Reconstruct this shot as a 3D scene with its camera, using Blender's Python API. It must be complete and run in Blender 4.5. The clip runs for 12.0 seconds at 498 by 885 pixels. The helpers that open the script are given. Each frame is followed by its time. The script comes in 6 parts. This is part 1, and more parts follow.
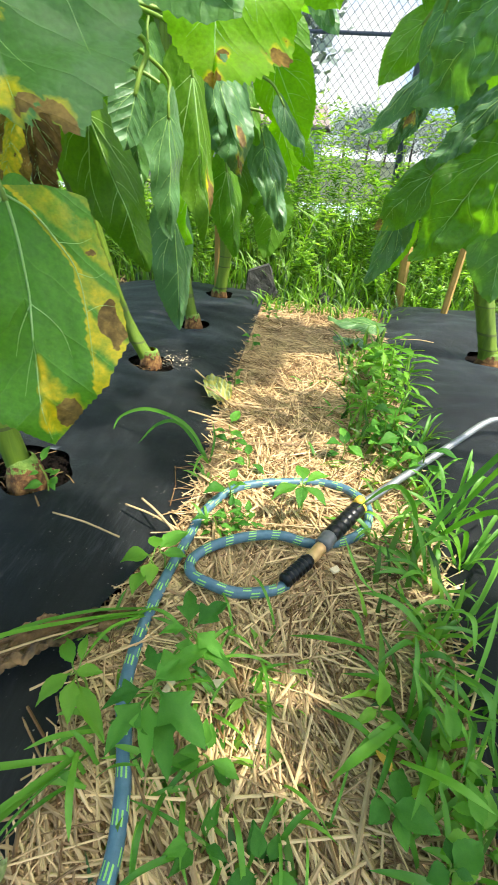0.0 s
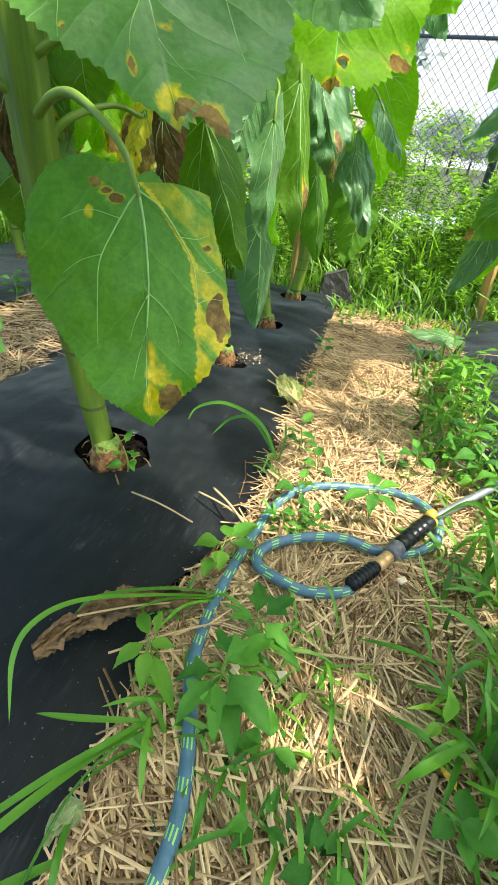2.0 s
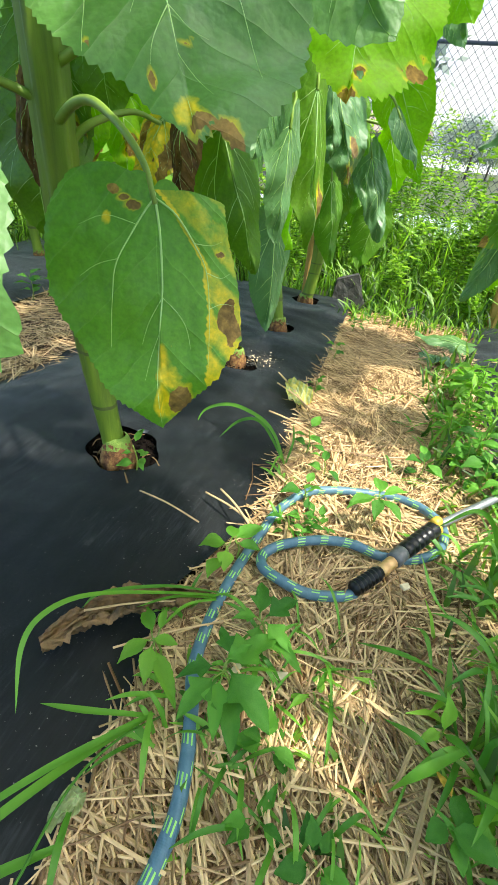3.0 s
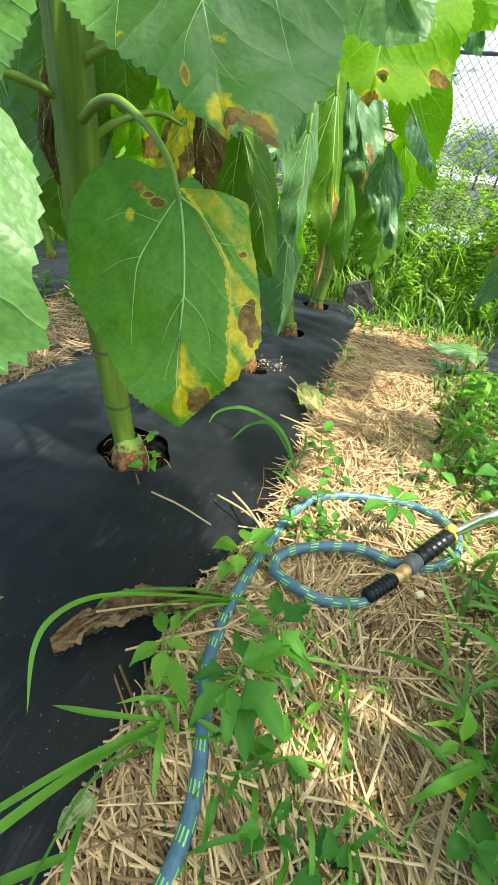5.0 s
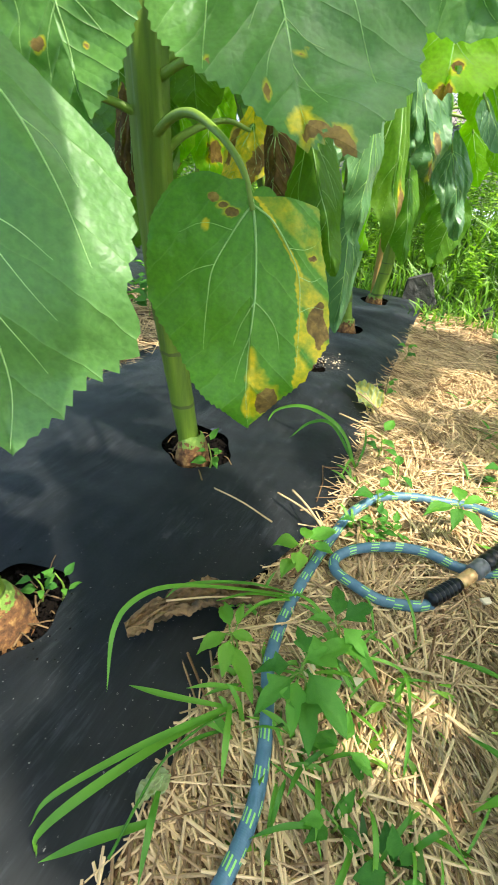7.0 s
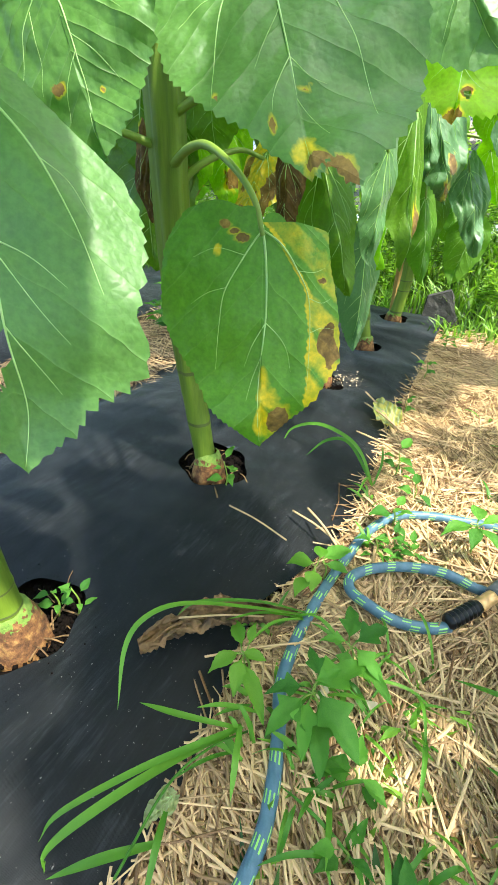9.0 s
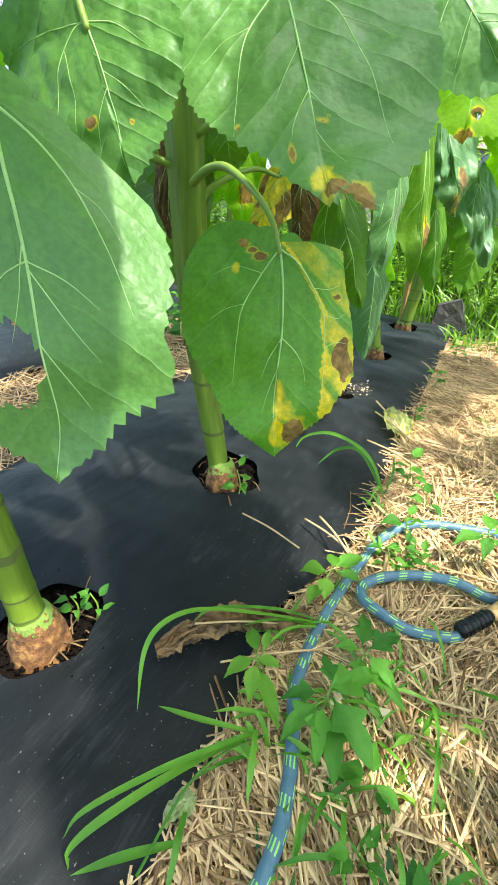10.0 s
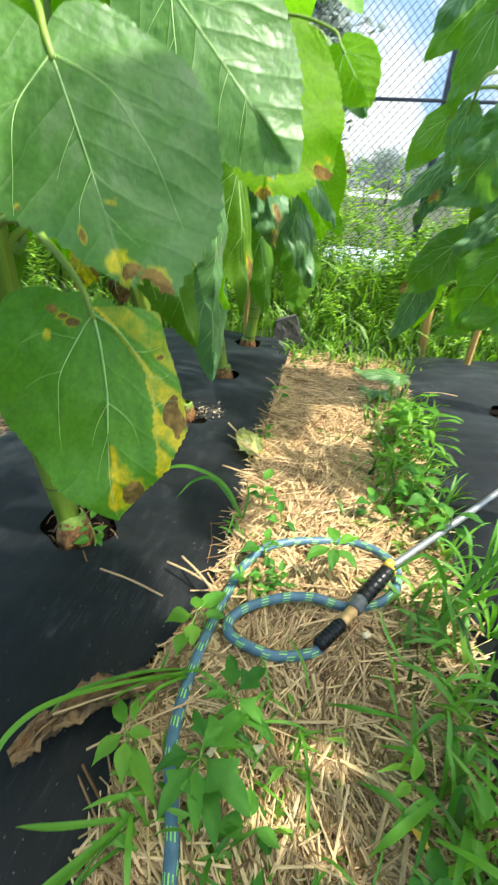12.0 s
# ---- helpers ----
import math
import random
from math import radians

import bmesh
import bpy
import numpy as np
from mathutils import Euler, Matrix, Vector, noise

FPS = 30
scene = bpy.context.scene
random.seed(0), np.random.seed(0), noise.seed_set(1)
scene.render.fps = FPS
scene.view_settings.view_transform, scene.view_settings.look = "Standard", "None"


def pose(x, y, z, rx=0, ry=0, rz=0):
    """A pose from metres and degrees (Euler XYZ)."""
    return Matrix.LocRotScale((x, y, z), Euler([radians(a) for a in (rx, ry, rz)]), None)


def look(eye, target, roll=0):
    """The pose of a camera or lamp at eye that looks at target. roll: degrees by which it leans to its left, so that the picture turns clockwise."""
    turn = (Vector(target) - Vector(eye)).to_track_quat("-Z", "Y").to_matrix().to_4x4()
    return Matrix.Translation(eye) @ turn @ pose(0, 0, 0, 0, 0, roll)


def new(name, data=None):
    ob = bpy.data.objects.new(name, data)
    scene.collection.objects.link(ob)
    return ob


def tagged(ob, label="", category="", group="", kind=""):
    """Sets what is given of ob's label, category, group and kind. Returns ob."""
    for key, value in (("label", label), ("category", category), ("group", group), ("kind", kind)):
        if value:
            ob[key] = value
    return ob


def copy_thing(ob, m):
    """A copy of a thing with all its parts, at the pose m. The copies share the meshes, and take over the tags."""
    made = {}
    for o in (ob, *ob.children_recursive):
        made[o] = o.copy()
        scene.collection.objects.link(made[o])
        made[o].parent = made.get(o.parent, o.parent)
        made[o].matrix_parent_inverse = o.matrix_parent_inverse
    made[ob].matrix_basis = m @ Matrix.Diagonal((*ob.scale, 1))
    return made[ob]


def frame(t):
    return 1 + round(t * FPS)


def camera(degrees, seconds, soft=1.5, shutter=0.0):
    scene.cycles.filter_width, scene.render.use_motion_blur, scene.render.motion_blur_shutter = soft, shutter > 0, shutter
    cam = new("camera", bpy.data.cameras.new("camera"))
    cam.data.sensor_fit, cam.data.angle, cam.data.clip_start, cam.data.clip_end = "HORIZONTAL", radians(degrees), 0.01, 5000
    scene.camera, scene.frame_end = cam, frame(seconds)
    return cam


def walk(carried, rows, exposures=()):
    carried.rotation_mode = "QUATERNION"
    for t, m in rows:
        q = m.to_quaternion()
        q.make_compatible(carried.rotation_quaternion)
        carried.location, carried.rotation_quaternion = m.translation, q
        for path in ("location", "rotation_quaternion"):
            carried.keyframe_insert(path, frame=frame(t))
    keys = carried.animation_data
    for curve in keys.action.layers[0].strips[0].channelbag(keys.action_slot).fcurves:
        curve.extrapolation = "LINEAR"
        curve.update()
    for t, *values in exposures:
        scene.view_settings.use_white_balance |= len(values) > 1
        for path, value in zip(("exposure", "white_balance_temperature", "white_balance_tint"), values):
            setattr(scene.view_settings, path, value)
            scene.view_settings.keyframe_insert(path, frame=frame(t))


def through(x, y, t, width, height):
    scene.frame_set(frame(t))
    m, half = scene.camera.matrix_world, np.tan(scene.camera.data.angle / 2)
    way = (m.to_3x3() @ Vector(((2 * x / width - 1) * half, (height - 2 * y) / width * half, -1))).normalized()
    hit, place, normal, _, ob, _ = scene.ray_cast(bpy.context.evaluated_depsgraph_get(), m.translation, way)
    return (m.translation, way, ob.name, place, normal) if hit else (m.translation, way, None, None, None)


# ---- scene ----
cam = camera(58.4, 12.0, soft=1.35, shutter=0.3)

PATH = [
    (0, (0.445, 0.321, 0.667), (0.229, 1.981, -0.429), 4.1),
    (0.5, (0.424, 0.311, 0.667), (0.111, 1.954, -0.43), 4.3),
    (1, (0.416, 0.307, 0.668), (0.048, 1.935, -0.433), 4.6),
    (1.5, (0.413, 0.305, 0.666), (0.011, 1.923, -0.439), 4.6),
    (2, (0.399, 0.292, 0.664), (-0.035, 1.903, -0.438), 5.4),
    (2.5, (0.402, 0.288, 0.668), (-0.054, 1.893, -0.436), 6.0),
    (4.5, (0.403, 0.277, 0.676), (-0.101, 1.88, -0.409), 6.2),
    (5, (0.384, 0.282, 0.662), (-0.111, 1.889, -0.42), 6.9),
    (5.5, (0.39, 0.282, 0.663), (-0.083, 1.896, -0.419), 7.9),
    (6, (0.413, 0.293, 0.655), (-0.03, 1.91, -0.435), 8.3),
    (6.5, (0.395, 0.283, 0.666), (-0.128, 1.864, -0.441), 6.5),
    (7, (0.366, 0.264, 0.675), (-0.328, 1.77, -0.442), 3.5),
    (7.2, (0.362, 0.26, 0.676), (-0.355, 1.76, -0.436), 3.6),
    (9, (0.381, 0.266, 0.681), (-0.421, 1.762, -0.376), 1.7),
    (9.5, (0.366, 0.254, 0.684), (-0.456, 1.747, -0.361), 1.4),
    (10, (0.377, 0.249, 0.696), (-0.464, 1.74, -0.338), 1.3),
    (10.5, (0.388, 0.258, 0.686), (-0.456, 1.756, -0.336), 1.1),
    (11, (0.377, 0.262, 0.681), (-0.463, 1.763, -0.34), 1.3),
    (11.5, (0.39, 0.276, 0.683), (-0.335, 1.84, -0.331), 1.8),
    (11.7, (0.407, 0.292, 0.697), (-0.143, 1.929, -0.312), 2.3),
    (11.8, (0.417, 0.302, 0.712), (-0.047, 1.970, -0.296), 2.3),
    (12, (0.402, 0.3, 0.761), (0.09, 2.01, -0.229), 3.8),
]
walk(cam, [(t, look(eye, target, roll)) for t, eye, target, roll in PATH],
     exposures=[(0, 1.74, 6580, 3), (6.5, 1.80, 6580, 3), (9, 1.98, 6450, 4), (11.3, 2.00, 6450, 4), (12, 1.68, 6500, 3)])

# ---- world, sun, light ----
SUN_EL, SUN_AZ = radians(63), radians(98)
world = bpy.data.worlds.new("sky")
scene.world = world
world.use_nodes = True
wn = world.node_tree
for n in list(wn.nodes):
    wn.nodes.remove(n)
sky = wn.nodes.new("ShaderNodeTexSky")
sky.sky_type = 'NISHITA'
sky.sun_disc = False
sky.sun_elevation, sky.sun_rotation = SUN_EL, SUN_AZ
sky.dust_density = 3.0
sky_bg = wn.nodes.new("ShaderNodeBackground")
sky_bg.inputs["Strength"].default_value = 0.15
sky_out = wn.nodes.new("ShaderNodeOutputWorld")
wn.links.new(sky.outputs[0], sky_bg.inputs[0])
wn.links.new(sky_bg.outputs[0], sky_out.inputs[0])

sun_data = bpy.data.lights.new("sun", 'SUN')
sun_data.energy, sun_data.angle, sun_data.color = 2.6, radians(1.6), (1.0, 0.95, 0.86)
sun = new("sun", sun_data)
sun_dir = Vector((math.sin(SUN_AZ) * math.cos(SUN_EL), math.cos(SUN_AZ) * math.cos(SUN_EL), math.sin(SUN_EL)))
sun.matrix_world = look(sun_dir * 30, (0, 0, 0))


# ---- materials ----
def nodes_of(name):
    m = bpy.data.materials.new(name)
    m.use_nodes = True
    t = m.node_tree
    b = t.nodes["Principled BSDF"]
    return m, t, b


def node(t, kind, **inputs):
    n = t.nodes.new(kind)
    for k, v in inputs.items():
        n.inputs[k.replace("_", " ")].default_value = v
    return n


def ramp(t, fac, *stops):
    r = t.nodes.new("ShaderNodeValToRGB")
    e = r.color_ramp.elements
    while len(e) < len(stops):
        e.new(0.5)
    for el, (p, c) in zip(e, stops):
        el.position, el.color = p, (*c, 1)
    t.links.new(fac, r.inputs[0])
    return r.outputs[0]


def noise_tex(t, scale, detail=4, rough=0.6, coords="Object"):
    c = t.nodes.new("ShaderNodeTexCoord")
    n = node(t, "ShaderNodeTexNoise", Scale=scale, Detail=detail, Roughness=rough)
    t.links.new(c.outputs[coords], n.inputs["Vector"])
    return n.outputs["Fac"]


def math_node(t, op, a, b):
    n = t.nodes.new("ShaderNodeMath")
    n.operation = op
    for i, v in enumerate((a, b)):
        if isinstance(v, (int, float)):
            n.inputs[i].default_value = v
        else:
            t.links.new(v, n.inputs[i])
    return n.outputs[0]


def mix_rgb(t, fac, a, b, kind='MIX'):
    n = t.nodes.new("ShaderNodeMix")
    n.data_type, n.blend_type = 'RGBA', kind
    for sock, v in ((n.inputs[0], fac), (n.inputs[6], a), (n.inputs[7], b)):
        if isinstance(v, (int, float)):
            sock.default_value = v
        elif isinstance(v, tuple):
            sock.default_value = (*v, 1)
        else:
            t.links.new(v, sock)
    return n.outputs[2]


def bump(t, b, height, strength, distance):
    n = node(t, "ShaderNodeBump", Strength=strength, Distance=distance)
    t.links.new(height, n.inputs["Height"])
    t.links.new(n.outputs[0], b.inputs["Normal"])


def random_of(t, island=False):
    if island:
        return t.nodes.new("ShaderNodeNewGeometry").outputs["Random Per Island"]
    return t.nodes.new("ShaderNodeObjectInfo").outputs["Random"]


def thin_leaf(t, b, colour, through_colour, amount):
    """Lets light through a leaf: a share of the light passes to the other side."""
    out = t.nodes["Material Output"]
    tr = t.nodes.new("ShaderNodeBsdfTranslucent")
    t.links.new(through_colour, tr.inputs["Color"])
    mx = t.nodes.new("ShaderNodeMixShader")
    mx.inputs[0].default_value = amount
    t.links.new(b.outputs[0], mx.inputs[1])
    t.links.new(tr.outputs[0], mx.inputs[2])
    t.links.new(mx.outputs[0], out.inputs["Surface"])
    t.links.new(colour, b.inputs["Base Color"])


def attribute_of(t, key):
    at = t.nodes.new("ShaderNodeAttribute")
    at.attribute_name = key
    return at.outputs["Fac"]


def leaf_material(name, dark, light, gloss=0.42, through=0.33, sheen=0.0, spec=0.55, dead=1.0):
    """A hairy leaf: mottled green, a net of side veins in leaf coordinates, yellow and dry brown parts."""
    m, t, b = nodes_of(name)
    grain = noise_tex(t, 34, 5)
    blotch = noise_tex(t, 8, 4)
    f = math_node(t, 'ADD', math_node(t, 'MULTIPLY', blotch, 0.60), math_node(t, 'MULTIPLY', random_of(t), 0.40))
    green = mix_rgb(t, f, dark, light)
    green = mix_rgb(t, 0.25, green, ramp(t, grain, (0.3, (0.35, 0.42, 0.4)), (0.7, (1, 1, 1))), 'MULTIPLY')
    green = mix_rgb(t, 0.5, green, ramp(t, noise_tex(t, 150, 3, 0.6), (0.32, (0.62, 0.66, 0.6)), (0.62, (1.08, 1.08, 1.05))), 'MULTIPLY')
    # side veins leave the midrib obliquely
    lu, lv = attribute_of(t, "lu"), attribute_of(t, "lv")
    wander = math_node(t, 'MULTIPLY', math_node(t, 'SUBTRACT', noise_tex(t, 14, 2), 0.5), 0.10)
    run = math_node(t, 'SUBTRACT', math_node(t, 'ADD', lv, wander), math_node(t, 'MULTIPLY', math_node(t, 'ABSOLUTE', lu, 0), 0.85))
    cell = math_node(t, 'FRACT', math_node(t, 'ADD', math_node(t, 'MULTIPLY', run, 5.2), 10.0), 0)
    off = math_node(t, 'SUBTRACT', 0.5, math_node(t, 'ABSOLUTE', math_node(t, 'SUBTRACT', cell, 0.5), 0))
    line = ramp(t, off, (0.0, (1, 1, 1)), (0.045, (0, 0, 0)))
    band = ramp(t, off, (0.04, (1, 1, 1)), (0.22, (0, 0, 0)))
    ve = t.nodes.new("ShaderNodeTexVoronoi")
    ve.feature = 'DISTANCE_TO_EDGE'
    ve.inputs["Scale"].default_value = 85
    tc = t.nodes.new("ShaderNodeTexCoord")
    t.links.new(tc.outputs["Object"], ve.inputs["Vector"])
    net = ramp(t, ve.outputs["Distance"], (0.0, (1, 1, 1)), (0.09, (0, 0, 0)))
    patch = ramp(t, noise_tex(t, 11, 3), (0.40, (0.01, 0.01, 0.01)), (0.62, (0.08, 0.08, 0.08)))
    pale_green = mix_rgb(t, 0.55, light, (0.30, 0.46, 0.16))
    green = mix_rgb(t, math_node(t, 'MULTIPLY', net, patch), green, pale_green)
    green = mix_rgb(t, math_node(t, 'MULTIPLY', line, math_node(t, 'ADD', 0.10, patch)), green, pale_green)
    rag = math_node(t, 'MULTIPLY', math_node(t, 'SUBTRACT', noise_tex(t, 55, 6, 0.75), 0.5), 0.9)
    masks = []
    for key, lo, hi in (("pale", 0.22, 0.54), ("dry", 0.36, 0.43)):
        at = attribute_of(t, key)
        dry = math_node(t, 'ADD', at, math_node(t, 'MULTIPLY', math_node(t, 'MULTIPLY', rag, 0.6 if key == "pale" else 1.0), math_node(t, 'GREATER_THAN', at, 0.02)))
        if key == "pale":
            dry = math_node(t, 'SUBTRACT', dry, math_node(t, 'MULTIPLY', band, 0.30))
        masks.append(ramp(t, dry, (lo, (0, 0, 0)), (hi, (1, 1, 1))))
    yellow_f, brown_f = masks
    fleck = noise_tex(t, 90, 4)
    wide = noise_tex(t, 30, 5, 0.7)
    yellow = ramp(t, fleck, (0.35, (0.43, 0.39, 0.010)), (0.65, (0.76, 0.55, 0.016)))
    brown = ramp(t, math_node(t, 'ADD', math_node(t, 'MULTIPLY', fleck, 0.4), math_node(t, 'MULTIPLY', wide, 0.6)),
                 (0.32, tuple(c * dead for c in (0.048, 0.027, 0.008))), (0.49, tuple(c * dead for c in (0.205, 0.118, 0.036))), (0.68, tuple(c * dead for c in (0.470, 0.275, 0.085))))
    col = mix_rgb(t, yellow_f, green, yellow)
    col = mix_rgb(t, brown_f, col, brown)
    lit = mix_rgb(t, 1.0, col, (1.9, 2.1, 0.75), 'MULTIPLY')
    thin_leaf(t, b, col, lit, through)
    b.inputs["Specular IOR Level"].default_value = spec
    b.inputs["Sheen Weight"].default_value = sheen
    b.inputs["Sheen Roughness"].default_value = 0.45
    relief = math_node(t, 'ADD', math_node(t, 'MULTIPLY', ve.outputs["Distance"], 0.16), math_node(t, 'MULTIPLY', blotch, 1.5))
    folds = noise_tex(t, 17, 4, 0.55)
    relief = math_node(t, 'ADD', relief, math_node(t, 'MULTIPLY', folds, 1.4))
    relief = math_node(t, 'ADD', relief, math_node(t, 'MULTIPLY', math_node(t, 'POWER', off, 0.5), 0.72))
    bump(t, b, relief, 0.62, 0.0065)
    skin = ramp(t, folds, (0.3, (gloss - 0.06,) * 3), (0.7, (gloss + 0.16,) * 3))
    t.links.new(mix_rgb(t, brown_f, skin, (0.85, 0.85, 0.85)), b.inputs["Roughness"])
    return m


def crown_material():
    """Flaky red-brown root bark that breaks up into green skin towards the stem."""
    m, t, b = nodes_of("root_bark")
    g = noise_tex(t, 60, 6, 0.7)
    bark = ramp(t, g, (0.30, (0.018, 0.008, 0.003)), (0.50, (0.170, 0.070, 0.022)), (0.70, (0.44, 0.245, 0.075)))
    edge = math_node(t, 'ADD', attribute_of(t, "skin"), math_node(t, 'MULTIPLY', math_node(t, 'SUBTRACT', noise_tex(t, 75, 4, 0.6), 0.5), 1.5))
    skin = ramp(t, g, (0.3, (0.10, 0.20, 0.025)), (0.7, (0.24, 0.33, 0.06)))
    t.links.new(mix_rgb(t, ramp(t, edge, (0.60, (0, 0, 0)), (0.66, (1, 1, 1))), bark, skin), b.inputs["Base Color"])
    b.inputs["Roughness"].default_value = 0.85
    bump(t, b, math_node(t, 'ADD', g, math_node(t, 'MULTIPLY', noise_tex(t, 160, 3), 0.4)), 0.9, 0.006)
    return m


def plain(name, c1, c2, rough, scale=40, metal=0.0, bump_by=0.2, dist=0.002, island=False, obj=False, spec=0.5, through=0.0, stretch=None):
    """A two-tone grained surface; island or obj vary it from piece to piece."""
    m, t, b = nodes_of(name)
    g = noise_tex(t, scale, 6, 0.65)
    wide = noise_tex(t, scale / 7, 3)
    if stretch:
        for n in [q for q in t.nodes if q.bl_idname == "ShaderNodeTexNoise"]:
            mp = t.nodes.new("ShaderNodeMapping")
            mp.inputs["Scale"].default_value = stretch
            t.links.new(n.inputs["Vector"].links[0].from_socket, mp.inputs["Vector"])
            t.links.new(mp.outputs[0], n.inputs["Vector"])
    f = math_node(t, 'ADD', math_node(t, 'MULTIPLY', g, 0.6), math_node(t, 'MULTIPLY', wide, 0.4))
    if island or obj:
        f = math_node(t, 'ADD', math_node(t, 'MULTIPLY', f, 0.5), math_node(t, 'MULTIPLY', random_of(t, island), 0.5))
    col = ramp(t, f, (0.25, c1), (0.75, c2))
    if through:
        thin_leaf(t, b, col, mix_rgb(t, 1.0, col, (1.9, 2.0, 0.8), 'MULTIPLY'), through)
    else:
        t.links.new(col, b.inputs["Base Color"])
    b.inputs["Roughness"].default_value = rough
    b.inputs["Metallic"].default_value = metal
    b.inputs["Specular IOR Level"].default_value = spec
    if bump_by:
        bump(t, b, g, bump_by, dist)
    return m


def fabric_material():
    m, t, b = nodes_of("woven_black_fabric")
    tc = t.nodes.new("ShaderNodeTexCoord")
    weave = []
    for direction in ('X', 'Y'):
        w = t.nodes.new("ShaderNodeTexWave")
        w.bands_direction = direction
        w.inputs["Scale"].default_value = 300 if direction == 'X' else 420
        w.inputs["Distortion"].default_value = 1.2
        t.links.new(tc.outputs["Object"], w.inputs["Vector"])
        weave.append(w.outputs["Fac"])
    woven = math_node(t, 'ADD', *weave)
    st = node(t, "ShaderNodeMapping")
    st.inputs["Scale"].default_value = (70, 9, 20)
    st.inputs["Rotation"].default_value = (0, 0, 0.35)
    t.links.new(tc.outputs["Object"], st.inputs["Vector"])
    sn = node(t, "ShaderNodeTexNoise", Scale=1.0, Detail=5)
    t.links.new(st.outputs[0], sn.inputs["Vector"])
    dust = noise_tex(t, 3.2, 6, 0.7)
    specks = noise_tex(t, 210, 2, 0.5)
    s2 = node(t, "ShaderNodeMapping")
    s2.inputs["Scale"].default_value = (260, 30, 60)
    s2.inputs["Rotation"].default_value = (0, 0, 0.30)
    t.links.new(tc.outputs["Object"], s2.inputs["Vector"])
    fine = node(t, "ShaderNodeTexNoise", Scale=1.0, Detail=4)
    t.links.new(s2.outputs[0], fine.inputs["Vector"])
    d = math_node(t, 'MULTIPLY', math_node(t, 'ADD', math_node(t, 'MULTIPLY', sn.outputs["Fac"], 0.45), math_node(t, 'MULTIPLY', fine.outputs["Fac"], 0.55)), dust)
    col = ramp(t, d, (0.15, (0.0020, 0.0027, 0.0034)), (0.28, (0.0056, 0.0068, 0.0080)), (0.47, (0.032, 0.036, 0.040)))
    col = mix_rgb(t, ramp(t, specks, (0.72, (0, 0, 0)), (0.76, (1, 1, 1))), col, (0.20, 0.19, 0.17))
    smear = ramp(t, noise_tex(t, 6.5, 7, 0.75), (0.66, (0, 0, 0)), (0.80, (0.5, 0.5, 0.5)))
    col = mix_rgb(t, math_node(t, 'MULTIPLY', smear, fine.outputs["Fac"]), col, (0.16, 0.16, 0.15))
    t.links.new(col, b.inputs["Base Color"])
    t.links.new(ramp(t, dust, (0.3, (0.38, 0.38, 0.38)), (0.7, (0.60, 0.60, 0.60))), b.inputs["Roughness"])
    b.inputs["Specular IOR Level"].default_value = 0.22
    b.inputs["Sheen Weight"].default_value = 0.22
    b.inputs["Sheen Roughness"].default_value = 0.35
    b.inputs["Sheen Tint"].default_value = (0.80, 0.88, 1.0, 1)
    crease = math_node(t, 'ADD', math_node(t, 'MULTIPLY', noise_tex(t, 9, 4, 0.5), 26.0), math_node(t, 'MULTIPLY', noise_tex(t, 34, 3, 0.5), 6.0))
    woven = math_node(t, 'ADD', woven, crease)
    bump(t, b, math_node(t, 'ADD', woven, math_node(t, 'MULTIPLY', sn.outputs["Fac"], 5.0)), 0.22, 0.0006)
    return m


def hose_material():
    m, t, b = nodes_of("braided_blue_hose")
    uv = t.nodes.new("ShaderNodeUVMap")
    uv.uv_map = "UVMap"
    sep = t.nodes.new("ShaderNodeSeparateXYZ")
    t.links.new(uv.outputs[0], sep.inputs[0])
    u, v = sep.outputs[0], sep.outputs[1]
    band = math_node(t, 'FRACT', math_node(t, 'ADD', math_node(t, 'MULTIPLY', u, 1 / 0.046), math_node(t, 'MULTIPLY', v, 0.35)), 0)
    band = math_node(t, 'LESS_THAN', band, 0.33)
    dash = math_node(t, 'LESS_THAN', math_node(t, 'FRACT', math_node(t, 'MULTIPLY', v, 11.0), 0), 0.42)
    stripe = math_node(t, 'MULTIPLY', band, dash)
    blue = ramp(t, noise_tex(t, 60, 5), (0.3, (0.050, 0.118, 0.170)), (0.7, (0.092, 0.180, 0.240)))
    col = mix_rgb(t, stripe, blue, (0.30, 0.62, 0.13))
    t.links.new(col, b.inputs["Base Color"])
    b.inputs["Roughness"].default_value = 0.45
    ribs = math_node(t, 'ADD', math_node(t, 'SINE', math_node(t, 'MULTIPLY', u, 2500.0), 0),
                     math_node(t, 'SINE', math_node(t, 'MULTIPLY', v, 170.0), 0))
    bump(t, b, ribs, 0.12, 0.0004)
    return m


M_LEAF = leaf_material("sunflower_leaf", (0.085, 0.215, 0.010), (0.165, 0.345, 0.018), gloss=0.44, through=0.40)
# copy of the plain leaf with its olive backlit tone coloured in
M_LEAF_BACKLIT_OLIVE = leaf_material("sunflower_leaf_backlit_olive", (0.070, 0.165, 0.004), (0.135, 0.270, 0.008), gloss=0.46, through=0.42)
M_LEAF_WILT = leaf_material("wilted_leaf", (0.26, 0.30, 0.13), (0.42, 0.46, 0.24), through=0.3)
M_LEAF_SICK = leaf_material("sunflower_leaf_ageing", (0.090, 0.255, 0.012), (0.150, 0.355, 0.022), gloss=0.44, through=0.22)
M_LEAF_DEAD = leaf_material("sunflower_leaf_dead", (0.085, 0.215, 0.010), (0.165, 0.345, 0.018), gloss=0.6, through=0.15, spec=0.2, dead=0.45)
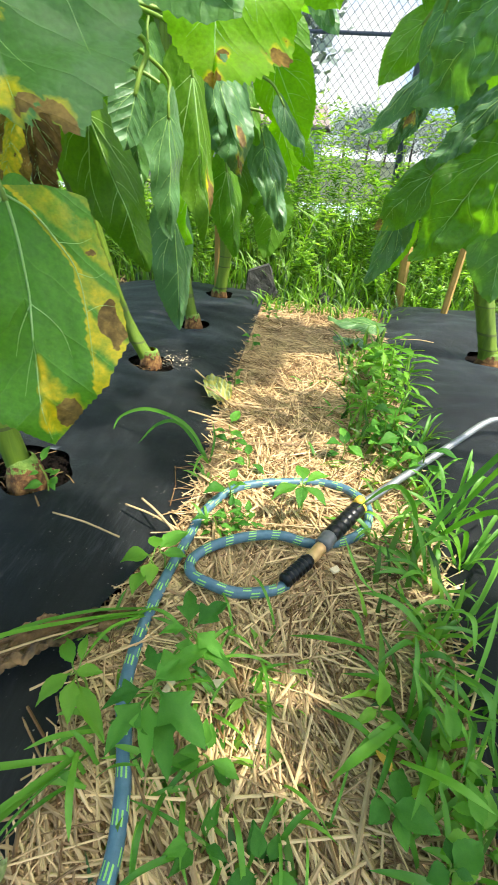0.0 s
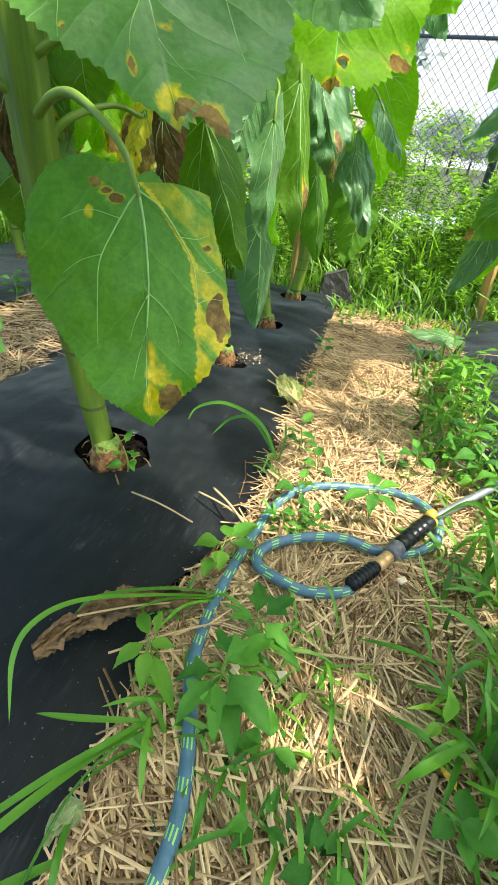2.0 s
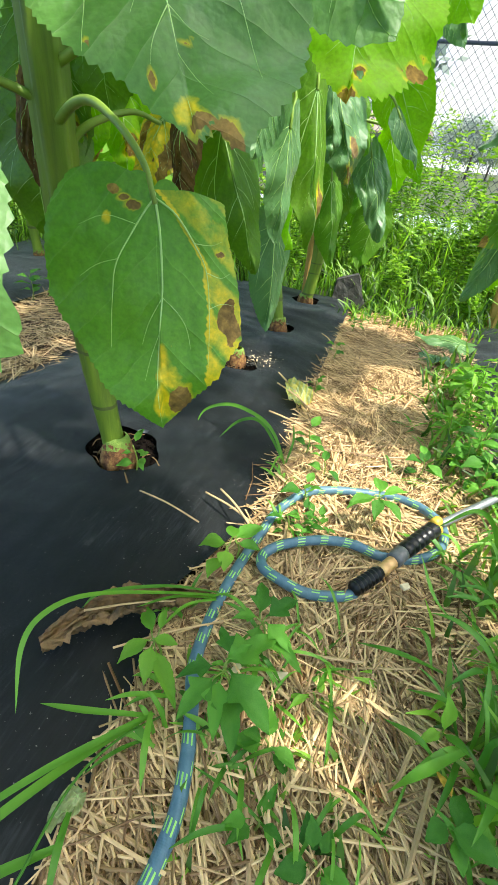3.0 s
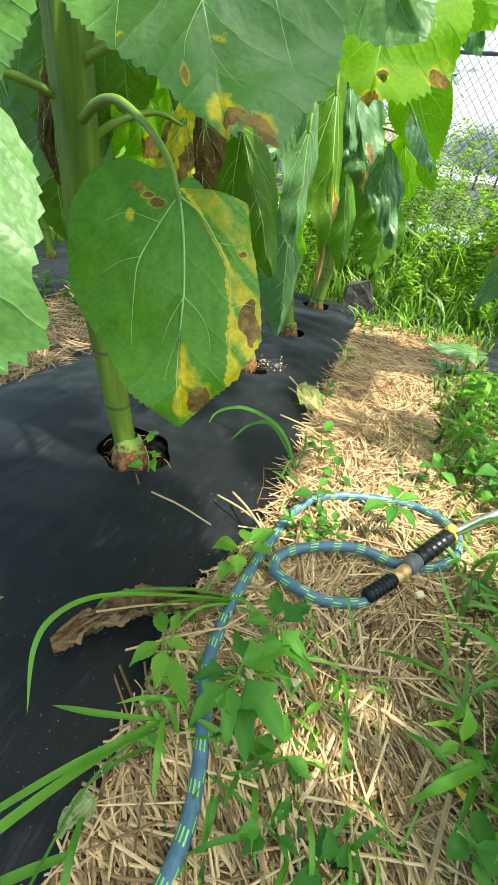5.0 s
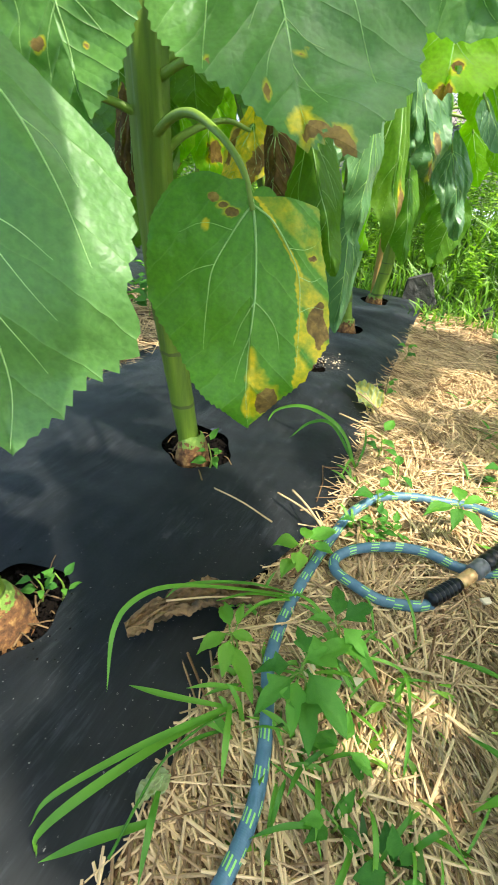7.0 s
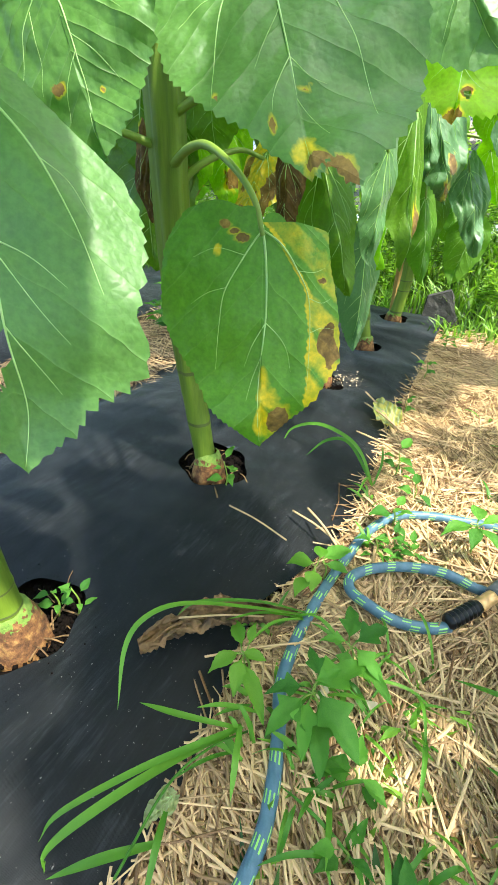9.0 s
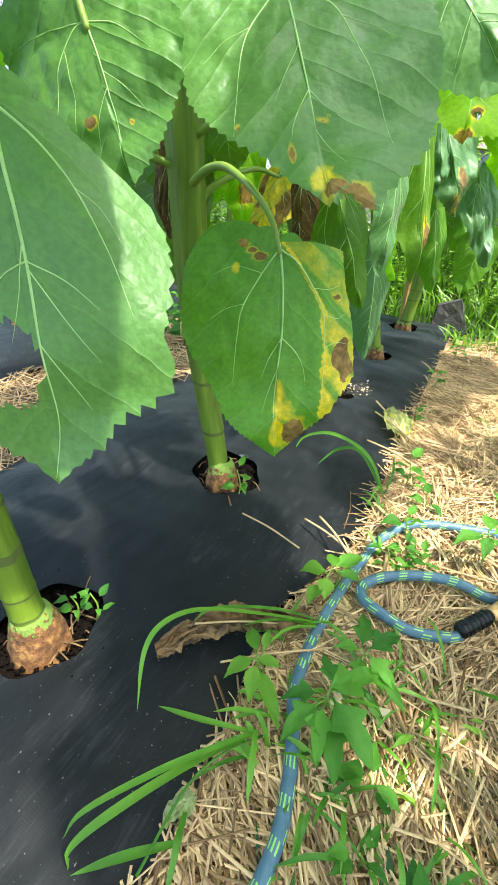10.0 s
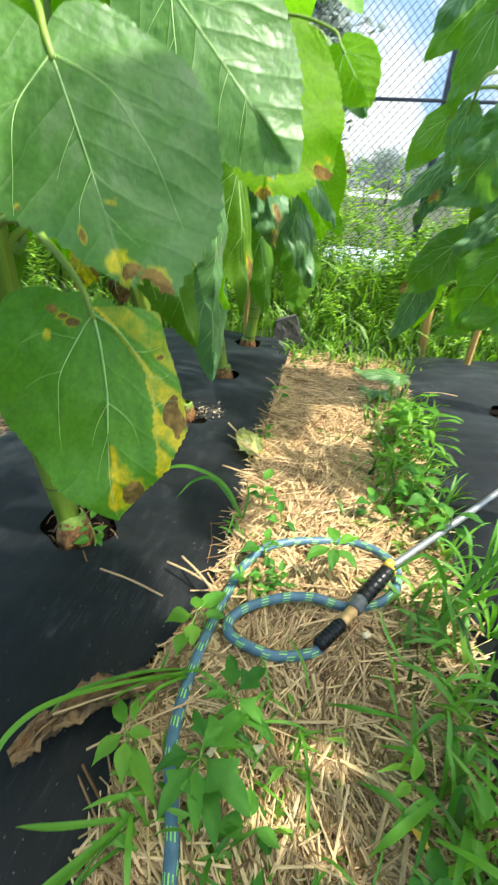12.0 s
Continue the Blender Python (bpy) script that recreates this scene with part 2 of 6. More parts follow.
M_LEAF_GREY = leaf_material("sunflower_leaf_glossy", (0.055, 0.155, 0.048), (0.115, 0.255, 0.080), gloss=0.42, through=0.2, sheen=0.2, spec=0.65)
M_LEAF_PALE = leaf_material("sunflower_leaf_downy", (0.072, 0.186, 0.038), (0.124, 0.264, 0.056), gloss=0.42, through=0.26, sheen=0.03, spec=0.6)
# yellow-green glow of leaves lit from behind, put into a brighter base colour
M_LEAF_BACKLIT = leaf_material("sunflower_leaf_backlit", (0.150, 0.330, 0.006), (0.230, 0.440, 0.009), gloss=0.55, through=0.66, spec=0.25)
M_VEIN = plain("leaf_vein", (0.38, 0.55, 0.22), (0.52, 0.68, 0.33), 0.5, 80, through=0.25)
M_PETIOLE = plain("leaf_stalk", (0.13, 0.22, 0.025), (0.23, 0.32, 0.050), 0.5, 50)
M_STEM = plain("sunflower_stem", (0.028, 0.062, 0.003), (0.215, 0.320, 0.020), 0.60, 34, bump_by=0.7, stretch=(1.6, 1.6, 0.12))
M_RING = plain("stem_scar", (0.045, 0.065, 0.014), (0.13, 0.16, 0.04), 0.7, 60)
M_CROWN = crown_material()
M_FABRIC = fabric_material()
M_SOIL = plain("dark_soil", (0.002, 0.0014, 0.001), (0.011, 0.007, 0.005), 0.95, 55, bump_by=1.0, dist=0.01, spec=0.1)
# turf colour includes the shade at the foot of the tall weeds
M_GROUND = plain("shade_darkened_turf", (0.014, 0.022, 0.007), (0.060, 0.080, 0.024), 0.95, 6, bump_by=0.8, dist=0.03)
M_STRAW = plain("straw", (0.120, 0.056, 0.015), (0.80, 0.555, 0.290), 0.55, 30, island=True, bump_by=0.15, spec=0.35)
# under-layer of the straw, its dark colour stands for shade in the gaps
M_STRAW_BED = plain("straw_gap_shade", (0.016, 0.009, 0.005), (0.105, 0.060, 0.027), 0.9, 45, bump_by=1.0, dist=0.01)
M_GRASS = plain("grass_blade", (0.050, 0.170, 0.012), (0.155, 0.350, 0.036), 0.48, 34, obj=True, through=0.27, spec=0.4)
# the range's dark end paints the shaded gaps between blades
M_GRASS_FAR = plain("grass_tangle", (0.016, 0.056, 0.005), (0.200, 0.385, 0.036), 0.45, 9, island=True, through=0.35, bump_by=0)
M_WEED = plain("weed_leaf", (0.030, 0.125, 0.012), (0.105, 0.280, 0.030), 0.60, 60, obj=True, through=0.3, bump_by=0.4, spec=0.3)
# brighter weed leaf: sunlight on the path weeds coloured in, also for pale seedlings
M_WEED_BRIGHT = plain("sunlit_pale_weed_leaf", (0.085, 0.230, 0.018), (0.185, 0.370, 0.042), 0.55, 45, obj=True, through=0.4, spec=0.3)
M_WEED_FAR = plain("weed_foliage", (0.040, 0.120, 0.008), (0.285, 0.470, 0.050), 0.5, 8, island=True, through=0.38, bump_by=0)
M_HOSE = hose_material()
M_BLACK = plain("black_rubber", (0.004, 0.004, 0.005), (0.011, 0.011, 0.012), 0.30, 60, spec=0.3)
M_BRASS = plain("worn_brass", (0.48, 0.27, 0.10), (0.74, 0.47, 0.21), 0.38, 60, metal=0.35)
M_ALU = plain("brushed_aluminium", (0.20, 0.21, 0.22), (0.32, 0.33, 0.34), 0.45, 70, metal=0.6)
M_GREY = plain("grey_plastic", (0.085, 0.085, 0.09), (0.15, 0.15, 0.15), 0.45, 50)
M_YELLOW = plain("yellow_plastic", (0.55, 0.30, 0.03), (0.72, 0.45, 0.05), 0.45, 50)
M_WIRE = plain("coated_fence_wire", (0.035, 0.045, 0.07), (0.06, 0.075, 0.11), 0.45, 30, bump_by=0)
M_DRY = plain("withered_leaf", (0.010, 0.006, 0.003), (0.36, 0.205, 0.078), 0.72, 55, bump_by=1.0, dist=0.008)
M_STAKE = plain("weathered_wood", (0.30, 0.165, 0.04), (0.58, 0.37, 0.11), 0.75, 18, bump_by=0.6)
M_STONE = plain("dusty_stone", (0.018, 0.018, 0.017), (0.065, 0.062, 0.056), 0.85, 25, bump_by=1.0, dist=0.01)
M_BARK = plain("tree_bark", (0.05, 0.042, 0.035), (0.13, 0.11, 0.09), 0.9, 6)
# distance haze is mixed into this pale blue-grey leaf colour
M_CROWN_HAZED = plain("hazed_tree_foliage", (0.100, 0.145, 0.130), (0.190, 0.240, 0.220), 0.6, 0.8, island=True, through=0.2, bump_by=0)
M_ROOF = plain("roof_shingle", (0.16, 0.12, 0.10), (0.26, 0.21, 0.18), 0.85, 2)
M_WALL = plain("grey_siding", (0.22, 0.25, 0.28), (0.30, 0.33, 0.36), 0.8, 1)
M_GLASS_DARK = plain("window_pane", (0.04, 0.05, 0.06), (0.07, 0.08, 0.09), 0.1, 1, bump_by=0)
M_SHEET = plain("pale_plastic_mulch", (0.40, 0.46, 0.56), (0.62, 0.67, 0.74), 0.35, 6, bump_by=0.5, dist=0.02)
M_CHIP = plain("wood_chip", (0.55, 0.42, 0.26), (0.75, 0.62, 0.42), 0.7, 60)


def cloud_material():
    m = bpy.data.materials.new("bright_cloud")
    m.use_nodes = True
    t = m.node_tree
    t.nodes.remove(t.nodes["Principled BSDF"])
    em = t.nodes.new("ShaderNodeEmission")
    f = noise_tex(t, 0.022, 6, 0.55)
    col = ramp(t, f, (0.40, (0.40, 0.60, 0.92)), (0.55, (1.0, 1.0, 1.0)))
    t.links.new(col, em.inputs["Color"])
    em.inputs["Strength"].default_value = 0.44
    t.links.new(em.outputs[0], t.nodes["Material Output"].inputs["Surface"])
    return m


M_CLOUD = cloud_material()


# ---- mesh helpers ----
def mesh_from(name, verts, faces, mats, face_mat=None, uvs=None, attr=None, smooth=True):
    me = bpy.data.meshes.new(name)
    me.from_pydata([tuple(v) for v in verts], [], faces)
    for m in mats:
        me.materials.append(m)
    if face_mat is not None:
        me.polygons.foreach_set("material_index", face_mat)
    if smooth:
        me.polygons.foreach_set("use_smooth", [True] * len(me.polygons))
    if uvs is not None:
        layer = me.uv_layers.new(name="UVMap")
        layer.data.foreach_set("uv", [c for uv in uvs for c in uv])
    if attr is not None:
        for key, values in attr.items():
            a = me.attributes.new(key, 'FLOAT', 'POINT')
            a.data.foreach_set("value", values)
    me.update()
    return me


def part(name, data, parent=None, label="", m=None):
    """Links a mesh as one object under a thing or a part; data is a mesh."""
    ob = new(name, data)
    if parent is not None:
        ob.parent = parent
    if m is not None:
        ob.matrix_basis = m
    if label:
        tagged(ob, label)
    return ob


def thing(name, label, category, group="", kind="", at=(0, 0, 0)):
    ob = new(name)
    ob.empty_display_size = 0.05
    ob.location = at
    return tagged(ob, label, category, group, kind)


def spline(points, steps):
    """A smooth line through the points."""
    p = [Vector(q) for q in points]
    p = [p[0] * 2 - p[1]] + p + [p[-1] * 2 - p[-2]]
    out = []
    for i in range(1, len(p) - 2):
        for k in range(steps):
            s = k / steps
            a, b, c, d = p[i - 1], p[i], p[i + 1], p[i + 2]
            out.append(0.5 * ((2 * b) + (c - a) * s + (2 * a - 5 * b + 4 * c - d) * s * s + (3 * b - a - 3 * c + d) * s ** 3))
    out.append(p[-2])
    return out


def tube_data(line, radius, sides=10, ends=True):
    """Verts, faces and uvs of a tube along a line; radius is a number or a function of 0..1."""
    verts, faces, uvs = [], [], []
    n = len(line)
    length = [0.0]
    for a, b in zip(line, line[1:]):
        length.append(length[-1] + (b - a).length)
    tangent = (line[1] - line[0]).normalized()
    side = tangent.orthogonal().normalized()
    for i, p in enumerate(line):
        t2 = (line[min(i + 1, n - 1)] - line[max(i - 1, 0)]).normalized()
        side = (side - t2 * side.dot(t2)).normalized()
        up = t2.cross(side)
        r = radius(length[i] / length[-1]) if callable(radius) else radius
        for k in range(sides):
            w = 2 * math.pi * k / sides
            verts.append(p + (side * math.cos(w) + up * math.sin(w)) * r)
    for i in range(n - 1):
        for k in range(sides):
            a, b = i * sides + k, i * sides + (k + 1) % sides
            faces.append((a, b, b + sides, a + sides))
            uvs += [(length[i], k / sides), (length[i], (k + 1) / sides), (length[i + 1], (k + 1) / sides), (length[i + 1], k / sides)]
    if ends:
        faces.append(tuple(range(sides))[::-1])
        faces.append(tuple(range((n - 1) * sides, n * sides)))
        uvs += [(0, 0)] * (2 * sides)
    return verts, faces, uvs


def tube(name, line, radius, mat, sides=10):
    v, f, uv = tube_data(line, radius, sides)
    return mesh_from(name, v, f, [mat], uvs=uv)


def join_data(sets):
    verts, faces = [], []
    for v, f in sets:
        o = len(verts)
        verts += v
        faces += [tuple(i + o for i in q) for q in f]
    return verts, faces


def n2(x, y, s=1.0, z=0.0):
    return noise.noise(Vector((x * s, y * s, z)))


# ---- ground forms ----
HOLES = ((-0.142, 0.503, 0.083), (-0.130, 1.035, 0.090), (-0.085, 1.680, 0.075), (-0.065, 2.120, 0.065), (-0.060, 2.600, 0.075),
         (1.135, 2.110, 0.085), (1.120, 1.300, 0.085))
STRAW_L, STRAW_R = 0.215, 0.735


def path_z(x, y):
    return -0.005 + 0.006 * n2(x, y, 4.0, 3.0) + 0.004 * n2(x, y, 11.0)


def bed_z(x, y, x0, x1):
    s = (x - (x0 + x1) / 2) / ((x1 - x0) / 2)
    z = 0.008 + 0.044 * max(0.0, 1 - abs(s) ** 3)
    z += 0.014 * n2(x, y, 2.6, 1.0) + 0.005 * n2(x, y, 6.5, 4.0) + 0.0035 * n2(x * 0.6, y * 1.8, 9.0, 5.0) + 0.0015 * n2(x * 2.2, y * 0.7, 16.0, 8.0)
    if x > 0.7:
        z += 0.011 * abs(n2(x * 1.6 + y * 1.1, y * 1.9 - x * 0.7, 2.4, 11.0)) + 0.005 * abs(n2(x * 1.2 - y, y * 2.2, 5.5, 3.0))
    for hx, hy, r in HOLES:
        d = math.hypot(x - hx, y - hy)
        z -= 0.014 * math.exp(-(d / (1.9 * r)) ** 2)
    return z


EDGE_ROWS = ((-1.6, 0.200), (0.45, 0.200), (0.55, 0.190), (0.66, 0.166), (0.75, 0.165), (0.843, 0.193), (0.953, 0.224), (1.02, 0.236), (1.10, 0.231), (1.18, 0.222), (1.29, 0.215), (1.50, 0.198),
             (1.63, 0.203), (2.10, 0.186), (2.65, 0.165), (4.0, 0.16))


def fabric_edge(y):
    """The rim of the first sheet along the path."""
    for (a, ra), (b, rb) in zip(EDGE_ROWS, EDGE_ROWS[1:]):
        if y <= b:
            return ra + (rb - ra) * (y - a) / (b - a)
    return EDGE_ROWS[-1][1]


def fabric_sheet(name, x0, x1, y0, y1, edge_seed, label, rim=None):
    """A woven sheet over a low bed, with round cut-outs for the plants and a slightly wandering rim."""
    step = 0.0125
    nx, ny = round((x1 - x0) / step), round((y1 - y0) / step)
    verts, faces = [], []
    for j in range(ny + 1):
        for i in range(nx + 1):
            u, y = i / nx, y0 + (y1 - y0) * j / ny
            wob0 = 0.022 * n2(y, edge_seed, 2.2) + 0.006 * n2(y, edge_seed, 9.0)
            wob1 = 0.024 * n2(y, edge_seed + 7, 2.2) + 0.007 * n2(y, edge_seed + 7, 9.0)
            right = rim(y) + 0.15 * wob1 if rim else x1 + wob1
            x = (x0 + wob0) * (1 - u) + right * u
            for hx, hy, r in HOLES:
                d = math.hypot(x - hx, y - hy)
                ang = math.atan2(y - hy, x - hx)
                rr = r * (1 + 0.10 * math.sin(2 * ang + hy * 9) + 0.06 * math.sin(5 * ang + hx * 30))
                if rr - 0.009 < d < rr + 0.009:
                    k = rr / max(d, 1e-5)
                    x, y = hx + (x - hx) * k, hy + (y - hy) * k
            z = bed_z(x, y, x0, x1)
            curl = max(0.0, abs(2 * u - 1) - 0.965) / 0.035
            z += curl * (0.006 + 0.010 * n2(y, edge_seed + 20, 5.0))
            verts.append((x, y, z))
    for j in range(ny):
        for i in range(nx):
            a = j * (nx + 1) + i
            q = (a, a + 1, a + nx + 2, a + nx + 1)
            cx = sum(verts[k][0] for k in q) / 4
            cy = sum(verts[k][1] for k in q) / 4
            inside = False
            for hx, hy, r in HOLES:
                d = math.hypot(cx - hx, cy - hy)
                ang = math.atan2(cy - hy, cx - hx)
                rr = r * (1 + 0.10 * math.sin(2 * ang + hy * 9) + 0.06 * math.sin(5 * ang + hx * 30))
                inside |= d < rr
            if not inside:
                faces.append(q)
    ob = part(name, mesh_from(name, verts, faces, [M_FABRIC]))
    return tagged(ob, label, "weed fabric", kind="structure")


def height_sheet(name, x0, x1, y0, y1, step, zfun, mat, label, category):
    nx, ny = max(2, round((x1 - x0) / step)), max(2, round((y1 - y0) / step))
    verts = [(x0 + (x1 - x0) * i / nx, y0 + (y1 - y0) * j / ny, 0) for j in range(ny + 1) for i in range(nx + 1)]
    verts = [(x, y, zfun(x, y)) for x, y, _ in verts]
    faces = [(j * (nx + 1) + i, j * (nx + 1) + i + 1, (j + 1) * (nx + 1) + i + 1, (j + 1) * (nx + 1) + i) for j in range(ny) for i in range(nx)]
    return tagged(part(name, mesh_from(name, verts, faces, [mat])), label, category, kind="structure")


ground_me = bpy.data.meshes.new("ground")
gb = bmesh.new()
bmesh.ops.create_grid(gb, x_segments=40, y_segments=40, size=400)
for v in gb.verts:
    v.co.z = -0.035
gb.to_mesh(ground_me)
gb.free()
ground_me.materials.append(M_GROUND)
tagged(part("ground", ground_me), "rough green turf and soil, darkened for shade, reaching the horizon", "ground", kind="structure")

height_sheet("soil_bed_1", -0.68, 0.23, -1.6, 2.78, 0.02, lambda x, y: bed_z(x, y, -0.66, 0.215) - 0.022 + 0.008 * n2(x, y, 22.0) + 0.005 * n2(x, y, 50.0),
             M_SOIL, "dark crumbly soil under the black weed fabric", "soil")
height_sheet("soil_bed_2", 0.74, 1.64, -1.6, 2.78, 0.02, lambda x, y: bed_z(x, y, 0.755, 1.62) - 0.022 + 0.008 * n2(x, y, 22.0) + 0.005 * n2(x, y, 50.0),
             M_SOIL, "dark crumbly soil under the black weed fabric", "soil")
fabric_sheet("weed_fabric_1", -0.66, 0.215, -1.6, 2.75, 1.0, "black woven weed fabric with round planting holes over a low bed", fabric_edge)
fabric_sheet("weed_fabric_2", 0.735, 1.62, -1.6, 2.72, 4.0, "black woven weed fabric beside the straw path, dusty")
fabric_sheet("weed_fabric_3", -2.05, -1.18, -1.6, 4.1, 9.0, "black woven weed fabric on the neighbouring bed, pale with sky sheen")
height_sheet("path_1", 0.16, 0.81, -1.6, 2.62, 0.02, lambda x, y: path_z(x, y) - 0.004, M_STRAW_BED, "straw mulch path between two beds, coloured dark for shade between stalks", "path")
height_sheet("path_2", -1.22, -0.62, -1.6, 2.9, 0.03, lambda x, y: path_z(x, y) - 0.004, M_STRAW_BED, "straw mulch path beyond the bed, coloured dark for shade between stalks", "path")


# ---- straw ----
def straw_mass(name, x0, x1, y0, y1, count, seed, label, near=True, rim=None):
    rng = random.Random(seed)
    sets_v, sets_f = [], []
    for k in range(count):
        y = y0 + (y1 - y0) * rng.random() ** (1.08 if near else 1.0)
        if rim:
            x0 = rim(y) + 0.004
            if y > 2.38 + 0.12 * n2(y * 7, seed, 2.0) and rng.random() < (y - 2.34) * 3.0:
                continue
        x = rng.uniform(x0, x1)
        x += 0.5 * (0.045 * n2(y, seed, 3.0)) if not rim else 0.0
        ang = rng.gauss(-0.42, 0.45) + 2.6 * n2(x, y, 3.4, seed) + (rng.uniform(0, math.pi) if rng.random() < 0.40 else 0)
        ln = rng.choice((0.05, 0.08, 0.12, 0.16, 0.22)) * rng.uniform(0.8, 1.2)
        w = rng.uniform(0.0008, 0.0020) * (1.6 if rng.random() < 0.10 else 1.0)
        h = w * rng.uniform(0.35, 0.8)
        z = path_z(x, y) + 0.003 + 0.024 * rng.random() ** 1.6 + 0.009 * n2(x, y, 8.0, 2.0)
        tilt = rng.gauss(0, 0.065)
        bend = rng.gauss(0, 0.05)
        dx, dy = math.cos(ang), math.sin(ang)
        room = min(x - x0, x1 - x) + 0.025
        if abs(dx) * ln * 0.5 > room:
            dx *= 0.35
            k = math.hypot(dx, dy)
            dx, dy = dx / k, dy / k
            ln *= 0.8
        base = len(sets_v)
        for s in (-0.5, 0.0, 0.5):
            off = bend * ln * (s * s * 4 - 0.5) * 0.5
            px, py = x + dx * ln * s - dy * off, y + dy * ln * s + dx * off
            pz = max(z + tilt * ln * s, path_z(x, y) + 0.002)
            for cx, cz in ((-w, 0), (0, h), (w, 0), (0, -h)):
                sets_v.append((px - dy * cx, py + dx * cx, pz + cz))
        for r in (0, 4):
            for i in range(4):
                a, b = base + r + i, base + r + (i + 1) % 4
                sets_f.append((a, b, b + 4, a + 4))
        sets_f.append((base + 3, base + 2, base + 1, base))
        sets_f.append((base + 8, base + 9, base + 10, base + 11))
    ob = part(name, mesh_from(name, sets_v, sets_f, [M_STRAW], smooth=False))
    return tagged(ob, label, "straw", kind="stuff")


straw_mass("straw_mulch", STRAW_L, STRAW_R + 0.005, 0.02, 2.72, 31000, 5, "pale golden dry straw scattered thickly along the path", rim=fabric_edge)
straw_mass("straw_mulch", STRAW_L - 0.05, STRAW_R + 0.03, 0.02, 2.75, 420, 8, "loose straw spilling over the fabric edges")
straw_mass("straw_mulch", -1.2, -0.62, 0.2, 2.8, 5200, 6, "pale golden dry straw on the path beyond the bed", near=False)
straw_mass("straw_mulch", STRAW_L - 0.02, STRAW_R + 0.02, -1.6, 0.05, 7000, 15, "pale golden dry straw on the path behind", near=False)
straw_mass("straw_mulch", -1.2, -0.62, -1.6, 0.22, 3000, 16, "pale golden dry straw on the path beyond the bed", near=False)


# ---- sunflowers ----
LEAF_SHAPE = ((0, 1.0), (7, 0.93), (14, 0.855), (22, 0.790), (32, 0.725), (45, 0.655), (60, 0.585), (80, 0.535), (100, 0.50), (120, 0.47),
              (140, 0.42), (156, 0.34), (168, 0.23), (180, 0.05))


def leaf_radius(deg, lobe=1.0):
    deg = abs(deg)
    return leaf_radius_full(deg) * (1 - (1 - lobe) * min(1.0, max(0.0, (deg - 70) / 50)))


def leaf_radius_full(deg):
    for (a, ra), (b, rb) in zip(LEAF_SHAPE, LEAF_SHAPE[1:]):
        if deg <= b:
            return ra + (rb - ra) * (deg - a) / (b - a)
    return LEAF_SHAPE[-1][1]


def leaf_surface(droop, fold, wave, seed, crumple=0.0, bend=None):
    """Height of the blade over its flat outline: x across, y from the stalk (0) to the tip (1)."""
    ph = seed * 1.7

    def z(x, y):
        r = math.hypot(x, y)
        h = droop * (y * (1 - y) if y > 0 else -0.5 * y) - fold * (math.sqrt(x * x + 0.004) - 0.063)
        h += wave * r * r * (math.sin(9 * y + ph + 2.0 * (x > 0)) + 0.6 * math.sin(17 * y + 3 * x + ph * 2))
        h += wave * 0.6 * n2(x * 2.4 + seed, y * 2.4, 1.0, seed) * r
        rib = 0.5 - 0.5 * math.cos(2 * math.pi * ((y - abs(x) * 0.85) * 5.2))
        h += (0.009 + 0.007 * n2(x * 5, y * 5, 1.0, seed)) * rib * min(1.0, abs(x) * 5) * (1 - min(1.0, r))
        if crumple:
            h += crumple * (abs(n2(x * 3.4 + seed, y * 2.6, 1.0, seed)) + 0.5 * abs(n2(x * 7, y * 6, 1.0, seed + 4))) * min(1.0, r * 3)
        if bend:
            over = x - bend[0] * max(y, 0.0) - bend[1]
            h -= bend[2] * 0.5 * (over + math.sqrt(over * over + 0.0012))
        return h
    return z


def profile(rows, deg):
    for (a, ra), (b, rb) in zip(rows, rows[1:]):
        if deg <= b:
            return ra + (rb - ra) * (deg - a) / (b - a)
    return rows[-1][1]


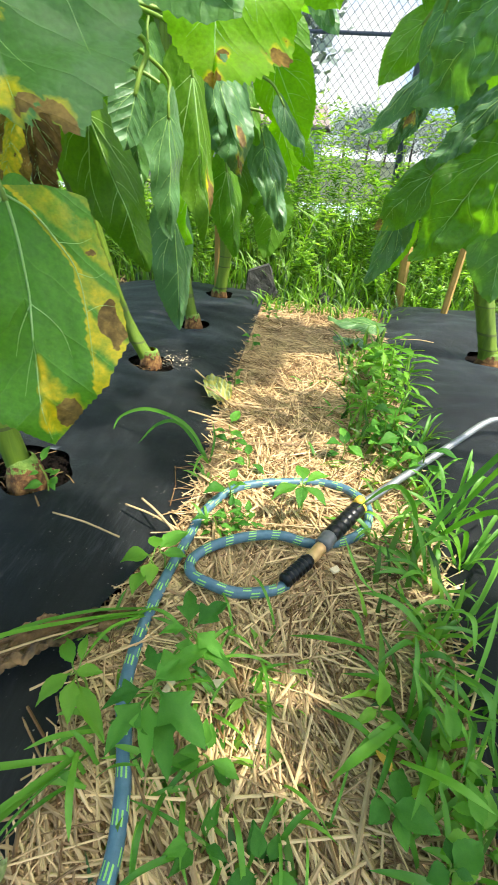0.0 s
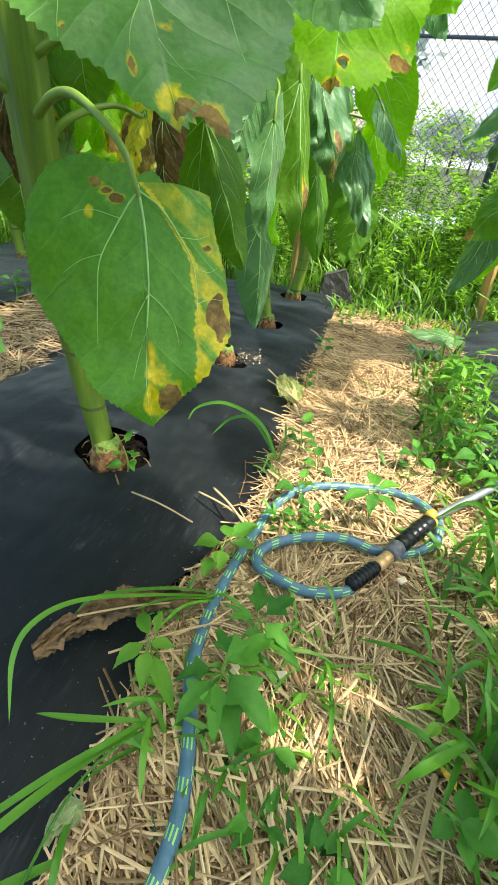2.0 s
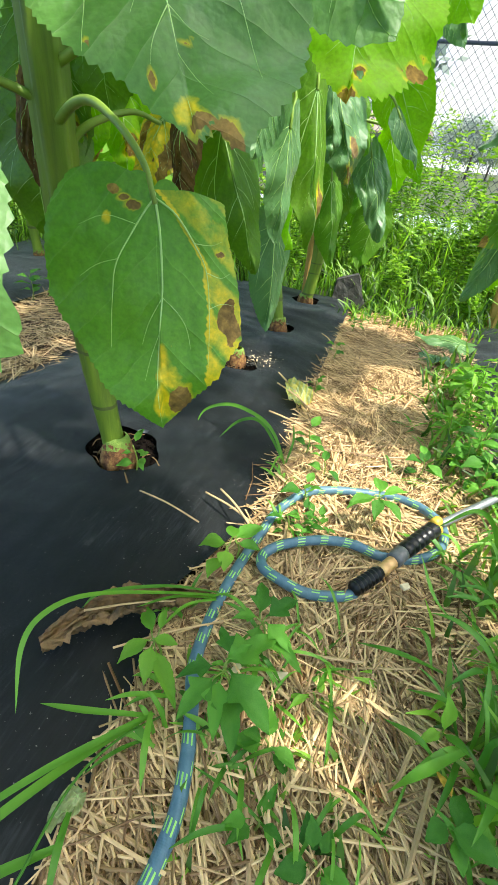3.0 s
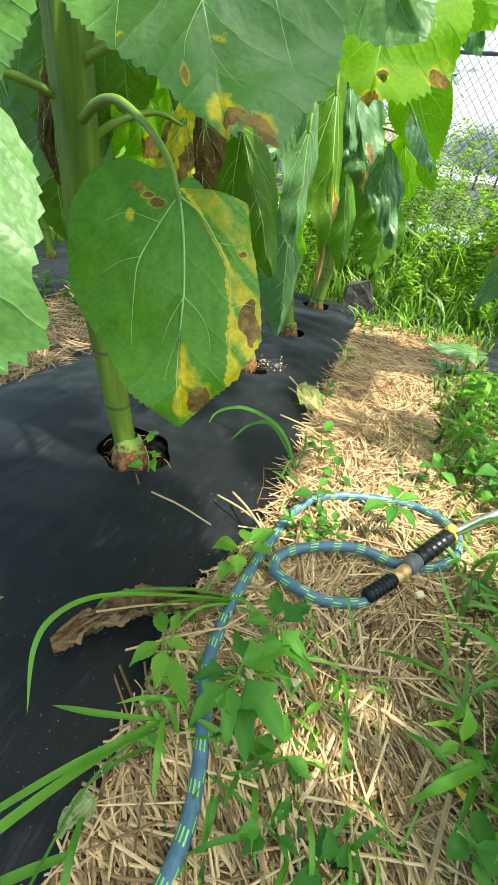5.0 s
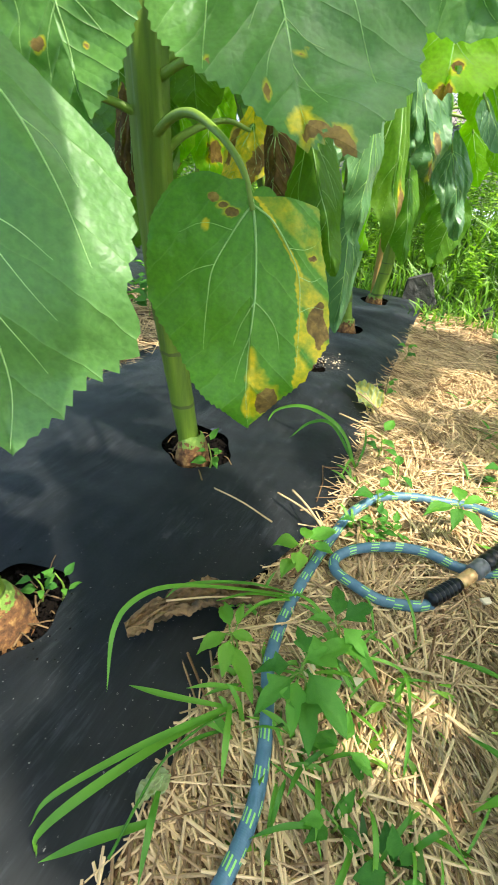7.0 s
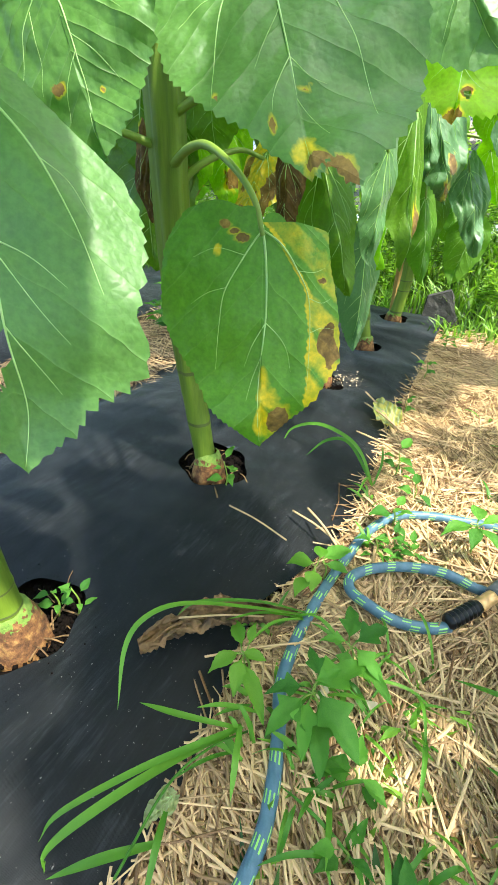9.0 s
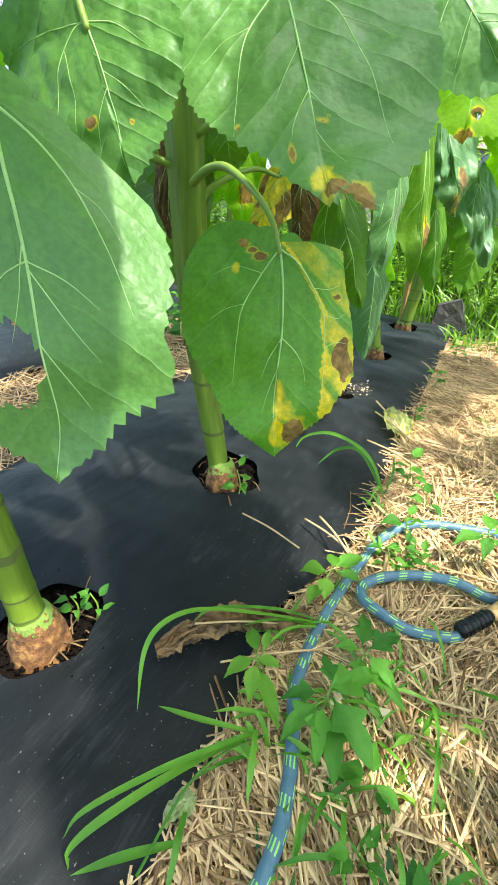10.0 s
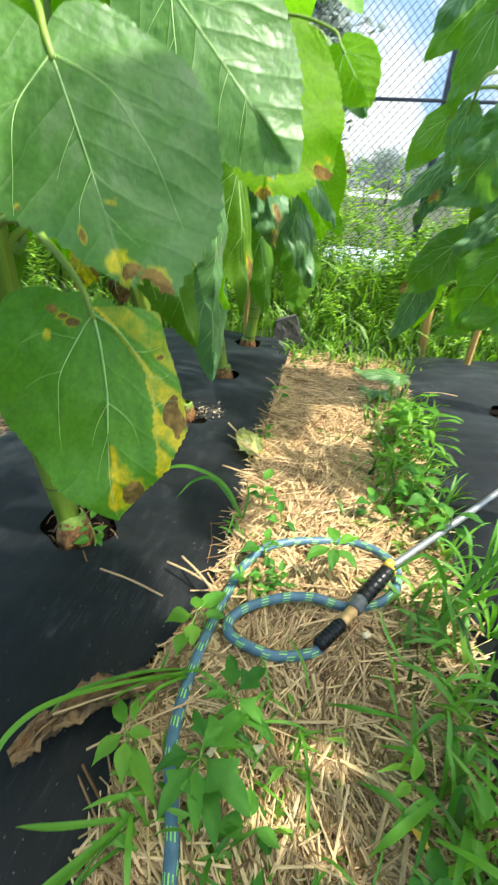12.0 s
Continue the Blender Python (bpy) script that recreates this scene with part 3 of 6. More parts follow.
def leaf_blade(length, width, surf, rings, spokes, dry, mat, seed, lobe, skew, margin, belly, teeth, shape, holes, tooth):
    verts, attr, pale, flat = [(0, 0, surf(0, 0) * length)], [0.0], [0.0], [(0.0, 0.0)]
    for i in range(1, rings + 1):
        f = (i / rings) ** 0.8
        for k in range(spokes):
            s = 2 * k / (spokes - 1) - 1
            deg = 180 * math.copysign(abs(s) ** 1.25, s)
            if shape:
                r = profile(shape, deg)
            else:
                r = leaf_radius(deg, lobe) * (1 + belly * math.exp(-((abs(deg) - 25) / 11) ** 2))
                r *= 1 + 0.07 * n2(s * 2.3, seed * 1.9, 1.0, 7.0)
            ph = (abs(s) * teeth * (1 + 0.12 * n2(s * 5, seed, 1.0)) + seed * 0.3) % 1.0
            r *= 1 + (1.6 / teeth * tooth * (ph - 0.5) + 0.03 * n2(s * 9, seed, 1.0)) * (f ** 8) * (min(1.0, abs(deg) / 12) if abs(deg) < 150 else 0)
            x, y = r * f * math.sin(radians(deg)), r * f * math.cos(radians(deg))
            verts.append((-x * width * length * (skew if x < 0 else 2 - skew), y * length, surf(x, y) * length))
            d = p = 0.0
            for row in dry:
                cx, cy, rx, ry, amount = row if len(row) == 5 else (*row[:3], row[2], row[3])
                q = math.hypot((x - cx) / rx, (y - cy) / ry) / 1.15 * (1 + 0.55 * n2(x * 11 + cx * 9, y * 11 + cy * 7, 1.0, seed) + 0.25 * n2(x * 29, y * 29, 1.0, seed))
                if q < 1 and amount > 0.7:
                    d = max(d, amount * (1 - q * q))
                if q < 1.32:
                    p = max(p, 0.72 * (1 - (q / 1.32) ** 2) if amount > 0.7 else 0.75 * (1 - min(1.0, q / 1.25) ** 2))
            if margin:
                p = max(p, margin(x, y))
            attr.append(d)
            pale.append(p)
            flat.append((x, y))
    faces = [(0, 1 + k + 1, 1 + k) for k in range(spokes - 1)]
    for i in range(rings - 1):
        for k in range(spokes - 1):
            a = 1 + i * spokes + k
            x, y = flat[a]
            if any(((x - cx) / rx) ** 2 + ((y - cy) / ry) ** 2 < 1 + 0.5 * n2(x * 22, y * 22, 1.0, seed) for cx, cy, rx, ry in holes):
                continue
            faces.append((a, a + 1, a + spokes + 1, a + spokes))
    return mesh_from("leaf", verts, faces, [mat], attr={"dry": attr, "pale": pale, "lu": [q[0] for q in flat], "lv": [q[1] for q in flat]})


def vein_lines():
    lines = [([(0, -0.01), (0, 0.3), (0, 0.6), (0, 0.97)], 1.0)]
    for s in (-1, 1):
        lines.append(([(0, 0), (0.13 * s, 0.16), (0.25 * s, 0.34), (0.30 * s, 0.56)], 0.75))
        lines.append(([(0, 0), (0.15 * s, 0.04), (0.30 * s, 0.09), (0.42 * s, 0.18)], 0.4))
        lines.append(([(0.13 * s, 0.16), (0.27 * s, 0.22), (0.40 * s, 0.32)], 0.4))
        lines.append(([(0.20 * s, 0.26), (0.32 * s, 0.34), (0.39 * s, 0.44)], 0.35))
        for y, w in ((0.40 - 0.03 * s, 0.5), (0.60 + 0.03 * s, 0.36)):
            e = 0.9 * (1 - y) * 0.42 + 0.03
            lines.append(([(0, y), (e * 0.5 * s, y + 0.07), (e * s, y + 0.19 * (1.1 - y) + 0.05)], w))
    return lines


def leaf_veins(length, width, surf, thick, skew, veins):
    sets = []
    for pts, w in veins or vein_lines():
        line = []
        for p in spline([(x, y, 0) for x, y in pts], 6):
            line.append(Vector((-p.x * width * length * (skew if p.x < 0 else 2 - skew), p.y * length, surf(p.x, p.y) * length + 0.0001)))
        rad = 0.0046 * length / 0.3 * w ** 1.35 * thick
        v, f, _ = tube_data(line, lambda s, rad=rad: rad * (1 - 0.93 * s) + 0.00008, 5, False)
        sets.append((v, f))
    v, f = join_data(sets)
    return mesh_from("venation", v, f, [M_VEIN])


LEAF_COUNT = [0]


def leaf(plant, stalk, tip, face, width=0.95, droop=0.12, fold=0.12, wave=0.05, mat=None, dry=(), attach=None, fine=2, label="", rise=0.05, lobe=0.62, skew=1.0, margin=None, via=None, belly=0.0, teeth=34, shape=None,
         holes=(), crumple=0.0, bend=None, tooth=1.0, veins=None):
    """A heart-shaped leaf from its stalk joint to its tip. face: the side that the upper surface looks to."""
    LEAF_COUNT[0] += 1
    seed = LEAF_COUNT[0]
    base = plant.matrix_basis.translation
    n0, t0 = Vector(stalk), Vector(tip)
    a = t0 - n0
    length = a.length
    a.normalize()
    n = Vector(face)
    n = (n - a * n.dot(a)).normalized()
    x = a.cross(n)
    m = Matrix((( x.x, a.x, n.x, n0.x - base.x), (x.y, a.y, n.y, n0.y - base.y), (x.z, a.z, n.z, n0.z - base.z), (0, 0, 0, 1)))
    surf = leaf_surface(droop, fold, wave, seed, crumple, bend)
    rings, spokes = ((5, 41), (10, 91), (14, 141), (34, 241))[fine]
    ob = part("leaf", leaf_blade(length, width, surf, rings, spokes, dry, mat or M_LEAF, seed, lobe, skew, margin, belly, teeth, shape, holes, tooth), plant, label, m)
    if fine:
        part("venation", leaf_veins(length, width, surf, 0.38, skew, veins), ob)
    if attach:
        p = m.inverted() @ (Vector(attach) - base)
        up = m.to_3x3().inverted() @ Vector((0, 0, rise))
        q = Vector((0, -0.07, -0.012))
        line = spline([p, p.lerp(q, 0.35) + up * 0.8, p.lerp(q, 0.72) + up * 0.7, q, Vector((0, -0.02, 0)), Vector((0, 0.008, surf(0, 0.02) * length))], 6)
        if via:
            inv = m.inverted()
            line = spline([p] + [inv @ (Vector(q) - base) for q in via] + [Vector((0, 0.01, surf(0, 0.02) * length))], 6)
        part("petiole", tube("petiole", line, lambda s: 0.0080 - 0.0045 * s, M_PETIOLE, 8), ob)
    return ob


def sunflower(line, r0, label, crown=0.5, knots=0.075, swell=0.0):
    base = Vector(line[0])
    plant = thing("sunflower", label, "sunflower", "sunflowers in the beds", at=base)
    pts = spline([Vector(p) - base for p in line], 30)
    verts, faces, fm = [], [], []
    sides = 24
    total = sum((b - a).length for a, b in zip(pts, pts[1:]))
    run = 0.0
    for i, p in enumerate(pts):
        if i:
            run += (p - pts[i - 1]).length
        k = ((run + 0.02 * math.sin(run * 31 + base.y * 5)) % knots) / knots
        r = r0 * (1 + swell * min(run, 0.7) / 0.7 - 0.5 * max(0.0, run - 0.8) / total) * (1 + (0.05 * math.exp(-(min(k, 1 - k) / 0.10) ** 2) if run < 0.4 else 0))
        r *= 1 + 0.25 * math.exp(-run / 0.03)
        for q in range(sides):
            w = 2 * math.pi * q / sides
            flute = 1 + (0.02 + 0.13 * min(1.0, max(0.0, run - 0.15) / 0.25)) * math.cos(6 * w + run * 2 + base.y) + 0.02 * n2(w * 1.2, run * 9, 1.0, base.y)
            verts.append((p.x + r * flute * math.cos(w), p.y + r * flute * math.sin(w), p.z))
        if i:
            for q in range(sides):
                a, b = (i - 1) * sides + q, (i - 1) * sides + (q + 1) % sides
                faces.append((a, b, b + sides, a + sides))
                fm.append(1 if run < 0.36 and min(k, 1 - k) < 0.04 else 0)
    part("stem", mesh_from("stem", verts, faces, [M_STEM, M_RING], fm), plant)
    if crown:
        v2, f2, skin = [], [], []
        rows, sides = 16, 28
        for i in range(rows + 1):
            s = i / rows
            zz = -0.020 + (0.036 + 0.074 * crown) * s
            r = r0 * (1.08 + 0.98 * crown * (1 - s ** 1.7)) if i < rows else r0 * 0.86
            for q in range(sides):
                w = 2 * math.pi * q / sides
                rr = r * (1 + (0.16 * n2(math.cos(w) * 1.6, math.sin(w) * 1.6, 1.6, s * 2 + base.y) + 0.06 * n2(math.cos(w) * 7, math.sin(w) * 7, 1.0, s * 9)) * (1.15 - s))
                v2.append((rr * math.cos(w), rr * math.sin(w), zz))
                skin.append(max(0.0, s - 0.35) * 1.35)
        for i in range(rows):
            for q in range(sides):
                a, b = i * sides + q, i * sides + (q + 1) % sides
                f2.append((a, b, b + sides, a + sides))
        part("root_crown", mesh_from("root_crown", v2, f2, [M_CROWN], attr={"skin": skin}), plant, "red-brown flaky swollen root crown")
    return plant


def canopy(plant, line, seed, count, low, high, size=0.30, mat=None):
    """The upper leaves of a tall plant, spread spirally round its stem."""
    rng = random.Random(seed)
    pts = spline(line, 20)
    for k in range(count):
        z = low + (high - low) * (k + 0.5 * rng.random()) / count
        s = min(pts, key=lambda p: abs(p.z - z))
        w = k * 2.4 + rng.uniform(-0.4, 0.4)
        out = Vector((math.cos(w), math.sin(w), 0))
        joint = s + out * rng.uniform(0.12, 0.22) + Vector((0, 0, 0.05))
        tip = joint + out * size * rng.uniform(0.65, 0.9) + Vector((0, 0, -size * rng.uniform(0.35, 0.8)))
        wide = rng.uniform(0.8, 1.0)
        leaf(plant, joint, tip, out * 0.5 + Vector((0, 0, 1)), wide, 0.25, 0.15, 0.06, mat, attach=tuple(s), fine=0)


CAM = Vector((0.40, 0.29, 0.67))


def to_cam(p, dx=0.0, dy=0.0, dz=0.0):
    return (CAM - Vector(p)).normalized() + Vector((dx, dy, dz))


def on(line, z):
    """The point of a stem at a height."""
    return tuple(min(spline(line, 20), key=lambda p: abs(p.z - z)))


# first plant, its foot in a wide cut-out
P0_LINE = [(-0.140, 0.480, 0.020), (-0.140, 0.475, 0.150), (-0.142, 0.470, 0.300), (-0.150, 0.450, 0.700), (-0.140, 0.430, 1.300), (-0.150, 0.430, 1.800)]
plant0 = sunflower(P0_LINE, 0.0245, crown=1.0, label="thick green sunflower stem with swollen brown root crown, leaves hanging")
leaf(plant0, (-0.035, 0.537, 0.749), (0.043, 0.462, 0.431), (0.5, -0.75, 0.3), 0.9, 0.05, 0.03, 0.025, M_LEAF_PALE, attach=(-0.130, 0.450, 0.700), fine=3, teeth=44, tooth=1.5,
     bend=(0.62, 0.035, 0.62), holes=((-0.062, 0.640, 0.080, 0.125),),
     shape=((-180, 0.05), (-150, 0.30), (-110, 0.44), (-60, 0.62), (-20, 0.80), (-9, 0.890), (-4, 0.935), (0, 1.0), (5, 0.935), (10, 0.905), (16, 0.865), (24, 0.865), (30, 0.825),
            (34, 0.700), (38, 0.670), (44, 0.610), (52, 0.540), (57, 0.450), (60, 0.360), (63, 0.285), (70, 0.205), (90, 0.10), (180, 0.05)),
     veins=(([(0, -0.01), (0.004, 0.13), (0.019, 0.275), (0.027, 0.39), (0.030, 0.585), (0.032, 0.80), (0.004, 0.975)], 1.1),
            ([(0.002, 0.02), (0.100, 0.105), (0.185, 0.217), (0.256, 0.368), (0.312, 0.543)], 0.85), ([(0.027, 0.39), (0.130, 0.445), (0.217, 0.522)], 0.55),
            ([(0.028, 0.41), (0.120, 0.55), (0.20, 0.66)], 0.45), ([(0.027, 0.39), (-0.05, 0.42), (-0.13, 0.50)], 0.6), ([(0.024, 0.34), (-0.02, 0.50), (-0.05, 0.60)], 0.4),
            ([(0.030, 0.60), (0.09, 0.70), (0.14, 0.79)], 0.4), ([(0.002, 0.04), (-0.10, 0.20), (-0.20, 0.30)], 0.7), ([(0.185, 0.217), (0.25, 0.27), (0.30, 0.36)], 0.35)),
     label="large green sunflower leaf with a notched, bitten edge")
leaf(plant0, (-0.043, 0.660, 0.816), (0.008, 0.650, 0.681), (0.30, -0.92, 0.12), 1.0, 0.10, 0.08, 0.05, M_LEAF_PALE, fine=3, attach=(-0.130, 0.450, 0.770), crumple=0.035,
     shape=((-180, 0.08), (-150, 0.42), (-120, 0.62), (-95, 0.70), (-70, 0.72), (-45, 0.76), (-25, 0.82), (-10, 0.93), (0, 1.0), (8, 0.93), (19, 0.85), (37, 0.752), (63, 0.687), (85, 0.60), (110, 0.48), (150, 0.30), (180, 0.08)),
     veins=(([(0, -0.01), (0.032, 0.243), (0.026, 0.54), (-0.020, 0.80), (0, 0.96)], 1.0), ([(0, 0), (-0.110, 0.02), (-0.286, 0.188), (-0.42, 0.50)], 0.8), ([(0, 0), (-0.376, -0.06), (-0.62, -0.05)], 0.6),
            ([(0, 0), (0.20, 0.09), (0.40, 0.30)], 0.7), ([(0.032, 0.30), (0.16, 0.44), (0.26, 0.62)], 0.45), ([(0.030, 0.40), (-0.10, 0.56), (-0.17, 0.72)], 0.45), ([(-0.2, 0.10), (-0.22, 0.35), (-0.28, 0.56)], 0.35)),
     dry=((0.12, 0.62, 0.022, 0.8), (-0.16, 0.55, 0.05, 0.04, 0.8)), label="broad downy sunflower leaf, slightly puckered")
canopy(plant0, P0_LINE, 11, 12, 1.0, 1.75)

# second plant, the one with the yellowing leaf
P1_LINE = [(-0.117, 0.995, 0.030), (-0.148, 0.990, 0.256), (-0.175, 0.990, 0.480), (-0.180, 0.990, 0.680), (-0.182, 0.990, 0.830), (-0.185, 0.990, 1.300), (-0.190, 1.000, 1.850)]
plant1 = sunflower(P1_LINE, 0.0225, crown=0.85, swell=0.36, label="tall sunflower with yellowing, browning lower leaves, root crown exposed")
SICK_RIM = ((0.0, 0.03), (0.06, 0.085), (0.176, 0.187), (0.284, 0.246), (0.47, 0.262), (0.80, 0.258), (1.0, 0.25))


def yellow_side(x, y):
    """The yellowing outer part beyond the side vein of the sick leaf."""
    rim = profile(SICK_RIM, y) + 0.006 * math.sin(y * 31)
    if y > 0.84 or y < -0.02 or x < rim - 0.012:
        return 0.0
    return 0.72 if x < rim + 0.014 else profile(((0.0, 0.34), (0.3, 0.36), (0.45, 0.50), (0.8, 0.56)), y) + 0.12 * n2(x * 14, y * 14, 1.0, 3.0)


leaf(plant1, (0.098, 0.815, 0.615), (0.136, 0.756, 0.333), to_cam((0.12, 0.79, 0.47), -0.15, 0, 0.1), 0.84, 0.06, 0.10, 0.045, M_LEAF_SICK, fine=3, margin=yellow_side, teeth=60, bend=(0.10, 0.20, 0.45), crumple=0.025,
     via=((-0.101, 0.940, 0.700), (-0.043, 0.906, 0.703), (0.036, 0.848, 0.677), (0.080, 0.822, 0.645)), attach=(-0.170, 0.985, 0.675), rise=0.06,
     shape=((-180, 0.03), (-125, 0.14), (-112, 0.30), (-100, 0.43), (-86, 0.512), (-71, 0.59), (-56, 0.69), (-44, 0.72), (-32, 0.763), (-20, 0.846), (-8, 0.927), (0, 1.0), (5, 0.940),
            (13, 0.862), (19, 0.827), (30, 0.759), (37, 0.725), (46, 0.590), (54, 0.503), (64, 0.404), (76, 0.355), (88, 0.335), (92, 0.240), (100, 0.12), (180, 0.03)),
     veins=(([(-0.004, -0.01), (0.020, 0.161), (0.022, 0.397), (-0.012, 0.68), (-0.002, 0.97)], 1.0), ([(0, 0.01), (-0.06, 0.07), (-0.193, 0.247), (-0.233, 0.395), (-0.265, 0.62)], 0.8),
            ([(0, 0.01), (0.10, 0.070), (0.187, 0.176), (0.248, 0.290), (0.264, 0.47), (0.260, 0.70)], 0.8), ([(0.022, 0.397), (0.10, 0.46), (0.145, 0.53), (0.165, 0.62)], 0.5),
            ([(0.022, 0.400), (-0.05, 0.50), (-0.095, 0.60)], 0.5), ([(0, 0.55), (-0.05, 0.66), (-0.08, 0.76)], 0.35), ([(-0.193, 0.247), (-0.30, 0.27), (-0.40, 0.32)], 0.35),
            ([(-0.10, 0.11), (-0.25, 0.08), (-0.38, 0.12)], 0.3), ([(0.187, 0.176), (0.27, 0.18), (0.33, 0.16)], 0.35), ([(0.248, 0.290), (0.32, 0.31), (0.37, 0.29)], 0.35), ([(0.264, 0.44), (0.33, 0.42), (0.40, 0.43)], 0.3)),
     dry=((0.365, 0.495, 0.060, 0.082, 1.1), (0.100, 0.855, 0.078, 0.080, 1.1), (0.014, 0.83, 0.040, 0.19, 0.45), (0.045, 0.76, 0.045, 0.06, 0.45), (0.32, 0.214, 0.03, 0.014, 0.85),
          (-0.196, -0.016, 0.030, 0.018, 0.95), (-0.109, 0.041, 0.044, 0.022, 1.0), (-0.15, 0.012, 0.03, 0.014, 0.8), (-0.24, 0.086, 0.022, 0.5)),
     label="green leaf with yellow margin and dry brown patches")
leaf(plant1, (0.094, 0.800, 0.862), (0.197, 0.712, 0.680), (0.490, -0.871, -0.02), 1.0, 0.05, 0.05, 0.03, M_LEAF_PALE, attach=(-0.182, 0.990, 0.920), rise=0.03, fine=3, teeth=44, crumple=0.02,
     shape=((-180, 0.06), (-150, 0.34), (-120, 0.48), (-96, 0.55), (-60, 0.60), (-46, 0.685), (-31, 0.748), (-17, 0.80), (-10, 0.885), (-3, 0.99), (1, 1.06), (9, 1.14), (14, 1.09), (22, 1.045), (31, 0.95),
            (41, 0.84), (52, 0.73), (75, 0.567), (96, 0.40), (125, 0.32), (150, 0.22), (180, 0.06)),
     veins=(([(0, -0.01), (0.004, 0.27), (0.006, 0.54), (0.002, 0.78), (0.002, 0.97)], 1.0), ([(0, 0), (-0.184, 0.176), (-0.270, 0.36), (-0.320, 0.55), (-0.344, 0.66)], 0.75),
            ([(0, 0), (0.174, 0.185), (0.255, 0.46), (0.292, 0.70), (0.300, 0.86)], 0.75), ([(0.006, 0.540), (-0.080, 0.67), (-0.106, 0.74)], 0.45), ([(0.006, 0.540), (0.066, 0.635), (0.13, 0.68)], 0.45),
            ([(0.004, 0.32), (-0.09, 0.46), (-0.14, 0.55)], 0.35), ([(0.20, 0.25), (0.32, 0.33), (0.40, 0.42)], 0.4), ([(-0.184, 0.176), (-0.31, 0.20), (-0.42, 0.27)], 0.4), ([(0.004, 0.70), (0.06, 0.82), (0.10, 0.90)], 0.3)),
     dry=((0.025, 0.985, 0.050, 0.034, 1.1), (0.100, 1.035, 0.050, 0.034, 1.1), (0.150, 1.095, 0.035, 0.045, 1.1), (0.057, 0.673, 0.035, 0.016, 0.82), (-0.113, 0.790, 0.016, 0.034, 0.95),
          (-0.318, 0.625, 0.014, 0.016, 0.9), (-0.01, 0.96, 0.05, 0.07, 0.5)),
     holes=((0.055, 1.065, 0.042, 0.040), (-0.020, 1.06, 0.020, 0.04)),
     label="broad bluish green leaf with a torn brown tip")
leaf(plant1, (-0.242, 1.020, 0.716), (-0.222, 1.000, 0.560), (0.3, -1, 0.2), 0.55, 0.3, 0.5, 0.10, M_LEAF_DEAD, dry=((-0.15, 0.4, 0.60, 1.1), (0.3, 0.8, 0.4, 0.6)), attach=(-0.180, 0.990, 0.690), fine=1,
     label="shrivelled dark brown leaf with a yellow edge", rise=0.02, crumple=0.12)
leaf(plant1, (-0.310, 0.850, 0.700), (-0.345, 0.800, 0.560), (0.5, -0.8, 0.2), 0.9, 0.1, 0.1, 0.05, M_LEAF_PALE, attach=(-0.182, 0.990, 0.690), via=((-0.210, 0.960, 0.712), (-0.250, 0.910, 0.722)), fine=1)
leaf(plant1, (-0.055, 1.115, 0.700), (-0.088, 1.088, 0.575), (-0.25, -0.95, -0.15), 0.85, 0.25, 0.5, 0.08, dry=((0.0, 0.3, 1.2, 0.42), (0.28, 0.5, 0.14, 0.35, 1.0), (-0.1, 0.9, 0.2, 0.9), (-0.3, 0.3, 0.10, 0.3, 0.9)), fine=1,
     via=((-0.161, 1.007, 0.656), (-0.131, 1.027, 0.683), (-0.095, 1.084, 0.703)), attach=(-0.178, 0.990, 0.625), label="yellow-brown withered hanging leaf", crumple=0.12)
leaf(plant1, (0.020, 1.190, 0.700), (0.100, 1.215, 0.448), (0.62, -0.78, 0.1), 0.50, 0.10, 0.55, 0.06, M_LEAF_BACKLIT_OLIVE, attach=(-0.180, 0.990, 0.760), fine=2, teeth=40, label="dark olive drooping leaf, folded along its midrib")
leaf(plant1, (0.075, 1.450, 0.720), (0.070, 1.440, 0.474), (0.85, -0.6, 0.2), 0.40, 0.10, 0.2, 0.06, M_LEAF_GREY, attach=(-0.182, 0.990, 0.840), fine=2, label="leaf turned to show its pale grey underside")
leaf(plant1, (0.115, 1.170, 0.735), (0.095, 1.145, 0.652), (0.80, -0.35, 0.62), 0.9, 0.1, 0.1, 0.05, M_LEAF_GREY, fine=1, attach=(-0.182, 0.990, 0.800), label="pale leaf turned to the sun")
leaf(plant1, (0.062, 0.950, 0.690), (0.074, 0.940, 0.590), (0.2, -1, 0), 0.45, 0.3, 0.7, 0.15, M_LEAF_DEAD, dry=((0.0, 0.4, 1.3, 1.1),), fine=1, label="curled dry brown leaf end",
     attach=(-0.180, 0.990, 0.740), rise=0.03, crumple=0.1)
leaf(plant1, (0.069, 0.950, 0.974), (0.028, 0.930, 0.896), (0.3, -0.8, -0.4), 0.75, 0.1, 0.15, 0.05, M_LEAF_BACKLIT, fine=2, attach=on(P1_LINE, 1.02))
leaf(plant1, (0.073, 0.990, 0.982), (0.042, 0.980, 0.897), (0.4, -0.8, 0.0), 0.62, 0.1, 0.2, 0.05, M_LEAF_BACKLIT_OLIVE, fine=2, attach=on(P1_LINE, 1.04))
leaf(plant1, (-0.355, 1.149, 0.840), (-0.360, 1.116, 0.660), (0.5, -0.9, 0.2), 0.8, 0.15, 0.2, 0.06, M_LEAF_BACKLIT_OLIVE, fine=1, attach=(-0.182, 0.990, 0.800))
leaf(plant1, (-0.252, 1.229, 0.850), (-0.246, 1.244, 0.690), (0.3, -0.9, 0.2), 0.9, 0.15, 0.2, 0.06, M_LEAF_BACKLIT_OLIVE, fine=1, attach=(-0.182, 0.990, 0.820))
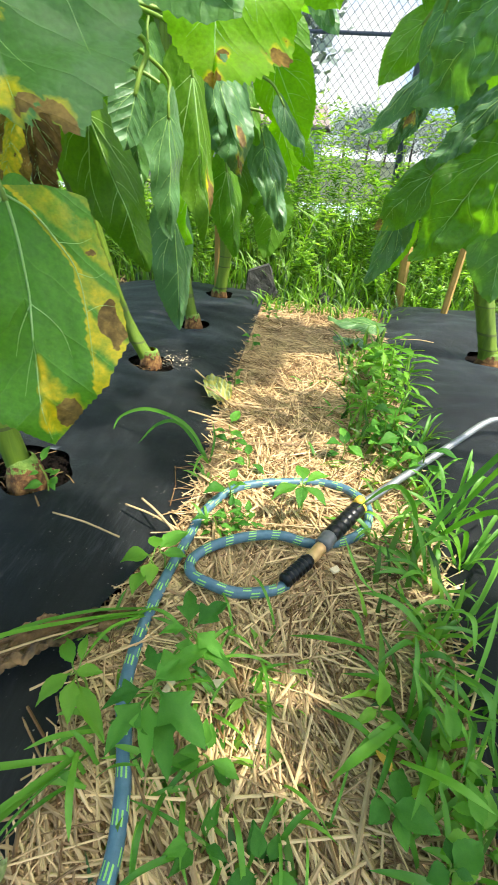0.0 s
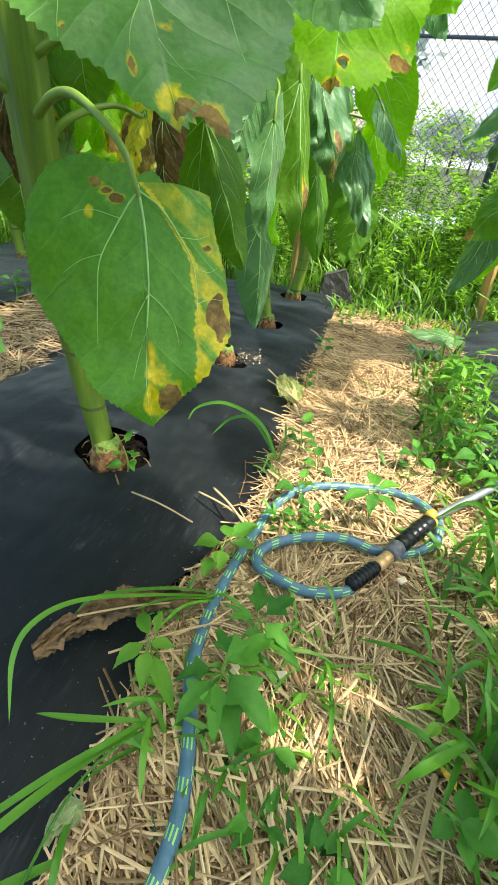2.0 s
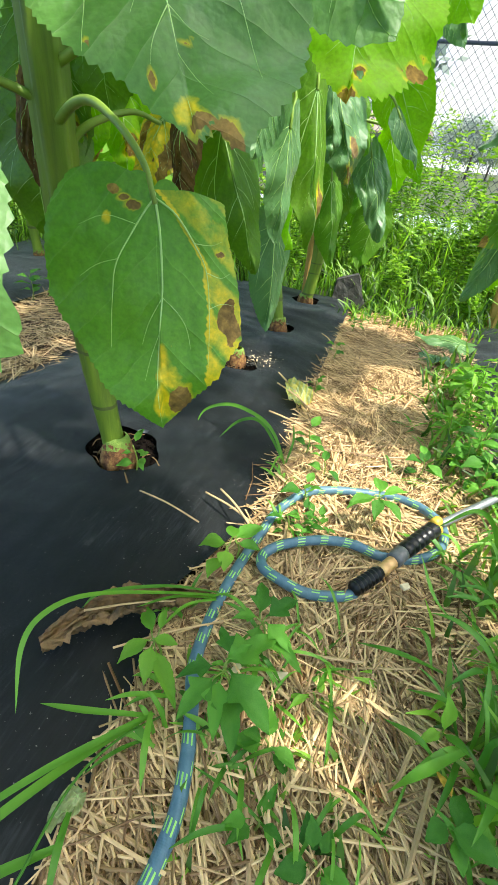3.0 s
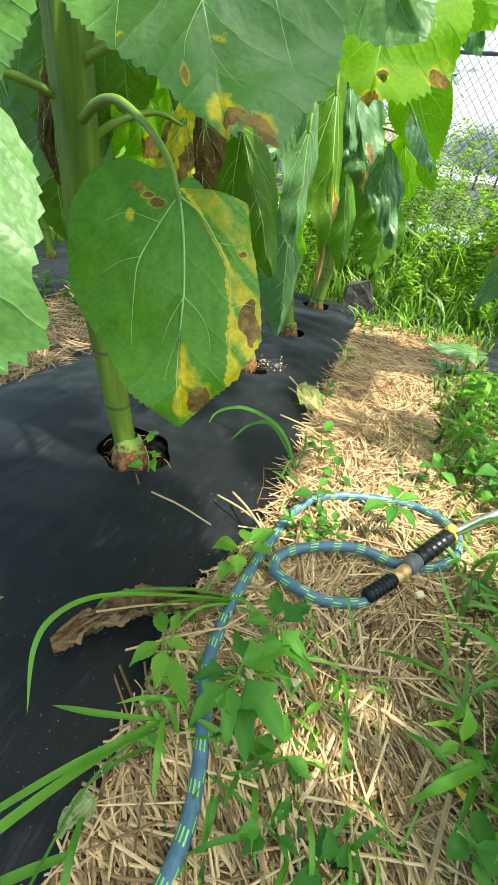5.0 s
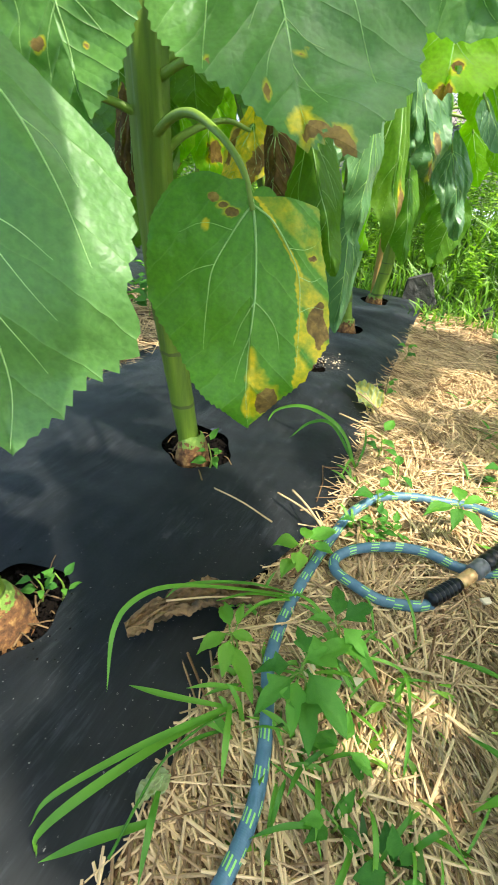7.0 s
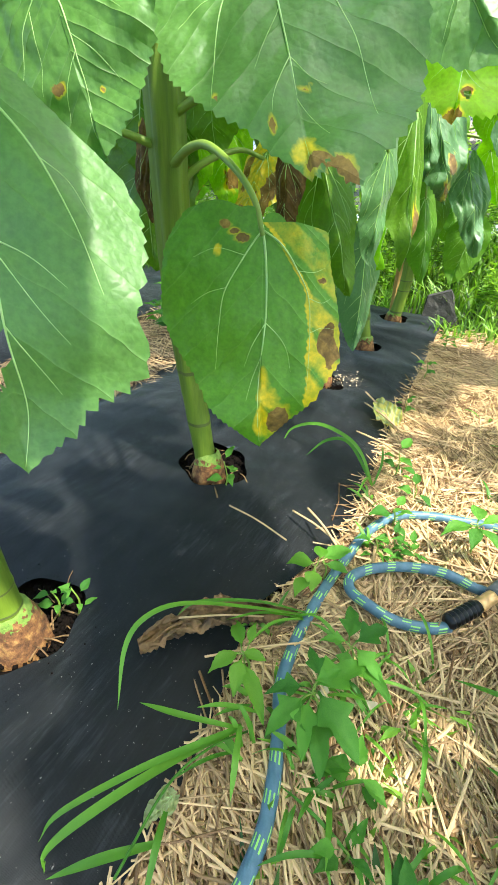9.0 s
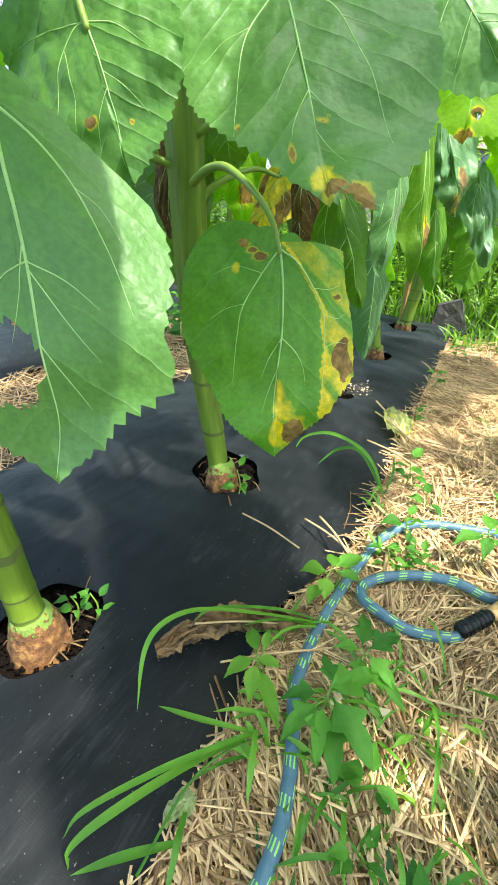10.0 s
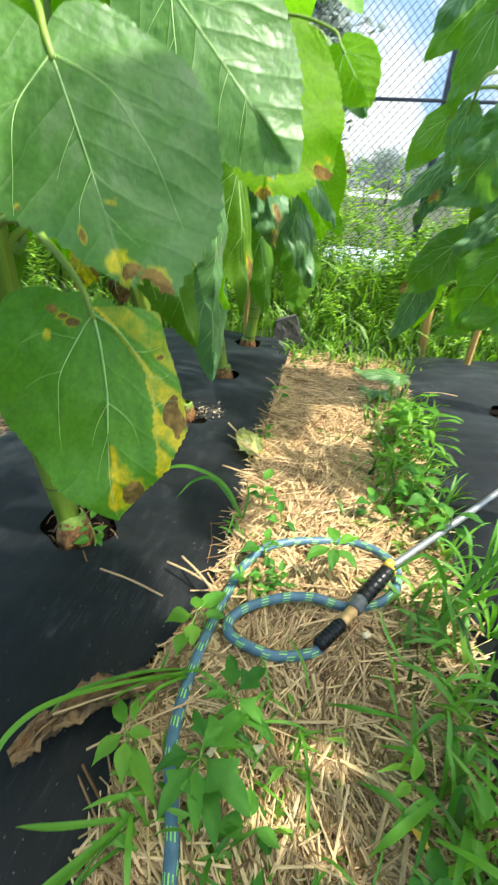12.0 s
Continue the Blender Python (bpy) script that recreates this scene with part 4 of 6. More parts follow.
leaf(plant1, (0.020, 0.800, 0.905), (0.000, 0.800, 0.800), (0.5, -0.9, 0.1), 0.35, 0.3, 0.8, 0.2, dry=((0.0, 0.4, 1.3, 1.0),), fine=1, label="narrow dry brown leaf scrap",
     attach=(-0.182, 0.990, 0.950))
canopy(plant1, P1_LINE, 12, 12, 1.05, 1.8)

# third plant
P2_LINE = [(-0.095, 1.690, 0.030), (-0.180, 1.670, 0.220), (-0.225, 1.610, 0.505), (-0.281, 1.600, 0.672), (-0.330, 1.600, 0.780), (-0.370, 1.600, 1.000), (-0.380, 1.600, 1.800)]
plant2 = sunflower(P2_LINE, 0.024, "tall sunflower with wilting grey-green leaves, some yellow and brown")
leaf(plant2, (0.100, 1.550, 0.800), (0.142, 1.520, 0.456), (0.72, -0.7, 0.1), 0.36, 0.08, 0.35, 0.06, M_LEAF_BACKLIT_OLIVE, fine=2, teeth=44, attach=on(P2_LINE, 0.90), crumple=0.02,
     dry=((0.24, 0.72, 0.12, 0.16, 1.1), (0.20, 0.88, 0.10, 0.12, 1.1), (0.14, 0.66, 0.06, 0.12, 0.5)), label="long dark olive leaf with a dry brown edge")
leaf(plant2, (0.002, 1.700, 0.720), (0.043, 1.700, 0.421), (0.5, -0.2, 0.4), 0.30, 0.1, 0.2, 0.06, M_LEAF_BACKLIT, fine=1, attach=on(P2_LINE, 0.80))
leaf(plant2, (-0.064, 1.900, 0.463), (-0.058, 1.900, 0.084), (0.55, -0.8, 0.1), 0.42, 0.12, 0.4, 0.05, M_LEAF_GREY, fine=2, attach=on(P2_LINE, 0.55), crumple=0.02, label="dark bluish green leaf hanging to the fabric")
leaf(plant2, (0.078, 1.800, 0.845), (0.105, 1.800, 0.668), (0.35, -0.9, 0.3), 0.55, 0.25, 0.55, 0.14, M_LEAF_GREY, fine=2, attach=on(P2_LINE, 0.90), crumple=0.06, label="dark crumpled wilting leaf")
leaf(plant2, (0.083, 1.830, 0.848), (0.169, 1.850, 0.588), (0.25, -0.9, 0.35), 0.62, 0.30, 0.6, 0.16, M_LEAF_GREY, fine=2, attach=on(P2_LINE, 0.92), lobe=1.0, crumple=0.08,
     dry=((0.05, 0.86, 0.10, 0.9), (-0.05, 0.10, 0.08, 0.75), (0.14, 0.62, 0.08, 0.12, 0.9)), label="dark crumpled wilting leaf with brown spots")
leaf(plant2, (0.214, 1.275, 0.955), (0.243, 1.165, 0.742), (0.25, -0.75, -0.45), 0.92, 0.10, 0.12, 0.05, M_LEAF_BACKLIT, attach=on(P2_LINE, 1.0), fine=3, teeth=40,
     shape=((-180, 0.05), (-140, 0.40), (-100, 0.50), (-60, 0.55), (-35, 0.66), (-15, 0.86), (0, 0.98), (14, 0.97), (26, 0.93), (38, 0.92), (48, 0.80), (62, 0.72), (85, 0.62), (120, 0.50), (150, 0.35), (180, 0.05)),
     dry=((0.05, 0.80, 0.05, 0.06, 0.85), (0.50, 0.72, 0.11, 0.08, 1.1), (-0.02, 0.97, 0.07, 0.06, 0.9)),
     holes=((0.055, 0.80, 0.030, 0.035), (0.47, 0.80, 0.06, 0.03)), label="sunlit yellow-green leaf with small holes")
leaf(plant2, (0.160, 0.950, 0.950), (0.322, 0.945, 0.778), (0.30, -0.85, 0.25), 0.88, 0.08, 0.12, 0.04, M_LEAF_PALE, attach=on(P2_LINE, 1.1), fine=2, label="broad bluish grey leaf, matt")
leaf(plant2, (0.295, 2.380, 1.110), (0.389, 2.400, 1.008), (0.3, -0.9, 0.2), 0.60, 0.2, 0.2, 0.06, M_LEAF_GREY, fine=1, attach=on(P2_LINE, 1.15))
canopy(plant2, P2_LINE, 13, 12, 1.15, 1.8)

# fourth plant
P3_LINE = [(-0.064, 2.120, 0.030), (-0.102, 2.120, 0.248), (-0.127, 2.120, 0.410), (-0.150, 2.120, 0.800), (-0.150, 2.130, 1.700)]
plant3 = sunflower(P3_LINE, 0.024, "slender green ringed sunflower stem with hanging leaves")
leaf(plant3, (0.045, 2.200, 0.600), (0.090, 2.200, 0.300), (0.55, -0.75, 0.25), 0.48, 0.15, 0.45, 0.06, fine=2, attach=on(P3_LINE, 0.62), crumple=0.03)
leaf(plant3, (0.227, 2.000, 0.885), (0.338, 2.000, 0.695), (0.15, -0.8, -0.25), 0.80, 0.12, 0.15, 0.05, M_LEAF_BACKLIT, fine=2, attach=on(P3_LINE, 0.92), label="bright heart-shaped leaf lit from behind")
leaf(plant3, (0.262, 1.950, 0.785), (0.345, 1.950, 0.664), (0.6, -0.6, 0.4), 0.50, 0.15, 0.3, 0.06, M_LEAF_GREY, fine=1, attach=on(P3_LINE, 0.84))
leaf(plant3, (0.299, 2.300, 0.700), (0.357, 2.300, 0.615), (0.3, -0.8, 0.2), 0.7, 0.2, 0.2, 0.06, M_LEAF_BACKLIT, fine=1, attach=on(P3_LINE, 0.75))
leaf(plant3, (0.263, 1.957, 1.113), (0.385, 1.947, 0.960), (0.4, -0.6, 0.6), 0.6, 0.2, 0.3, 0.06, M_LEAF_GREY, fine=1, attach=(-0.150, 2.125, 1.150))
leaf(plant3, (0.300, 1.900, 1.100), (0.395, 1.850, 0.965), (0.2, -0.8, -0.2), 0.9, 0.2, 0.2, 0.06, M_LEAF_BACKLIT, fine=1, attach=(-0.150, 2.125, 1.180))
leaf(plant3, (0.020, 2.150, 0.980), (0.060, 2.150, 0.780), (0.3, -0.9, 0.1), 0.8, 0.2, 0.2, 0.06, M_LEAF_BACKLIT_OLIVE, fine=1, attach=(-0.150, 2.120, 0.980))
leaf(plant3, (0.210, 2.150, 1.000), (0.270, 2.180, 0.800), (0.2, -0.9, 0.1), 0.8, 0.2, 0.2, 0.06, M_LEAF, fine=1, attach=(-0.150, 2.120, 0.980))
canopy(plant3, P3_LINE, 14, 7, 1.15, 1.7)

# fifth plant, tied beside a stake
P4_LINE = [(-0.061, 2.600, 0.020), (-0.040, 2.600, 0.160), (-0.032, 2.600, 0.300), (-0.048, 2.600, 0.589), (-0.060, 2.600, 1.000), (-0.060, 2.600, 1.700)]
plant4 = sunflower(P4_LINE, 0.029, "far sunflower with a knobbly stem beside a wooden stake")
leaf(plant4, (0.144, 2.450, 0.685), (0.247, 2.440, 0.378), (0.35, -0.72, 0.62), 0.48, 0.12, 0.20, 0.08, M_LEAF_GREY, fine=2, attach=on(P4_LINE, 0.70), crumple=0.06, label="wilting leaf with a glossy pale tip")
leaf(plant4, (0.205, 2.550, 0.480), (0.163, 2.550, 0.244), (0.3, -0.9, 0.1), 0.72, 0.2, 0.2, 0.06, fine=1, attach=on(P4_LINE, 0.52))
leaf(plant4, (0.180, 2.700, 0.760), (0.260, 2.720, 0.560), (0.2, -0.9, -0.1), 0.7, 0.2, 0.2, 0.06, M_LEAF_BACKLIT, fine=1, attach=on(P4_LINE, 0.74))
leaf(plant4, (0.020, 2.450, 0.640), (0.070, 2.440, 0.400), (0.3, -0.9, 0.1), 0.6, 0.2, 0.3, 0.06, M_LEAF_BACKLIT_OLIVE, fine=1, attach=on(P4_LINE, 0.66))
leaf(plant4, (-0.200, 2.600, 0.620), (-0.260, 2.580, 0.380), (-0.2, -0.9, 0.1), 0.8, 0.2, 0.2, 0.06, M_LEAF_BACKLIT_OLIVE, fine=1, attach=on(P4_LINE, 0.64))
canopy(plant4, P4_LINE, 15, 8, 0.85, 1.7)


def fill(plant, stem, low, high, count, seed, mats):
    """Shaded inner leaves hanging in the thicket of stems."""
    r = random.Random(seed)
    for k in range(count):
        joint = Vector((r.uniform(low[0], high[0]), r.uniform(low[1], high[1]), r.uniform(low[2], high[2])))
        tip = joint + Vector((r.gauss(0.02, 0.03), r.gauss(0, 0.02), -r.uniform(0.16, 0.26)))
        near = min(spline(stem, 20), key=lambda p: abs(p.z - joint.z - 0.03))
        leaf(plant, joint, tip, (r.gauss(0.35, 0.35), -0.8, r.uniform(-0.1, 0.4)), r.uniform(0.5, 0.9), 0.2, r.uniform(0.2, 0.7), r.uniform(0.06, 0.14), mats[k % len(mats)], crumple=r.uniform(0.02, 0.08),
             dry=((r.uniform(-0.2, 0.2), r.uniform(0.3, 0.9), 0.14, 0.9),) if r.random() < 0.4 else (), attach=tuple(near), fine=1)


fill(plant1, P1_LINE, (-0.55, 1.30, 0.74), (-0.12, 1.50, 1.02), 9, 70, (M_LEAF_BACKLIT_OLIVE, M_LEAF_BACKLIT, M_LEAF))
fill(plant1, P1_LINE, (-0.60, 1.20, 0.66), (-0.32, 1.30, 0.85), 4, 69, (M_LEAF_BACKLIT_OLIVE,))
fill(plant2, P2_LINE, (-0.45, 1.75, 0.72), (-0.08, 1.92, 1.05), 9, 71, (M_LEAF_BACKLIT_OLIVE, M_LEAF_PALE, M_LEAF_BACKLIT))
fill(plant3, P3_LINE, (-0.02, 2.25, 0.85), (0.20, 2.40, 1.12), 5, 72, (M_LEAF_BACKLIT_OLIVE, M_LEAF_BACKLIT, M_LEAF))
fill(plant3, P3_LINE, (-0.40, 2.05, 0.62), (-0.02, 2.30, 1.05), 8, 73, (M_LEAF_BACKLIT, M_LEAF_BACKLIT_OLIVE, M_LEAF))
fill(plant4, P4_LINE, (-0.30, 2.62, 0.60), (0.10, 2.80, 1.00), 7, 74, (M_LEAF, M_LEAF_BACKLIT_OLIVE))

# plants of the other bed, across the path
P5_LINE = [(1.141, 2.100, 0.020), (1.080, 2.100, 0.170), (1.025, 2.100, 0.310), (0.952, 2.100, 0.500), (0.920, 2.070, 0.600), (0.930, 2.050, 0.900), (0.950, 2.000, 1.700)]
plant5 = sunflower(P5_LINE, 0.034, "thick pale green sunflower stem on the bed across the path")
leaf(plant5, (0.605, 1.850, 0.956), (0.521, 1.850, 0.825), (-0.25, -0.85, -0.2), 0.62, 0.12, 0.15, 0.06, fine=2, attach=on(P5_LINE, 0.96), crumple=0.03)
leaf(plant5, (0.628, 1.700, 0.950), (0.612, 1.750, 0.825), (-0.4, -0.7, 0.5), 0.60, 0.15, 0.2, 0.06, M_LEAF_GREY, fine=2, attach=on(P5_LINE, 0.95), crumple=0.06)
leaf(plant5, (0.645, 1.750, 1.143), (0.591, 1.750, 0.948), (-0.35, -0.8, 0.3), 0.55, 0.12, 0.2, 0.06, M_LEAF, fine=2, attach=on(P5_LINE, 1.10), crumple=0.05)
leaf(plant5, (0.603, 1.900, 1.244), (0.522, 1.900, 1.140), (-0.3, -0.8, 0.3), 0.55, 0.12, 0.2, 0.06, M_LEAF_GREY, fine=1, attach=on(P5_LINE, 1.25))
leaf(plant5, (0.657, 2.000, 1.252), (0.525, 2.000, 1.101), (-0.3, -0.8, -0.1), 0.55, 0.12, 0.2, 0.06, M_LEAF, fine=1, attach=on(P5_LINE, 1.20))
leaf(plant5, (0.645, 2.000, 0.870), (0.512, 2.000, 0.718), (-0.35, -0.6, 0.6), 0.42, 0.12, 0.25, 0.06, M_LEAF_GREY, fine=2, attach=on(P5_LINE, 0.90), crumple=0.06)
leaf(plant5, (0.655, 2.050, 0.815), (0.598, 2.050, 0.682), (-0.4, -0.6, 0.5), 0.55, 0.25, 0.4, 0.10, M_LEAF_GREY, fine=2, attach=on(P5_LINE, 0.84), crumple=0.14, dry=((0.1, 0.3, 0.15, 0.85),))
leaf(plant5, (0.751, 2.080, 0.632), (0.605, 2.120, 0.455), (-0.40, -0.75, 0.45), 0.78, 0.12, 0.25, 0.05, M_LEAF, fine=2, attach=on(P5_LINE, 0.68), crumple=0.06, dry=((-0.05, 0.92, 0.16, 0.10, 0.95),), label="dark green leaf with a brown tip")
leaf(plant5, (0.775, 2.150, 0.655), (0.672, 2.150, 0.480), (-0.4, -0.7, 0.4), 0.60, 0.12, 0.2, 0.05, M_LEAF, fine=1, attach=on(P5_LINE, 0.66), crumple=0.05)
leaf(plant5, (0.705, 2.250, 0.490), (0.632, 2.250, 0.240), (-0.45, -0.8, 0.1), 0.48, 0.15, 0.35, 0.06, M_LEAF_GREY, fine=2, attach=on(P5_LINE, 0.52), crumple=0.08)
leaf(plant5, (0.740, 2.270, 0.470), (0.705, 2.260, 0.290), (-0.3, -0.9, 0.0), 0.50, 0.15, 0.35, 0.06, M_LEAF_BACKLIT, fine=1, attach=on(P5_LINE, 0.50))
leaf(plant5, (0.926, 1.780, 0.570), (0.946, 1.760, 0.330), (-0.4, -0.85, 0.3), 0.80, 0.12, 0.15, 0.05, M_LEAF_PALE, fine=2, attach=on(P5_LINE, 0.60), crumple=0.05)
fill(plant5, P5_LINE, (0.80, 1.98, 0.62), (1.05, 2.25, 1.05), 9, 75, (M_LEAF, M_LEAF_BACKLIT_OLIVE, M_LEAF_GREY))
# added leaves above the view, their number chosen for dappled shade on the straw
canopy(plant5, P5_LINE, 16, 12, 1.42, 2.0, 0.28)

P6_LINE = [(1.120, 1.300, 0.030), (1.080, 1.320, 0.300), (1.040, 1.340, 0.700), (1.030, 1.350, 1.100), (1.040, 1.350, 1.800)]
plant6 = sunflower(P6_LINE, 0.026, "tall sunflower with big drooping leaves over the path edge")
leaf(plant6, (0.681, 1.350, 0.907), (0.591, 1.420, 0.751), (-0.55, -0.70, 0.45), 0.95, 0.10, 0.22, 0.08, M_LEAF_PALE, crumple=0.13, attach=on(P6_LINE, 0.93), fine=3, teeth=44, label="large grey-green sunflower leaf hanging over the path")
leaf(plant6, (0.754, 1.360, 0.699), (0.649, 1.420, 0.487), (-0.45, -0.70, 0.50), 0.80, 0.12, 0.20, 0.09, M_LEAF, crumple=0.16, attach=on(P6_LINE, 0.74), fine=3, teeth=44, label="large crinkled sunflower leaf hanging over the path")
leaf(plant6, (0.742, 1.450, 0.786), (0.636, 1.480, 0.651), (-0.45, -0.6, 0.6), 0.62, 0.12, 0.25, 0.07, M_LEAF_GREY, crumple=0.12, attach=on(P6_LINE, 0.84), fine=2, label="greyish leaf with a pale lit edge over the path")
leaf(plant6, (0.800, 1.480, 0.980), (0.740, 1.500, 0.760), (-0.5, -0.8, 0.2), 0.8, 0.15, 0.2, 0.05, M_LEAF, crumple=0.05, attach=on(P6_LINE, 0.96), fine=2)
fill(plant6, P6_LINE, (0.84, 1.40, 0.75), (1.00, 1.55, 1.10), 4, 76, (M_LEAF, M_LEAF_PALE, M_LEAF))
# a few unseen high leaves, added to shade the middle of the path
canopy(plant6, P6_LINE, 17, 5, 1.48, 2.0, 0.22)


# two added plants outside the view; their leaves only cast shade on path and beds
for k, (x, y) in enumerate(((1.16, 0.52), (1.12, -0.35))):
    shade_line = [(x, y, 0.03), (x - 0.02, y, 0.5), (x - 0.03, y + 0.02, 1.1), (x - 0.02, y + 0.02, 1.85)]
    shade_plant = sunflower(shade_line, 0.025, "unseen tall sunflower added to cast shade over path and beds")
    canopy(shade_plant, shade_line, 40 + k, 13, 0.90, 1.85, 0.32)
    if not k:
        # single leaves set along the sun's way to shade the near fabric and hero leaves
        leaf(shade_plant, (1.00, 0.38, 1.52), (0.70, 0.27, 1.43), (-0.2, 0, 1), 0.95, 0.1, 0.1, 0.05, attach=(1.13, 0.53, 1.50), fine=0)
        leaf(shade_plant, (0.88, 0.64, 1.62), (0.42, 0.73, 1.50), (-0.2, 0, 1), 0.85, 0.1, 0.1, 0.05, attach=(1.13, 0.53, 1.58), fine=0)
        leaf(shade_plant, (0.93, 0.34, 1.24), (1.11, 0.44, 1.14), (0.3, 0, 1), 1.0, 0.15, 0.15, 0.05, attach=(1.13, 0.53, 1.20), fine=0)


# ---- stakes, stone ----
def stake(name, foot, top, half, label):
    foot, top = Vector(foot), Vector(top)
    ob = thing(name, label, "stake", "stakes in the beds", at=foot)
    v, f, _ = tube_data([foot * 0, (top - foot) * 0.35, (top - foot) * 0.7, top - foot], lambda s: half * (1 + 0.08 * math.sin(s * 9)), 6)
    part("shaft", mesh_from("shaft", v, f, [M_STAKE], smooth=False), ob)
    return ob


stake("garden_stake", (1.058, 2.630, 0.0), (1.070, 2.640, 0.560), 0.016, "leaning tan wooden stake in the fabric bed")
stake("garden_stake", (0.870, 2.840, 0.0), (0.850, 2.830, 0.310), 0.024, "short weathered wooden stake with a sawn top")
stake("garden_stake", (-0.085, 2.660, 0.0), (-0.090, 2.660, 0.480), 0.016, "tan wooden stake behind a sunflower stem")


def stone(at, size, label, seed):
    b = bmesh.new()
    bmesh.ops.create_icosphere(b, subdivisions=3, radius=1)
    for v in b.verts:
        k = 1 + 0.35 * noise.noise(v.co * 1.3 + Vector((seed, 0, 0))) + 0.1 * noise.noise(v.co * 4)
        v.co = Vector((v.co.x * size[0], v.co.y * size[1], v.co.z * size[2])) * k
    me = bpy.data.meshes.new("stone")
    b.to_mesh(me)
    b.free()
    me.materials.append(M_STONE)
    return tagged(part("stone", me, m=pose(*at)), label, "stone")


def slab(at, width, depth, height, label):
    """A broken flat stone standing on edge, narrower at its top."""
    b = bmesh.new()
    bmesh.ops.create_cube(b, size=1)
    bmesh.ops.subdivide_edges(b, edges=b.edges[:], cuts=5, use_grid_fill=True)
    for v in b.verts:
        k = v.co.z + 0.5
        rough = 0.05 * noise.noise(v.co * 3.1) + 0.03 * noise.noise(v.co * 8.0)
        v.co = Vector((v.co.x * width * (1 - 0.45 * k) - 0.16 * width * k + rough * width, v.co.y * depth * (1 + rough * 4) + 0.03 * k, (v.co.z + 0.5) * height * (1 + 0.25 * v.co.x) + rough * 0.4 * height))
    me = bpy.data.meshes.new("stone")
    b.to_mesh(me)
    b.free()
    me.materials.append(M_STONE)
    return tagged(part("stone", me, m=pose(*at, 0, 0, 8)), label, "stone")


slab((0.145, 2.745, 0.0), 0.19, 0.045, 0.155, "dark dusty slab of stone holding the fabric down")
stone((0.47, 2.80, 0.02), (0.035, 0.03, 0.03), "small brown stone at the end of the path", 3)


# ---- hose and watering wand ----
hose = thing("garden_hose", "blue braided garden hose with lime dashes, coiled on the straw", "hose", at=(0.30, 0.40, 0.0))
HB = Vector((0.30, 0.40, 0.0))
HOSE_A = [(0.21, 0.10), (0.265, 0.22), (0.305, 0.34), (0.314, 0.440), (0.300, 0.510), (0.278, 0.570), (0.257, 0.620), (0.246, 0.700), (0.246, 0.800), (0.258, 0.914), (0.275, 1.010),
          (0.315, 1.085), (0.375, 1.128), (0.440, 1.154), (0.510, 1.168), (0.570, 1.150), (0.612, 1.105), (0.610, 1.040), (0.565, 0.990), (0.500, 0.966),
          (0.434, 0.959), (0.370, 0.939), (0.312, 0.905), (0.284, 0.868), (0.292, 0.835), (0.330, 0.816), (0.380, 0.816), (0.434, 0.836), (0.462, 0.858)]


def hose_line():
    out = []
    for i, (x, y) in enumerate(HOSE_A):
        z = 0.027 + 0.004 * math.sin(i * 1.3) + (0.010 if 20 <= i <= 25 else 0)
        out.append(Vector((x, y, z)) - HB)
    return spline(out, 8)


part("hose_tube", tube("hose_tube", hose_line(), 0.0098, M_HOSE, 16), hose)


def lathe(name, profile, mat, a, b, sides=16):
    """A turned piece from a to b: profile rows of (share of the way, radius)."""
    a, b = Vector(a), Vector(b)
    d = (b - a).normalized()
    s = d.orthogonal().normalized()
    u = d.cross(s)
    v, f = [], []
    for k, r in profile:
        p = a.lerp(b, k)
        for q in range(sides):
            w = 2 * math.pi * q / sides
            v.append(p + (s * math.cos(w) + u * math.sin(w)) * r * 0.84)
    n = len(profile)
    for i in range(n - 1):
        for q in range(sides):
            x, y = i * sides + q, i * sides + (q + 1) % sides
            f.append((x, y, y + sides, x + sides))
    f.append(tuple(range(sides))[::-1])
    f.append(tuple(range((n - 1) * sides, n * sides)))
    me = mesh_from(name, v, f, [mat])
    return me


ribs = [(0.0, 0.0125)]
for i in range(7):
    ribs += [(0.04 + i * 0.13, 0.0140), (0.06 + i * 0.13, 0.0172), (0.11 + i * 0.13, 0.0172), (0.13 + i * 0.13, 0.0128)]
ribs.append((1.0, 0.014))
C0, C1, C2, C3, C4, C5 = (Vector(p) for p in ((0.455, 0.852, 0.035), (0.497, 0.912, 0.038), (0.518, 0.948, 0.040), (0.532, 0.975, 0.042), (0.600, 1.085, 0.048), (0.955, 1.485, 0.085)))
part("cuff", lathe("cuff", ribs, M_BLACK, C0 - HB, C1 - HB), hose, "ribbed black rubber cuff")
part("coupling", lathe("coupling", [(0, 0.013), (0.1, 0.0155), (0.45, 0.0155), (0.5, 0.0135), (0.6, 0.0155), (0.95, 0.0150), (1, 0.012)], M_BRASS, C1 - HB, C2 - HB, 8), hose, "brass hose coupling")

wand = thing("watering_wand", "watering wand with black grip and grey aluminium tube, lying in grass", "watering wand", at=C2)
part("collar", lathe("collar", [(0, 0.016), (0.1, 0.0195), (0.4, 0.0195), (0.5, 0.0175), (0.6, 0.0195), (0.9, 0.0195), (1, 0.016)], M_GREY, C2 - C2, C3 - C2 + Vector((0.002, 0.004, 0))), wand, "grey plastic collar")
moulding = [(0, 0.015), (0.05, 0.0195)]
for i in range(5):
    moulding += [(0.10 + i * 0.13, 0.0205), (0.165 + i * 0.13, 0.0212), (0.185 + i * 0.13, 0.0178), (0.20 + i * 0.13, 0.0178)]
